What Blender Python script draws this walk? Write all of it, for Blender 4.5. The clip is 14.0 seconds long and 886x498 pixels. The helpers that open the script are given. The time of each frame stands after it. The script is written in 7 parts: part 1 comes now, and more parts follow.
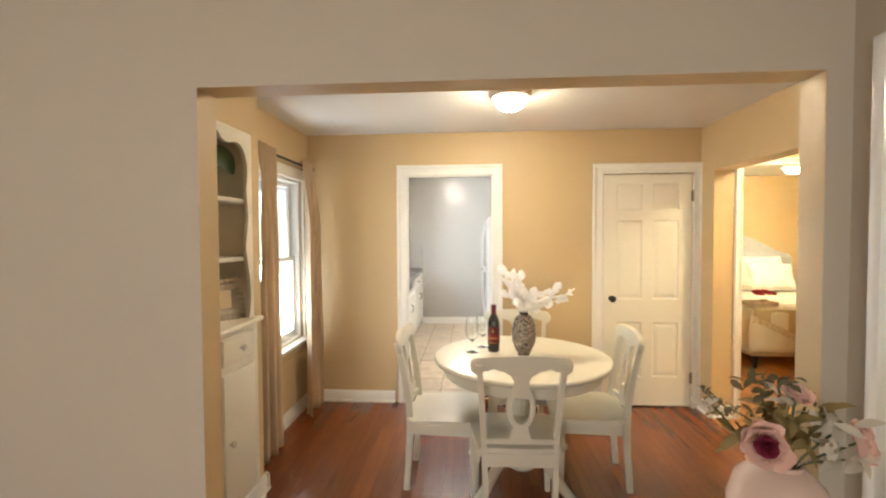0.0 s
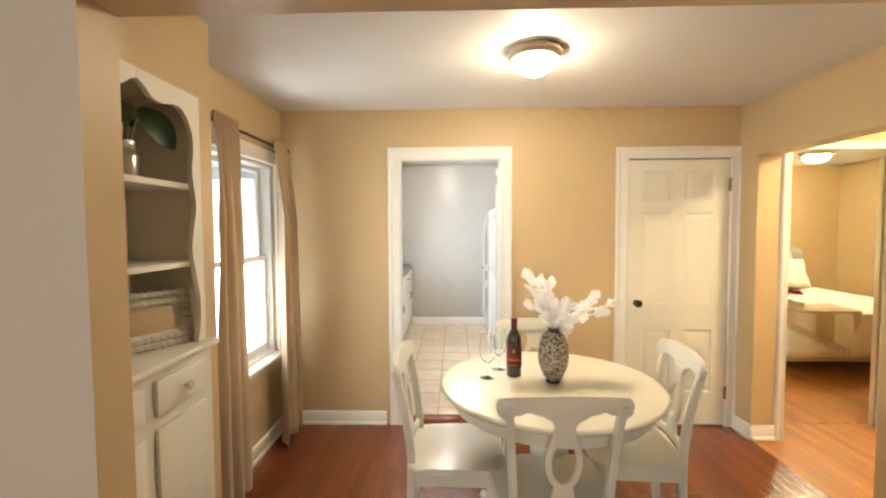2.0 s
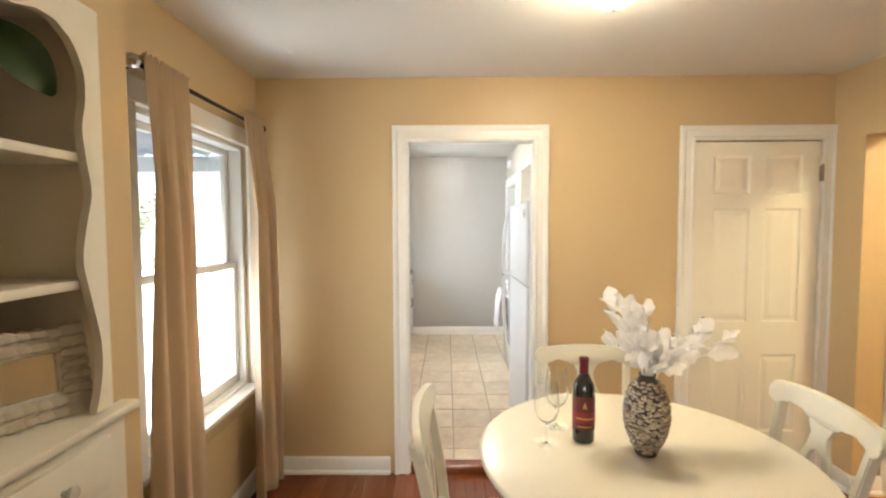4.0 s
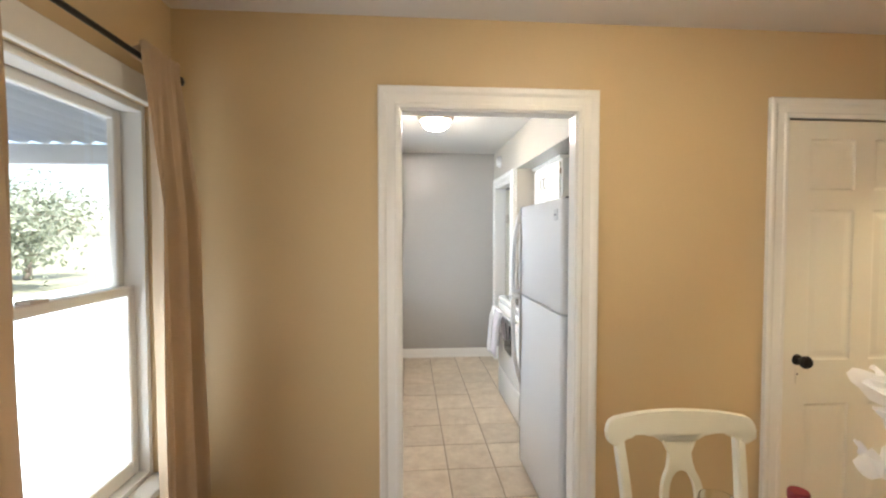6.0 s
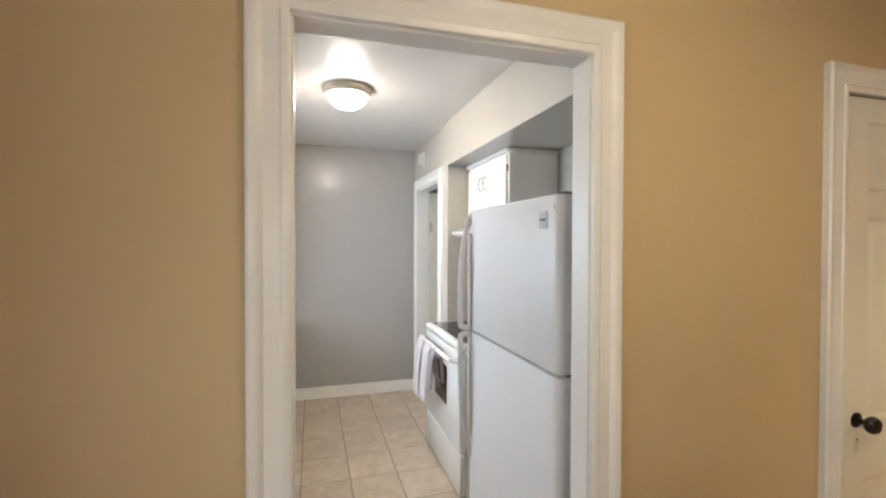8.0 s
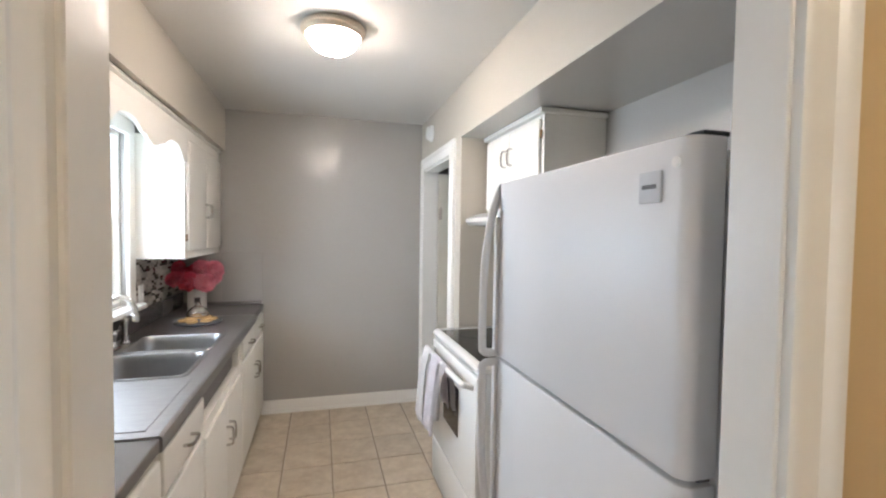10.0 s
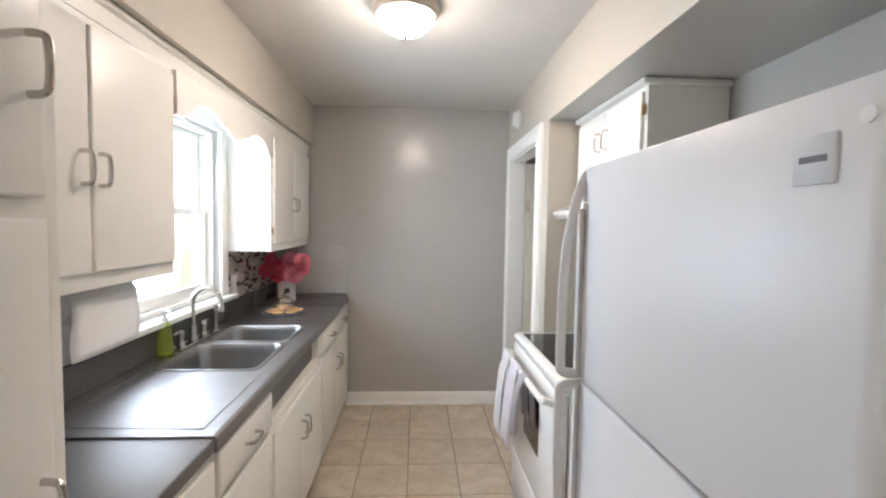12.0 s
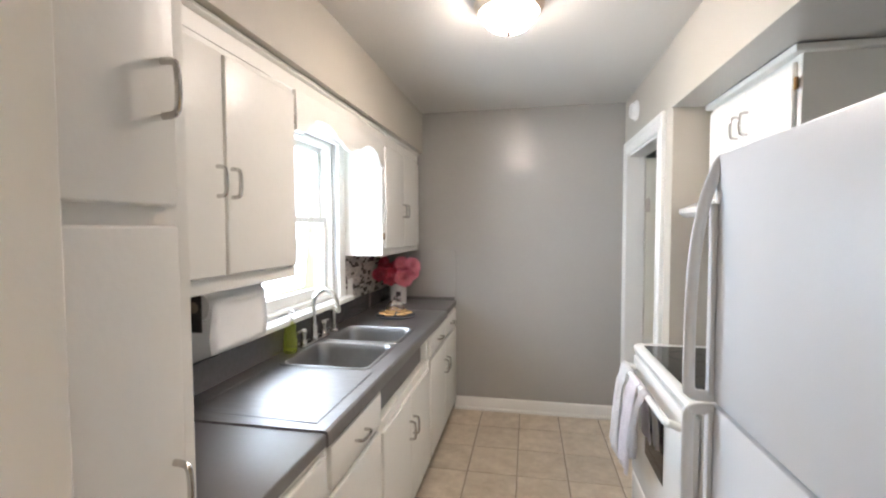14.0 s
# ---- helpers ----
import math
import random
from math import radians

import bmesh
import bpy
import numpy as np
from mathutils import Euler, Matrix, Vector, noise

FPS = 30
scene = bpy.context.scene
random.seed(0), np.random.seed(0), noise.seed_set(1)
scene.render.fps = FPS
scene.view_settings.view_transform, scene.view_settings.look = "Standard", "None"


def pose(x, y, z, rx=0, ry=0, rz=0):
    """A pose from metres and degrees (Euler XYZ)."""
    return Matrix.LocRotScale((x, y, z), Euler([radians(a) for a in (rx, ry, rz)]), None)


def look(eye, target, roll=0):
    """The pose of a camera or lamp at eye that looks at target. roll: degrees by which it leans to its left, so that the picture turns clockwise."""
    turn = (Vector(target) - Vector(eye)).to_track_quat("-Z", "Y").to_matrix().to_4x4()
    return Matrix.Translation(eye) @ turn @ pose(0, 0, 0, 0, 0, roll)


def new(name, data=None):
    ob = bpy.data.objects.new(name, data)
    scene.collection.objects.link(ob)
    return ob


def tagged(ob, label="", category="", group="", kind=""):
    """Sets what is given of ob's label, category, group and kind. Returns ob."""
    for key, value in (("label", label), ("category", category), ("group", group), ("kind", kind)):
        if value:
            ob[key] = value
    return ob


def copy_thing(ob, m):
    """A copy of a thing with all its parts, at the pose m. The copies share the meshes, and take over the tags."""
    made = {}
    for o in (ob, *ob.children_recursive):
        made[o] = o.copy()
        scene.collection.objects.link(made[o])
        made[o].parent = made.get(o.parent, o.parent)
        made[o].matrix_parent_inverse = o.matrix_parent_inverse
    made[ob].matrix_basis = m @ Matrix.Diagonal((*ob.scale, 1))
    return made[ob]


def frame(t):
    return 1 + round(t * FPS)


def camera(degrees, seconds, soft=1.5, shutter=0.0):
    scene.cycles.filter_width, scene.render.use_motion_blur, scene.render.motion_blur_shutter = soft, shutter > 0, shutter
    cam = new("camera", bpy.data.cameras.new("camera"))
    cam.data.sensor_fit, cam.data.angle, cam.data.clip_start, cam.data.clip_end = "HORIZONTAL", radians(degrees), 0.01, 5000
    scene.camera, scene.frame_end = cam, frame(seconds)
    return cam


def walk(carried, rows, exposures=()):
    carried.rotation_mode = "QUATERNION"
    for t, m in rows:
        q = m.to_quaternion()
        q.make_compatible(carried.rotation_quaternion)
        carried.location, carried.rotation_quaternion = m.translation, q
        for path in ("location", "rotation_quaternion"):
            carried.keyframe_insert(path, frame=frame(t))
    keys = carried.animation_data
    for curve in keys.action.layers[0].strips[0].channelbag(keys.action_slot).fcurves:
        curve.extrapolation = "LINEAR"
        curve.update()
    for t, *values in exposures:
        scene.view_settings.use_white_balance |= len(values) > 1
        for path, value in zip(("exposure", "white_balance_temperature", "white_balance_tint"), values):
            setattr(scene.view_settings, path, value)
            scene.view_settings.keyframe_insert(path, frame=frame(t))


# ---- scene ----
# seconds, stops, kelvin, tint
EXPOSURES = ((0, 1.98, 6500, 10), (1.5, 2.0, 6500, 10), (3.2, 1.92, 6500, 10), (4.5, 1.68, 6450, 11), (6, 1.32, 6400, 12), (8, 1.06, 6350, 13), (10.5, 0.95, 6350, 15), (14, 1.02, 6350, 15))
cam = camera(90.02, 14.0, soft=2.2)
# seconds, x, y, z, yaw, pitch, roll
PATH = [
    (0, 0.0076, 0.0370, 1.4625, 3.790, -1.825, 0.310),
    (0.5, -0.0423, 0.1812, 1.4717, 2.742, -2.029, 0.234),
    (1, -0.0883, 0.2896, 1.4747, 1.565, -2.218, 0.223),
    (1.5, -0.1280, 0.4233, 1.4755, 1.042, -2.518, 0.222),
    (2, -0.1514, 0.5815, 1.4824, 1.539, -2.867, 0.294),
    (4.5, -0.3615, 1.4369, 1.4742, 0.346, -2.909, 0.229),
    (5, -0.4002, 1.6319, 1.4653, 0.077, -2.583, 0.182),
    (5.5, -0.4736, 1.8367, 1.4740, -1.255, -2.317, -0.054),
    (6, -0.5199, 2.0402, 1.4725, -4.386, -2.026, 0.025),
    (6.5, -0.5433, 2.2658, 1.4857, -7.797, -1.856, -0.035),
    (7, -0.5405, 2.4699, 1.4980, -10.654, -1.473, -0.025),
    (7.5, -0.5450, 2.6637, 1.4959, -14.034, -0.956, -0.028),
    (8.2, -0.4908, 2.9274, 1.4874, -16.784, -0.918, -0.153),
    (10.3, -0.3421, 3.4833, 1.4783, -14.696, -2.321, -1.079),
    (10.5, -0.3277, 3.5049, 1.4782, -13.923, -2.523, -1.193),
    (11, -0.2938, 3.5471, 1.4819, -10.847, -2.992, -1.331),
    (11.5, -0.2669, 3.5821, 1.4839, -7.164, -3.129, -1.173),
    (12, -0.2513, 3.6114, 1.4848, -3.302, -3.141, -0.935),
    (12.5, -0.2416, 3.6350, 1.4829, 0.684, -3.159, -0.770),
    (13, -0.2311, 3.6535, 1.4796, 4.442, -3.149, -0.473),
    (13.5, -0.2250, 3.6638, 1.4772, 7.761, -2.916, -0.087),
    (14, -0.2299, 3.6632, 1.4783, 10.890, -2.643, 0.231),
]
walk(cam, [(t, pose(x, y, z, 90 + pitch, roll, yaw)) for t, x, y, z, yaw, pitch, roll in PATH], EXPOSURES)

# ---- world, large lights ----
world = bpy.data.worlds.new("sky")
scene.world = world
world.use_nodes = True
wn = world.node_tree.nodes
sky = wn.new("ShaderNodeTexSky")
sky.sky_type = "NISHITA"
sky.sun_disc = False
sky.sun_elevation, sky.sun_rotation = radians(48), radians(150)
world.node_tree.links.new(sky.outputs[0], wn["Background"].inputs[0])
wn["Background"].inputs[1].default_value = 0.14


def sun_lamp(power, angle, direction):
    data = bpy.data.lights.new("sun", "SUN")
    data.energy, data.angle, data.color = power, radians(angle), (1.0, 0.96, 0.9)
    ob = new("sun", data)
    ob.matrix_world = look((0, 0, 30), (direction[0], direction[1], 30 + direction[2]))


sun_lamp(5.0, 1.0, (-0.45, 0.30, -0.85))


def window_light(name, place, target, w, h, power, colour=(0.86, 0.94, 1.0)):
    data = bpy.data.lights.new(name, "AREA")
    data.shape, data.size, data.size_y, data.energy, data.color = "RECTANGLE", w, h, power, colour
    ob = new(name, data)
    ob.matrix_world = look(place, target)


WINDOW_DINING, WINDOW_KITCHEN, WINDOW_LIVING = 8.0, 15.5, 17.0
window_light("daylight_dining", (-1.59, 3.255, 0.90), (0, 3.255, 1.45), 1.06, 0.80, WINDOW_DINING, (0.86, 0.95, 1.0))
window_light("daylight_kitchen", (-1.53, 5.74, 1.53), (0, 5.74, 1.38), 0.78, 0.80, WINDOW_KITCHEN, (0.72, 0.87, 1.0))
window_light("daylight_living", (-1.0, -3.05, 1.4), (-0.8, 0, 1.3), 1.8, 1.3, WINDOW_LIVING, (1.0, 0.95, 0.88))

GLOW_DINING, GLOW_KITCHEN, GLOW_BEDROOM, GLOW_HALL = 58.0, 64.0, 78.0, 78.0
WARM, NEUTRAL, YELLOW = (1.0, 0.85, 0.61), (1.0, 0.872, 0.755), (1.0, 0.84, 0.50)


# ---- materials ----
def shader(name, colour, rough=0.5, metal=0.0, second=None, scale=6.0, amount=0.5, bump=0.0, bump_scale=60.0, spec=0.5,
           coat=0.0, stretch=(1, 1, 1), random_value=0.0, island=False, sheen=0.0, rough_vary=0.0, fine=None):
    m = bpy.data.materials.new(name)
    m.use_nodes = True
    n, l = m.node_tree.nodes, m.node_tree.links
    b = n["Principled BSDF"]
    b.inputs["Roughness"].default_value = rough
    b.inputs["Metallic"].default_value = metal
    b.inputs["Specular IOR Level"].default_value = spec
    b.inputs["Coat Weight"].default_value = coat
    b.inputs["Coat Roughness"].default_value = 0.12
    b.inputs["Sheen Weight"].default_value = sheen
    b.inputs["Base Color"].default_value = (*colour, 1)
    co = n.new("ShaderNodeTexCoord")
    mp = n.new("ShaderNodeMapping")
    mp.inputs["Scale"].default_value = stretch
    l.new(co.outputs["Object"], mp.inputs["Vector"])
    out = None
    if second:
        no = n.new("ShaderNodeTexNoise")
        no.inputs["Scale"].default_value = scale
        no.inputs["Detail"].default_value = 6.0
        no.inputs["Roughness"].default_value = 0.62
        l.new(mp.outputs[0], no.inputs["Vector"])
        ra = n.new("ShaderNodeValToRGB")
        ra.color_ramp.elements[0].position = 0.5 - 0.5 * amount
        ra.color_ramp.elements[1].position = 0.5 + 0.5 * amount
        ra.color_ramp.elements[0].color = (*colour, 1)
        ra.color_ramp.elements[1].color = (*second, 1)
        l.new(no.outputs[0], ra.inputs[0])
        out = ra.outputs[0]
        if rough_vary:
            mr = n.new("ShaderNodeMapRange")
            mr.inputs["To Min"].default_value = max(0.02, rough - rough_vary)
            mr.inputs["To Max"].default_value = min(1.0, rough + rough_vary)
            l.new(no.outputs[0], mr.inputs[0])
            l.new(mr.outputs[0], b.inputs["Roughness"])
    if fine:
        nf = n.new("ShaderNodeTexNoise")
        nf.inputs["Scale"].default_value = fine[0]
        nf.inputs["Detail"].default_value = 3.0
        l.new(mp.outputs[0], nf.inputs["Vector"])
        mf = n.new("ShaderNodeMapRange")
        mf.inputs["To Min"].default_value = 1 - fine[1]
        mf.inputs["To Max"].default_value = 1 + fine[1]
        l.new(nf.outputs[0], mf.inputs[0])
        hf = n.new("ShaderNodeHueSaturation")
        hf.inputs["Color"].default_value = (*colour, 1)
        if out:
            l.new(out, hf.inputs["Color"])
        l.new(mf.outputs[0], hf.inputs["Value"])
        out = hf.outputs[0]
    if random_value:
        if island:
            ge = n.new("ShaderNodeNewGeometry")
            src = ge.outputs["Random Per Island"]
        else:
            oi = n.new("ShaderNodeObjectInfo")
            src = oi.outputs["Random"]
            shift = n.new("ShaderNodeVectorMath")
            shift.operation = "MULTIPLY"
            shift.inputs[1].default_value = (37.0, 61.0, 0.0)
            l.new(src, shift.inputs[0])
            l.new(shift.outputs[0], mp.inputs["Location"])
        mv = n.new("ShaderNodeMapRange")
        mv.inputs["To Min"].default_value = 1 - random_value
        mv.inputs["To Max"].default_value = 1 + random_value
        l.new(src, mv.inputs[0])
        hs = n.new("ShaderNodeHueSaturation")
        hs.inputs["Color"].default_value = (*colour, 1)
        if out:
            l.new(out, hs.inputs["Color"])
        l.new(mv.outputs[0], hs.inputs["Value"])
        out = hs.outputs[0]
    if out:
        l.new(out, b.inputs["Base Color"])
    if bump:
        nb = n.new("ShaderNodeTexNoise")
        nb.inputs["Scale"].default_value = bump_scale
        nb.inputs["Detail"].default_value = 4.0
        l.new(mp.outputs[0], nb.inputs["Vector"])
        bu = n.new("ShaderNodeBump")
        bu.inputs["Strength"].default_value = bump
        bu.inputs["Distance"].default_value = 0.01
        l.new(nb.outputs[0], bu.inputs["Height"])
        l.new(bu.outputs[0], b.inputs["Normal"])
    return m


def emitter(name, colour, strength):
    m = bpy.data.materials.new(name)
    m.use_nodes = True
    b = m.node_tree.nodes["Principled BSDF"]
    b.inputs["Base Color"].default_value = (0.85, 0.82, 0.75, 1)
    b.inputs["Roughness"].default_value = 0.25
    b.inputs["Emission Color"].default_value = (*colour, 1)
    # the bulbs sit low in the bowl: its rim glows less than its bottom
    n, l = m.node_tree.nodes, m.node_tree.links
    co = n.new("ShaderNodeTexCoord")
    sp = n.new("ShaderNodeSeparateXYZ")
    mr = n.new("ShaderNodeMapRange")
    mr.inputs["From Min"].default_value, mr.inputs["From Max"].default_value = -0.118, -0.040
    mr.inputs["To Min"].default_value, mr.inputs["To Max"].default_value = 1.25 * strength, 0.40 * strength
    l.new(co.outputs["Object"], sp.inputs[0])
    l.new(sp.outputs[2], mr.inputs[0])
    l.new(mr.outputs[0], b.inputs["Emission Strength"])
    return m


def glass(name, tint=(1, 1, 1), rough=0.0, ior=1.45, clear=1.0):
    m = bpy.data.materials.new(name)
    m.use_nodes = True
    b = m.node_tree.nodes["Principled BSDF"]
    b.inputs["Base Color"].default_value = (*tint, 1)
    b.inputs["Roughness"].default_value = rough
    b.inputs["IOR"].default_value = ior
    b.inputs["Transmission Weight"].default_value = clear
    return m


TAN = shader("tan_paint", (0.555, 0.412, 0.228), 0.42, second=(0.595, 0.447, 0.253), scale=1.6, amount=1.0, bump=0.05, bump_scale=220, spec=0.4, fine=(90, 0.02))
GREIGE = shader("greige_paint", (0.49, 0.445, 0.365), 0.5, second=(0.52, 0.474, 0.39), scale=1.5, amount=1.0, bump=0.05, bump_scale=220, spec=0.35, fine=(90, 0.02))
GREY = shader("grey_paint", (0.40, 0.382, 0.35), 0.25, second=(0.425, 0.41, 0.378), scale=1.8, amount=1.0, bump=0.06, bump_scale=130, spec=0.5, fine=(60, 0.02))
CREAM = shader("cream_paint", (0.47, 0.43, 0.365), 0.45, second=(0.50, 0.46, 0.385), scale=2.0, amount=1.0, bump=0.04, bump_scale=200, spec=0.4)
CEILING = shader("ceiling_paint", (0.74, 0.72, 0.68), 0.55, second=(0.69, 0.67, 0.63), scale=2.2, amount=1.0, bump=0.08, bump_scale=120, spec=0.3)
GLOSSCEIL = shader("satin_ceiling_paint", (0.66, 0.635, 0.59), 0.42, second=(0.63, 0.60, 0.55), scale=2.2, amount=1.0, bump=0.06, bump_scale=60, spec=0.45)
TRIM = shader("white_trim_paint", (0.80, 0.785, 0.74), 0.28, second=(0.76, 0.74, 0.69), scale=5, amount=1.0, bump=0.04, bump_scale=90, spec=0.5, fine=(45, 0.02))
DOORWHITE = shader("cream_door_paint", (0.77, 0.74, 0.64), 0.3, second=(0.73, 0.695, 0.59), scale=4, amount=1.0, bump=0.05, bump_scale=80, spec=0.5, fine=(50, 0.02))
CABINET = shader("white_cabinet_paint", (0.82, 0.795, 0.735), 0.36, second=(0.78, 0.755, 0.69), scale=3.5, amount=1.0, bump=0.05, bump_scale=70, spec=0.5, fine=(40, 0.02))
CHAIRWHITE = shader("antique_white_lacquer", (0.72, 0.69, 0.575), 0.3, second=(0.68, 0.645, 0.525), scale=6, amount=1.0, bump=0.03, bump_scale=70, spec=0.5, coat=0.15)
APPLIANCE = shader("white_enamel", (0.71, 0.71, 0.712), 0.36, second=(0.69, 0.69, 0.692), scale=3, amount=0.8, bump=0.05, bump_scale=330, spec=0.5)
PLASTIC = shader("white_plastic", (0.78, 0.77, 0.74), 0.35, second=(0.74, 0.73, 0.70), scale=9, amount=0.6)
BLACK = shader("black_metal", (0.02, 0.018, 0.016), 0.35, metal=0.6, second=(0.035, 0.03, 0.026), scale=30)
RUBBER = shader("black_gasket", (0.03, 0.03, 0.032), 0.6, second=(0.05, 0.05, 0.05), scale=20)
GASKET = shader("grey_gasket", (0.15, 0.15, 0.155), 0.6, second=(0.12, 0.12, 0.125), scale=20)
CHROME = shader("brushed_chrome", (0.62, 0.60, 0.57), 0.22, metal=1.0, second=(0.55, 0.53, 0.50), scale=30, bump=0.02, bump_scale=300)
HINGEMETAL = shader("dark_worn_nickel", (0.22, 0.18, 0.14), 0.45, metal=0.9, second=(0.32, 0.27, 0.21), scale=40)
NICKEL = shader("brushed_nickel", (0.60, 0.54, 0.47), 0.4, metal=1.0, second=(0.54, 0.48, 0.42), scale=40)
STEEL = shader("stainless_steel", (0.38, 0.36, 0.35), 0.43, metal=1.0, second=(0.31, 0.295, 0.29), scale=14, stretch=(1, 12, 1), bump=0.04, bump_scale=90, rough_vary=0.08)
BOWLSTEEL = shader("satin_steel_bowl", (0.40, 0.39, 0.38), 0.36, metal=1.0, second=(0.33, 0.32, 0.31), scale=20, bump=0.03, bump_scale=120)
LAMINATE = shader("dark_grey_laminate", (0.21, 0.195, 0.187), 0.46, metal=0.6, second=(0.22, 0.205, 0.197), scale=60, amount=0.5, spec=0.8, bump=0.03, bump_scale=300)
SPLASH = shader("dark_glossy_laminate", (0.075, 0.072, 0.072), 0.2, second=(0.10, 0.096, 0.096), scale=60, amount=0.5, spec=0.5, bump=0.02, bump_scale=200)
PANMETAL = shader("satin_nickel_pan", (0.70, 0.60, 0.48), 0.5, metal=0.45, second=(0.62, 0.53, 0.42), scale=30)
SHADOWBOARD = shader("dark_brown_board", (0.16, 0.12, 0.09), 0.7, second=(0.2, 0.15, 0.11), scale=10)
# lawn paled in its colour to look washed out by the glare outside
GRASS = shader("washed_out_lawn", (0.30, 0.32, 0.20), 0.9, second=(0.40, 0.40, 0.29), scale=1.5, amount=0.8, fine=(40, 0.2))
WHITEMETAL = shader("white_sheet_metal", (0.8, 0.82, 0.83), 0.45, second=(0.74, 0.76, 0.78), scale=2)
GROUT = shader("tan_grout", (0.24, 0.19, 0.14), 0.85, second=(0.30, 0.24, 0.18), scale=20)
CONCRETE = shader("pale_concrete", (0.58, 0.57, 0.55), 0.8, second=(0.42, 0.41, 0.39), scale=3, fine=(60, 0.08))
KF = 0.044      # the kitchen floor lies a little higher
PANE = glass("window_glass")


# ---- mesh helpers ----
def part(name, bm, material, parent=None, label="", smooth=True):
    me = bpy.data.meshes.new(name)
    bmesh.ops.recalc_face_normals(bm, faces=bm.faces)
    bm.to_mesh(me)
    bm.free()
    for m in (material if isinstance(material, (list, tuple)) else [material]):
        me.materials.append(m)
    if smooth:
        for p in me.polygons:
            p.use_smooth = True
        me.set_sharp_from_angle(angle=radians(32))
    ob = new(name, me)
    if parent is not None:
        ob.parent = parent
    if label:
        ob["label"] = label
    return ob


def empty(name, place=(0, 0, 0), rz=0.0):
    ob = new(name)
    ob.empty_display_size = 0.1
    ob.matrix_world = pose(*place, 0, 0, rz)
    return ob


def box(x0, x1, y0, y1, z0, z1, bevel=0.0, bm=None, seg=2):
    own = bmesh.new()
    bmesh.ops.create_cube(own, size=1.0)
    for v in own.verts:
        v.co = Vector(((x0 + x1) / 2 + v.co.x * (x1 - x0), (y0 + y1) / 2 + v.co.y * (y1 - y0), (z0 + z1) / 2 + v.co.z * (z1 - z0)))
    if bevel:
        bmesh.ops.bevel(own, geom=own.edges[:], offset=bevel, segments=seg, profile=0.5, affect="EDGES")
    return merge(bm, own) if bm else own


def merge(bm, other, matrix=None):
    if matrix is not None:
        bmesh.ops.transform(other, matrix=matrix, verts=other.verts)
    me = bpy.data.meshes.new("scratch")
    other.to_mesh(me)
    other.free()
    bm.from_mesh(me)
    bpy.data.meshes.remove(me)
    return bm


def lathe(profile, seg=32, centre=(0, 0, 0), bm=None, closed=False):
    """profile: (radius, z) from bottom to top."""
    own = bmesh.new()
    rings = []
    for r, z in profile:
        if r < 1e-5:
            rings.append([own.verts.new((0, 0, z))])
        else:
            rings.append([own.verts.new((r * math.cos(2 * math.pi * k / seg), r * math.sin(2 * math.pi * k / seg), z)) for k in range(seg)])
    for a, b in zip(rings, rings[1:]):
        for k in range(seg):
            j = (k + 1) % seg
            if len(a) == 1 and len(b) > 1:
                own.faces.new((a[0], b[k], b[j]))
            elif len(b) == 1 and len(a) > 1:
                own.faces.new((a[k], a[j], b[0]))
            elif len(a) > 1:
                own.faces.new((a[k], a[j], b[j], b[k]))
    if not closed:
        for ring, flip in ((rings[0], True), (rings[-1], False)):
            if len(ring) > 2:
                own.faces.new(ring[::-1] if flip else ring)
    bmesh.ops.translate(own, vec=Vector(centre), verts=own.verts)
    return merge(bm, own) if bm else own


def tube(points, radius, seg=10, bm=None, caps=True, radii=None, squash=1.0):
    """A round bar along points."""
    own = bmesh.new()
    pts = [Vector(p) for p in points]
    rings = []
    up = Vector((0, 0, 1))
    side = None
    for i, p in enumerate(pts):
        d = (pts[min(i + 1, len(pts) - 1)] - pts[max(i - 1, 0)]).normalized()
        if side is None:
            side = d.cross(up if abs(d.z) < 0.9 else Vector((1, 0, 0))).normalized()
        else:
            side = (side - d * side.dot(d)).normalized()
        third = d.cross(side)
        r = radii[i] if radii else radius
        rings.append([own.verts.new(p + (side * math.cos(2 * math.pi * k / seg) + third * squash * math.sin(2 * math.pi * k / seg)) * r) for k in range(seg)])
    for a, b in zip(rings, rings[1:]):
        for k in range(seg):
            own.faces.new((a[k], a[(k + 1) % seg], b[(k + 1) % seg], b[k]))
    if caps:
        own.faces.new(rings[0][::-1])
        own.faces.new(rings[-1])
    return merge(bm, own) if bm else own


def slab(outline, thick, axis="z", at=0.0, bevel=0.0, bm=None):
    """A flat outline (u, v) given a thickness. axis z: (x, y); axis x: (y, z); axis y: (x, z)."""
    own = bmesh.new()
    def spot(u, v, w):
        return {"z": (u, v, w), "x": (w, u, v), "y": (u, w, v)}[axis]
    lo = [own.verts.new(spot(u, v, at)) for u, v in outline]
    hi = [own.verts.new(spot(u, v, at + thick)) for u, v in outline]
    own.faces.new(lo[::-1])
    own.faces.new(hi)
    rim = []
    for k in range(len(outline)):
        j = (k + 1) % len(outline)
        own.faces.new((lo[k], lo[j], hi[j], hi[k]))
    if bevel:
        rim = [e for e in own.edges if (e.verts[0] in lo) == (e.verts[1] in lo)]
        bmesh.ops.bevel(own, geom=rim, offset=bevel, segments=2, profile=0.5, affect="EDGES")
    return merge(bm, own) if bm else own


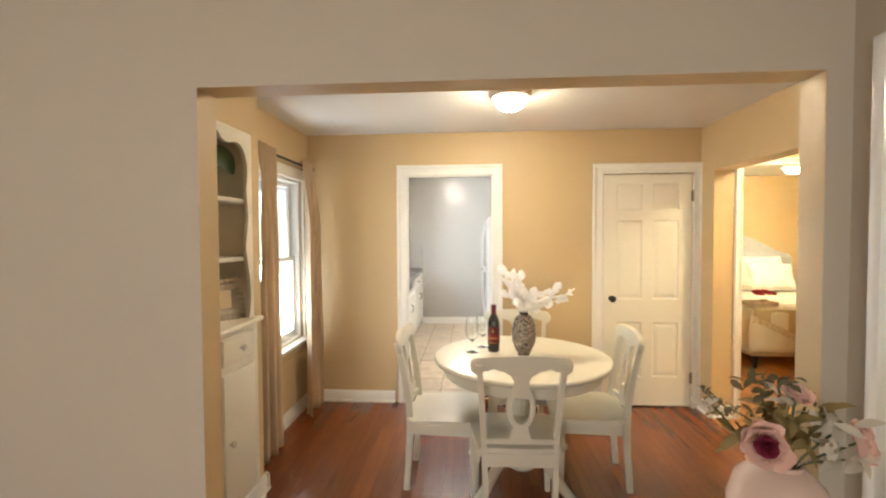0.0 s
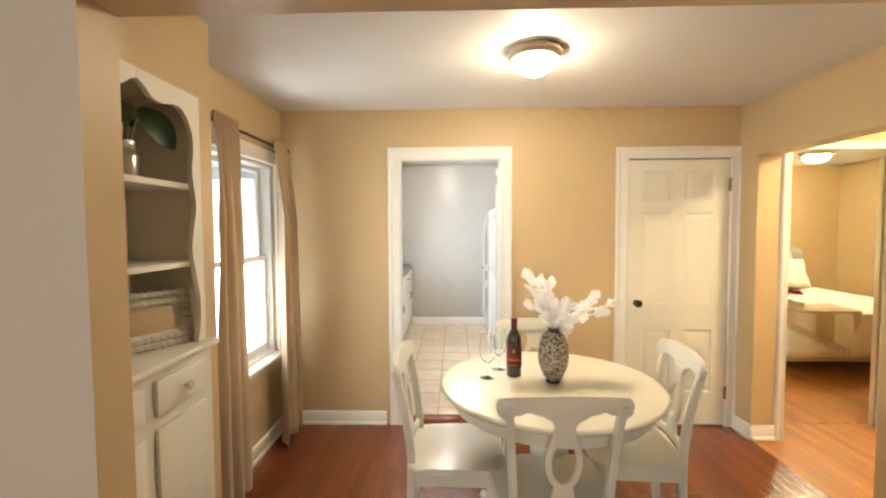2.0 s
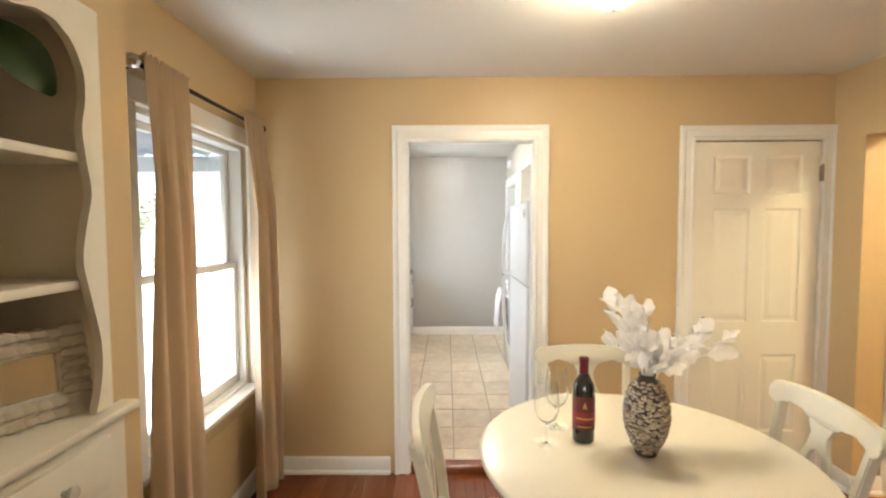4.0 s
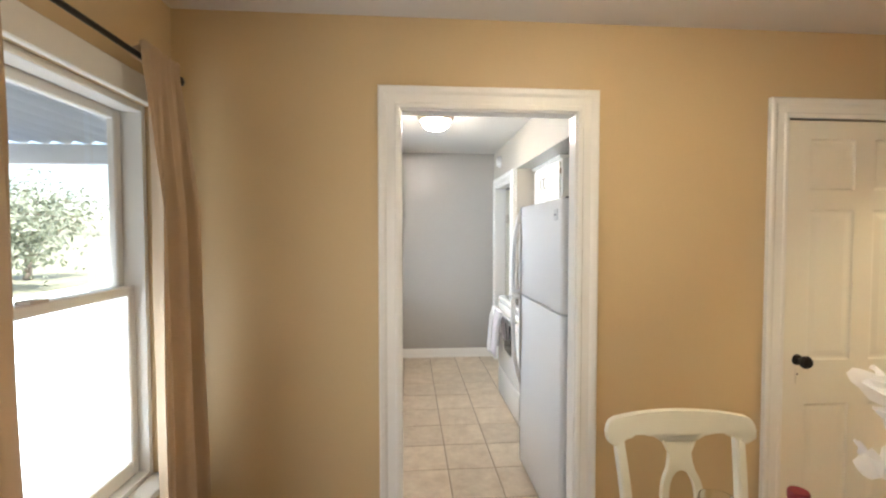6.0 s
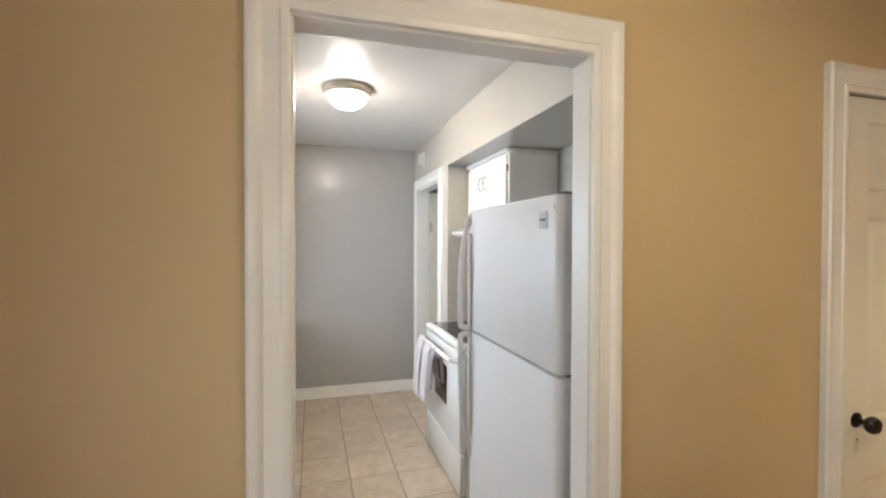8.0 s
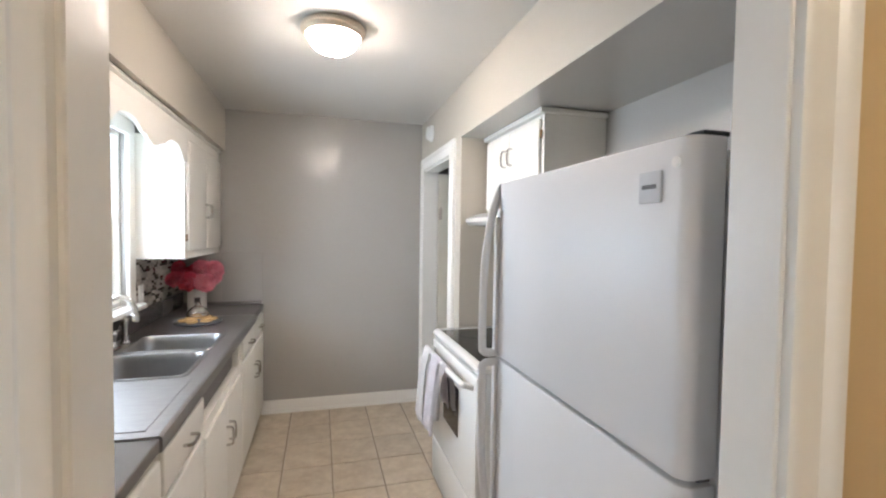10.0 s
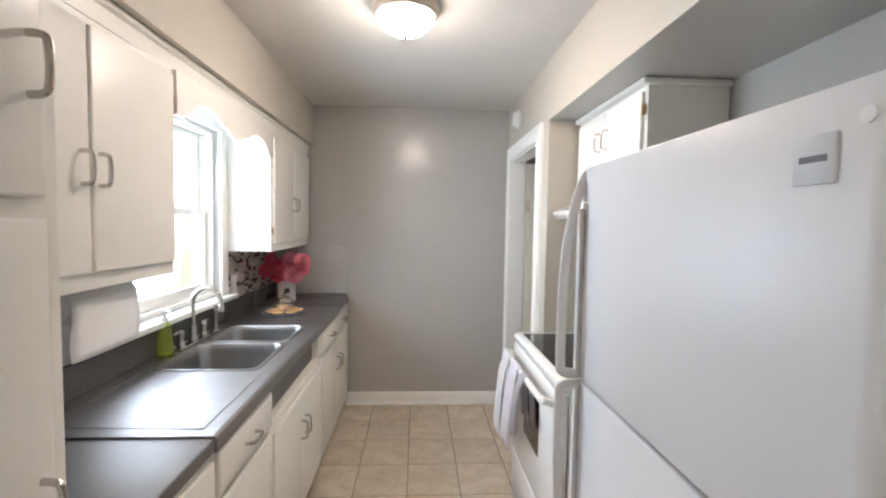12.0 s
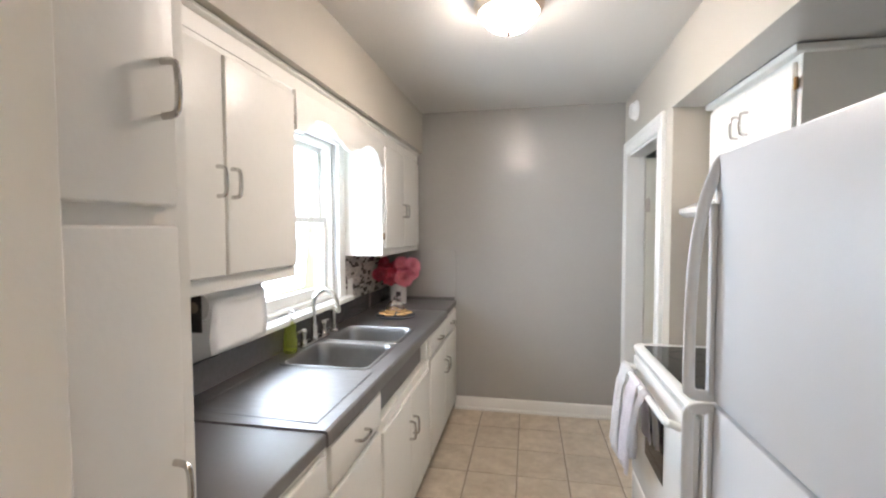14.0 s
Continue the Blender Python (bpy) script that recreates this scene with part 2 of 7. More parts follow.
def smooth_line(points, steps=6):
    """A Catmull-Rom line through points of any dimension."""
    out = []
    n = len(points)
    for i in range(n - 1):
        p0, p1, p2, p3 = points[max(i - 1, 0)], points[i], points[i + 1], points[min(i + 2, n - 1)]
        for s in range(steps):
            t = s / steps
            out.append(tuple(0.5 * ((2 * b) + (c - a) * t + (2 * a - 5 * b + 4 * c - d) * t * t + (3 * b - a - 3 * c + d) * t ** 3)
                             for a, b, c, d in zip(p0, p1, p2, p3)))
    out.append(tuple(points[-1]))
    return out


def arc(cx, cy, r, a0, a1, n=10):
    return [(cx + r * math.cos(radians(a0 + (a1 - a0) * k / n)), cy + r * math.sin(radians(a0 + (a1 - a0) * k / n))) for k in range(n + 1)]


def wall(name, boxes, mats, label):
    """Boxes (x0, x1, y0, y1, z0, z1) joined into one wall; mats: a paint for each of -x, +x, -y, +y, top and bottom."""
    bm = bmesh.new()
    for b in boxes:
        box(*b, bm=bm)
    bm.normal_update()
    paints = []
    for m in mats:
        if m not in paints:
            paints.append(m)
    for f in bm.faces:
        n = f.normal
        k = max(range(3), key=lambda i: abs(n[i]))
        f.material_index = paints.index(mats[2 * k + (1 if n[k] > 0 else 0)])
    bmesh.ops.remove_doubles(bm, verts=bm.verts, dist=0.0001)
    ob = part(name, bm, paints, smooth=False)
    return tagged(ob, label, "wall", kind="structure")

# ---- structure ----
H_DINING, H_KITCHEN = 2.335, 2.385
TOP = 2.60
T, G, K, W, C = TAN, GREIGE, GREY, TRIM, CREAM
Y0, Y1 = 1.47, 1.58        # wall between living room and dining room
Y2, Y3 = 3.845, 3.925      # wall between dining room and kitchen
KD0, KD1, KDTOP = -0.566, 0.188, 1.985   # kitchen doorway
CD0, CD1, CDTOP = 1.105, 1.825, 1.975     # closet door

wall("wall_living", [(-4.0, -0.907, Y0, Y1, 0, TOP), (-0.907, 1.083, Y0, Y1, 1.957, TOP), (1.083, 1.16, Y0, Y1, 0, TOP)], (T, T, G, T, T, T),
     "greige living room wall with a wide plain opening to the dining room")
wall("wall_living_east", [(1.16, 1.28, -3.2, 0.50, 0, TOP), (1.16, 1.28, 0.50, 1.36, 2.0, TOP), (1.16, 1.28, 1.36, 1.61, 0, TOP)], (G, T, G, T, G, G),
     "greige side wall of the living room with a doorway")
wall("wall_living_south", [(-4.0, -1.9, -3.2, -3.08, 0, TOP), (-1.9, -0.1, -3.2, -3.08, 0, 0.75), (-1.9, -0.1, -3.2, -3.08, 2.05, TOP), (-0.1, 1.16, -3.2, -3.08, 0, TOP)],
     (G, G, G, G, G, G), "greige living room wall with a wide window opening")
wall("wall_living_west", [(-4.12, -4.0, -3.2, 1.61, 0, TOP)], (G, G, G, G, G, G), "plain greige living room wall")
# dining west side: thick wall that holds the china cupboard, then the window wall
HX = -1.19
wall("wall_cupboard", [(-1.56, HX, Y1, 1.615, 0, TOP), (-1.56, HX, 2.352, 2.465, 0, TOP), (-1.56, HX, 1.615, 2.352, 2.0, TOP), (-1.56, -1.50, 1.615, 2.352, 0, 2.0)],
     (T, T, T, T, T, T), "tan wall that holds the built-in china cupboard")
WX = -1.43
wall("wall_window", [(-1.56, WX, 2.465, 2.81, 0, TOP), (-1.56, WX, 2.81, 3.70, 0, 0.58), (-1.56, WX, 2.81, 3.70, 1.92, TOP), (-1.56, WX, 3.70, Y2, 0, TOP)],
     (WHITEMETAL, T, T, T, T, T), "tan wall with the double-hung dining room window")
wall("wall_kitchen_door", [(-1.56, KD0, Y2, Y3, 0, TOP), (KD0, KD1, Y2, Y3, KDTOP, TOP), (KD1, CD0, Y2, Y3, 0, TOP), (CD0, CD1, Y2, Y3, CDTOP, TOP), (CD1, 2.05, Y2, Y3, 0, TOP)],
     (T, T, T, K, T, T), "tan wall with the kitchen doorway and a closet door")
wall("wall_east", [(1.895, 2.045, 1.61, 2.745, 0, TOP), (1.895, 2.045, 2.745, 3.645, 1.957, TOP), (1.895, 2.05, 3.645, Y2, 0, TOP)], (T, T, T, T, T, T),
     "tan wall with a plain opening to the hall")
wall("wall_dining_south", [(1.16, 2.045, 1.50, 1.61, 0, TOP)], (T, T, T, T, T, T), "plain tan end wall")
# hall and bedroom
wall("wall_hall", [(2.05, 2.87, 3.645, 3.76, 2.0, TOP), (2.87, 3.3, 3.645, 3.76, 0, TOP), (3.1, 3.3, 1.5, 3.645, 0, TOP), (2.045, 3.1, 1.5, 1.61, 0, TOP)], (T, T, T, T, T, T),
     "yellow-tan hall walls with the bedroom doorway")
for nm, piece in (("wall_bedroom_west", (1.93, 2.05, Y3, 7.22, 0, TOP)), ("wall_bedroom_north", (2.05, 5.35, 7.1, 7.22, 0, TOP)), ("wall_bedroom_east", (5.35, 5.47, 3.645, 7.22, 0, TOP)),
                  ("wall_bedroom_south", (3.3, 5.35, 3.645, 3.76, 0, TOP))):
    wall(nm, [piece], (T, T, T, T, T, T), "yellow-tan bedroom wall")
# kitchen
KX, KY, KE, KR = -1.36, 7.11, 0.46, 0.95
KW0, KW1, KWZ0, KWZ1 = 5.32, 6.16, 1.068, 1.98
wall("wall_kitchen_window", [(-1.50, KX, Y3, KW0, 0, TOP), (-1.50, KX, KW0, KW1, 0, KWZ0), (-1.50, KX, KW0, KW1, KWZ1, TOP), (-1.50, KX, KW1, KY, 0, TOP)],
     (WHITEMETAL, K, K, K, K, K), "grey kitchen wall with the window over the sink")
wall("wall_kitchen_end", [(-1.50, 1.6, KY, KY + 0.12, 0, TOP)], (K, K, K, K, K, K), "satin grey kitchen end wall")
wall("wall_kitchen_east", [(KR, KR + 0.1, Y3, 6.02, 0, TOP), (KE + 0.1, KR + 0.1, 6.02, 6.12, 0, TOP)], (K, K, C, C, K, K), "grey kitchen wall behind the refrigerator and stove")
wall("wall_kitchen_side_door", [(KE, KE + 0.1, 6.02, 6.20, 0, TOP), (KE, KE + 0.1, 6.20, 6.98, 1.985, TOP), (KE, KE + 0.1, 6.98, KY, 0, TOP)],
     (C, C, C, C, C, C), "grey kitchen wall with a white cased side doorway")
wall("wall_passage", [(1.5, 1.6, 6.12, KY, 0, TOP), (KE + 0.1, 1.5, 6.10, 6.115, 0, TOP)], (C, C, C, C, C, C), "plain cream passage walls")
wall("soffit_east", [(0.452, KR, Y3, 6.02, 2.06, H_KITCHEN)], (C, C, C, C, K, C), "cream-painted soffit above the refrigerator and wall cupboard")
wall("soffit_west", [(KX, -1.055, 4.348, KY, 2.075, H_KITCHEN)], (C, C, C, C, C, C), "cream-painted soffit above the wall cupboards")


def ceiling(name, x0, x1, y0, y1, z, paint, label):
    tagged(part(name, box(x0, x1, y0, y1, z, z + 0.1), paint, smooth=False), label, "ceiling", kind="structure")


ceiling("ceiling_living", -4.0, 1.16, -3.08, Y0, 2.40, CEILING, "white living room ceiling")
ceiling("ceiling_dining", WX - 0.02, 1.90, Y1, Y2, H_DINING, CEILING, "off-white dining room ceiling")
ceiling("ceiling_hall", 2.045, 3.1, 1.61, 3.645, H_DINING, CEILING, "off-white hall ceiling")
ceiling("ceiling_bedroom", 2.05, 5.35, 3.76, 7.1, H_DINING, CEILING, "off-white bedroom ceiling")
ceiling("ceiling_kitchen", KX, KR, Y3, KY, H_KITCHEN, GLOSSCEIL, "satin off-white kitchen ceiling")
ceiling("ceiling_passage", KE + 0.1, 1.5, 6.115, KY, H_KITCHEN, CEILING, "off-white passage ceiling")
tagged(part("roof_deck", box(-4.12, 5.78, -3.2, KY + 0.51, TOP, TOP + 0.06), CONCRETE, smooth=False), "plain flat roof deck closing the house", "roof", kind="structure")

# ---- floors (bases; boards and tiles come last) ----
tagged(part("ground", box(-300, 300, -300, 300, -0.42, -0.30), GRASS, smooth=False), "green lawn around the house", "ground", kind="structure")
floor = tagged(part("floor", box(-4.0, 5.35, -3.08, Y3 - 0.03, -0.30, -0.008), SHADOWBOARD, smooth=False), "reddish-brown hardwood strip floor", "floor", kind="structure")
floor_bed = tagged(part("floor_bedroom", box(2.05, 5.35, Y3 - 0.03, 7.1, -0.30, -0.008), SHADOWBOARD, smooth=False), "hardwood strip floor of the bedroom, lamplight in its honey-brown colour", "floor", kind="structure")
floor_kitchen = tagged(part("floor_kitchen", box(KX, 1.5, Y3 - 0.03, KY, -0.30, KF - 0.004), GROUT, smooth=False), "beige square ceramic tile floor with pale joints", "floor", kind="structure")


# ---- trim, doors and windows ----
def casing_profile(w, t):
    """Cross-section of a moulded casing: across its width, and proud of the wall."""
    return [(0, 0), (0, t * 0.7), (w * 0.08, t * 0.86), (w * 0.2, t * 0.86), (w * 0.26, t * 0.7), (w * 0.62, t * 0.62), (w * 0.70, t * 0.8), (w * 0.80, t), (w * 0.93, t), (w, t * 0.8), (w, 0)]


def moulding(name, path, profile, closed, parent, material, out, label=""):
    """Sweep a profile (across, proud) along corner points; each corner is (place, across direction). out: the wall's normal."""
    bm = bmesh.new()
    rings = []
    o = Vector(out)
    for place, across in path:
        a = Vector(across)
        rings.append([bm.verts.new(Vector(place) + a * u + o * v) for u, v in profile])
    n = len(profile)
    for r0, r1 in zip(rings, rings[1:]):
        for k in range(n):
            bm.faces.new((r0[k], r0[(k + 1) % n], r1[(k + 1) % n], r1[k]))
    bm.faces.new(rings[0])
    bm.faces.new(rings[-1][::-1])
    return part(name, bm, material, parent, label)


def door_casing(name, along, a0, a1, top, plane, out, w=0.095, t=0.024, label="white moulded door casing", floor_z=0.0):
    """A casing on three sides of an opening. along: 'x' or 'y'; plane: the wall's face; out: +1 or -1 for its normal."""
    def at(u, z):
        return (u, plane, z) if along == "x" else (plane, u, z)
    def way(u, z):
        return (u, 0, z) if along == "x" else (0, u, z)
    nrm = (0, out, 0) if along == "x" else (out, 0, 0)
    path = [(at(a0, floor_z), way(-1, 0)), (at(a0, top), way(-1, 1)), (at(a1, top), way(1, 1)), (at(a1, floor_z), way(1, 0))]
    ob = moulding(name, path, casing_profile(w, t), False, None, TRIM, nrm)
    return tagged(ob, label, "door casing", kind="structure")


door_casing("trim_kitchen_door", "x", KD0 + 0.012, KD1 - 0.012, KDTOP - 0.013, Y2, -1, w=0.088, label="white moulded casing round the kitchen doorway")
door_casing("trim_closet_door", "x", CD0 - 0.004, CD1 + 0.004, CDTOP - 0.01, Y2, -1, w=0.085, label="white moulded casing round the closet door")
door_casing("trim_bedroom_door", "x", 2.105, 2.855, 1.985, 3.645, -1, w=0.055, label="white casing round the bedroom doorway")
door_casing("trim_side_door", "y", 6.22, 6.96, 1.985, KE, -1, w=0.09, label="white casing round the kitchen side doorway")
door_casing("trim_living_door", "y", 0.55, 1.30, 1.93, 1.16, -1, w=0.085, label="white casing round the living room side door")


def jamb(name, boxes, label):
    bm = bmesh.new()
    for b in boxes:
        box(*b, bevel=0.002, bm=bm, seg=1)
    tagged(part(name, bm, TRIM), label, "door frame", kind="structure")


jamb("door_frame_kitchen", [(KD0 - 0.001, KD0 + 0.018, Y2 - 0.004, Y3 - 0.008, 0, KDTOP - 0.02), (KD1 - 0.018, KD1 + 0.001, Y2 - 0.004, Y3 - 0.008, 0, KDTOP - 0.02),
                            (KD0, KD1, Y2 - 0.004, Y3 - 0.008, KDTOP - 0.02, KDTOP)], "white painted frame of the kitchen doorway")
jamb("door_frame_bedroom", [(2.052, 2.108, 3.64, 3.765, 0, 1.985), (2.85, 2.872, 3.64, 3.765, 0, 1.985), (2.052, 2.872, 3.64, 3.765, 1.985, 2.0)], "white painted frame of the bedroom doorway")
jamb("door_frame_side", [(KE - 0.004, KE + 0.104, 6.20, 6.22, 0, 1.97), (KE - 0.004, KE + 0.104, 6.96, 6.98, 0, 1.97), (KE - 0.004, KE + 0.104, 6.20, 6.98, 1.97, 1.99)], "white painted frame of the side doorway")
jamb("door_frame_living", [(1.156, 1.284, 0.50, 0.55, 0, 1.95), (1.156, 1.284, 1.30, 1.36, 0, 1.95), (1.156, 1.284, 0.50, 1.36, 1.95, 2.0)], "white painted frame of the living room side door")


def strip_base(name, runs, label="white moulded baseboard", base=0.0):
    """Baseboards: runs of (start, end, outward normal) on the floor."""
    prof = [(0, 0), (0.026, 0), (0.026, 0.012), (0.019, 0.022), (0.015, 0.024), (0.015, 0.082), (0.011, 0.092), (0.006, 0.098), (0, 0.1)]
    bm = bmesh.new()
    for (xa, ya), (xb, yb), (nx, ny) in runs:
        r0 = [bm.verts.new((xa + nx * u, ya + ny * u, v + base)) for u, v in prof]
        r1 = [bm.verts.new((xb + nx * u, yb + ny * u, v + base)) for u, v in prof]
        for k in range(len(prof)):
            j = (k + 1) % len(prof)
            bm.faces.new((r0[k], r0[j], r1[j], r1[k]))
        bm.faces.new(r0)
        bm.faces.new(r1[::-1])
    tagged(part(name, bm, TRIM), label, "baseboard", kind="structure")


strip_base("baseboard_dining", [((WX, Y2), (KD0 - 0.104, Y2), (0, -1)), ((KD1 + 0.104, Y2), (CD0 - 0.09, Y2), (0, -1)), ((WX, 2.465), (WX, Y2 - 0.027), (1, 0)),
                                ((HX, 2.395), (HX, 2.491), (1, 0)), ((HX + 0.026, 2.465), (WX + 0.027, 2.465), (0, 1)),
                                ((1.895, 1.61), (1.895, 2.745), (-1, 0)), ((1.895, 3.619), (1.895, Y2 - 0.026), (-1, 0)), ((1.869, 3.645), (2.049, 3.645), (0, -1)),
                                ((1.16, 1.61), (1.868, 1.61), (0, 1))], "white moulded baseboard of the dining room")
strip_base("baseboard_kitchen", [((-0.80, KY), (KE - 0.001, KY), (0, -1)), ((KE, 6.03), (KE, 6.125), (-1, 0))], "white moulded baseboard of the kitchen", KF)
strip_base("baseboard_living", [((-4.0, Y0), (-0.91, Y0), (0, -1)), ((1.16, -3.0), (1.16, 0.46), (-1, 0))], "white moulded baseboard of the living room")
strip_base("baseboard_bedroom", [((2.05, 7.1), (5.35, 7.1), (0, -1)), ((5.35, 3.76), (5.35, 7.074), (-1, 0)), ((2.915, 3.645), (3.1, 3.645), (0, -1)), ((3.1, 1.61), (3.1, 3.61), (-1, 0))],
           "white baseboard of the bedroom and hall")


def panel_door(name, w, h, t, panels, material, label):
    """A door leaf in its own frame: x along its width, y its thickness, with raised panels between sunk grooves."""
    door = empty(name)
    bm = bmesh.new()
    xs = sorted({0.0, w, *(v for p in panels for v in (p[0], p[1]))})
    zs = sorted({0.0, h, *(v for p in panels for v in (p[2], p[3]))})
    for x0, x1 in zip(xs, xs[1:]):
        for z0, z1 in zip(zs, zs[1:]):
            if not any(p[0] <= x0 and x1 <= p[1] and p[2] <= z0 and z1 <= p[3] for p in panels):
                box(x0, x1, 0, t, z0, z1, bm=bm)
    bmesh.ops.remove_doubles(bm, verts=bm.verts, dist=0.0001)
    part("leaf", bm, material, door, smooth=False)
    for p in panels:
        x0, x1, z0, z1 = p
        pb = bmesh.new()
        rings = []
        for inset, y in ((0.0, 0.001), (0.005, 0.006), (0.012, 0.0075), (0.018, 0.0075), (0.042, 0.003), (0.044, 0.003)):
            rings.append([pb.verts.new((x, y, z)) for x, z in ((x0 + inset, z0 + inset), (x1 - inset, z0 + inset), (x1 - inset, z1 - inset), (x0 + inset, z1 - inset))])
        for a, b in zip(rings, rings[1:]):
            for k in range(4):
                pb.faces.new((a[k], a[(k + 1) % 4], b[(k + 1) % 4], b[k]))
        pb.faces.new(rings[-1])
        back = [pb.verts.new((x, t - 0.004, z)) for x, z in ((x0, z0), (x1, z0), (x1, z1), (x0, z1))]
        pb.faces.new(back[::-1])
        part("panel", pb, material, door, smooth=False)
    return tagged(door, label, "door", kind="structure")


def knob_set(parent, x, z, y, side=-1):
    rose = lathe([(0.024, 0), (0.024, 0.003), (0.018, 0.006)], 24)
    bmesh.ops.rotate(rose, matrix=Matrix.Rotation(radians(90 * (1 if side < 0 else -1)), 3, "X"), verts=rose.verts)
    bmesh.ops.translate(rose, vec=(x, y, z), verts=rose.verts)
    k = part("door_knob", rose, BLACK, parent, "dark bronze round door knob")
    ball = lathe([(0.008, 0.0), (0.008, 0.025), (0.018, 0.03), (0.026, 0.038), (0.028, 0.048), (0.022, 0.058), (0.0, 0.06)], 24)
    bmesh.ops.rotate(ball, matrix=Matrix.Rotation(radians(90 * (1 if side < 0 else -1)), 3, "X"), verts=ball.verts)
    bmesh.ops.translate(ball, vec=(x, y, z), verts=ball.verts)
    part("grip", ball, BLACK, k)


def hinge(parent, x, z, y, material=NICKEL):
    bm = bmesh.new()
    tube([(x, y, z - 0.045), (x, y, z + 0.045)], 0.007, 10, bm)
    lathe([(0.0, 0.0), (0.006, 0.003), (0.004, 0.008), (0.0, 0.011)], 10, (x, y, z + 0.045), bm)
    box(x - 0.014, x + 0.012, y + 0.003, y + 0.006, z - 0.043, z + 0.043, bm=bm)
    part("hinge", bm, material, parent, "worn metal butt hinge")


CW, CH = CD1 - CD0 - 0.004, 1.955
px0, px1, px2, px3 = 0.105, 0.315, 0.405, 0.612
closet = panel_door("door_closet", CW, CH - 0.012, 0.035,
                    [(a, b, z0, z1) for a, b in ((px0, px1), (px2, px3)) for z0, z1 in ((0.245, 0.705), (0.90, 1.56), (1.645, 1.865))], DOORWHITE,
                    "closed cream-white six-panel closet door with a dark knob")
closet.matrix_world = pose(CD0 + 0.002, Y2 - 0.006, 0.014)
knob_set(closet, 0.066, 0.905, 0.0)
kp = bmesh.new()
box(0.058, 0.074, -0.004, 0.0, 0.80, 0.87, 0.002, kp)
part("keyhole_plate", kp, DOORWHITE, closet, "painted-over keyhole plate")
kh = tube([(0.066, -0.0045, 0.842), (0.066, -0.002, 0.842)], 0.004, 8)
part("keyhole", kh, BLACK, closet)
for hz in (0.24, 1.76):
    hinge(closet, CW + 0.003, hz, -0.012, HINGEMETAL)

bed_door = panel_door("door_bedroom", 0.74, 1.95, 0.035, [(0.1, 0.27, 0.2, 0.7), (0.33, 0.5, 0.2, 0.7), (0.1, 0.27, 0.9, 1.82), (0.33, 0.5, 0.9, 1.82)], DOORWHITE,
                      "white bedroom door standing wide open")
bed_door.matrix_world = pose(2.875, 3.81, 0.012, 0, 0, 3)
knob_set(bed_door, 0.68, 0.95, 0.0)
living_door = panel_door("door_living", 0.746, 1.94, 0.035, [(0.1, 0.33, 0.2, 0.7), (0.42, 0.65, 0.2, 0.7), (0.1, 0.33, 0.9, 1.82), (0.42, 0.65, 0.9, 1.82)], DOORWHITE,
                         "closed white panelled living room side door")
living_door.matrix_world = pose(1.18, 1.298, 0.006, 0, 0, -90)
side_door = panel_door("door_side", 0.73, 1.95, 0.035, [(0.1, 0.32, 0.2, 0.7), (0.41, 0.63, 0.2, 0.7), (0.1, 0.32, 0.9, 1.82), (0.41, 0.63, 0.9, 1.82)], DOORWHITE,
                       "white side door standing open in the passage")
side_door.matrix_world = pose(KE + 0.11, 6.955, 0.01, 0, 0, 4)
for hz in (0.35, 1.62):
    hinge(side_door, -0.012, hz, -0.09, NICKEL)


# ---- windows ----
def sash_window(name, x, y0, y1, z0, z1, mid, depth, label, paint):
    """A double-hung window in a wall that faces +x; x: the plane of the lower glass."""
    win = empty(name, (x, (y0 + y1) / 2, z0))
    win = tagged(win, label, "window", kind="structure")
    def piece(nm, bm, mat, parent, lab=""):
        bmesh.ops.translate(bm, vec=(-x, -(y0 + y1) / 2, -z0), verts=bm.verts)
        return part(nm, bm, mat, parent, lab)
    fr = bmesh.new()
    for b in ((x - 0.07, x + depth, y0, y0 + 0.022, z0, z1), (x - 0.07, x + depth, y1 - 0.022, y1, z0, z1), (x - 0.07, x + depth, y0 + 0.022, y1 - 0.022, z1 - 0.025, z1),
              (x - 0.07, x + depth, y0 + 0.022, y1 - 0.022, z0, z0 + 0.02)):
        box(*b, bevel=0.002, bm=fr, seg=1)
    piece("window_frame", fr, paint, win)
    for nm, dx, za, zb in (("lower_sash", 0.0, z0 + 0.02, mid + 0.018), ("upper_sash", -0.034, mid - 0.018, z1 - 0.025)):
        s = bmesh.new()
        ya, yb = y0 + 0.022, y1 - 0.022
        w = 0.036
        bot = 0.055 if nm == "lower_sash" else 0.034
        for b in ((x + dx - 0.014, x + dx + 0.014, ya, ya + w, za, zb), (x + dx - 0.014, x + dx + 0.014, yb - w, yb, za, zb),
                  (x + dx - 0.014, x + dx + 0.014, ya + w, yb - w, za, za + bot), (x + dx - 0.014, x + dx + 0.014, ya + w, yb - w, zb - 0.034, zb)):
            box(*b, bevel=0.004, bm=s, seg=1)
        sash = piece(nm, s, paint, win)
        g = box(x + dx - 0.002, x + dx + 0.002, ya + w - 0.004, yb - w + 0.004, za + bot - 0.004, zb - 0.03)
        pane = piece("pane", g, PANE, sash)
        pane.visible_shadow = False
    lk = bmesh.new()
    box(x - 0.012, x + 0.03, (y0 + y1) / 2 - 0.03, (y0 + y1) / 2 + 0.03, mid + 0.018, mid + 0.03, 0.004, lk)
    piece("sash_lock", lk, NICKEL, win, "small metal sash lock")
    return win, piece


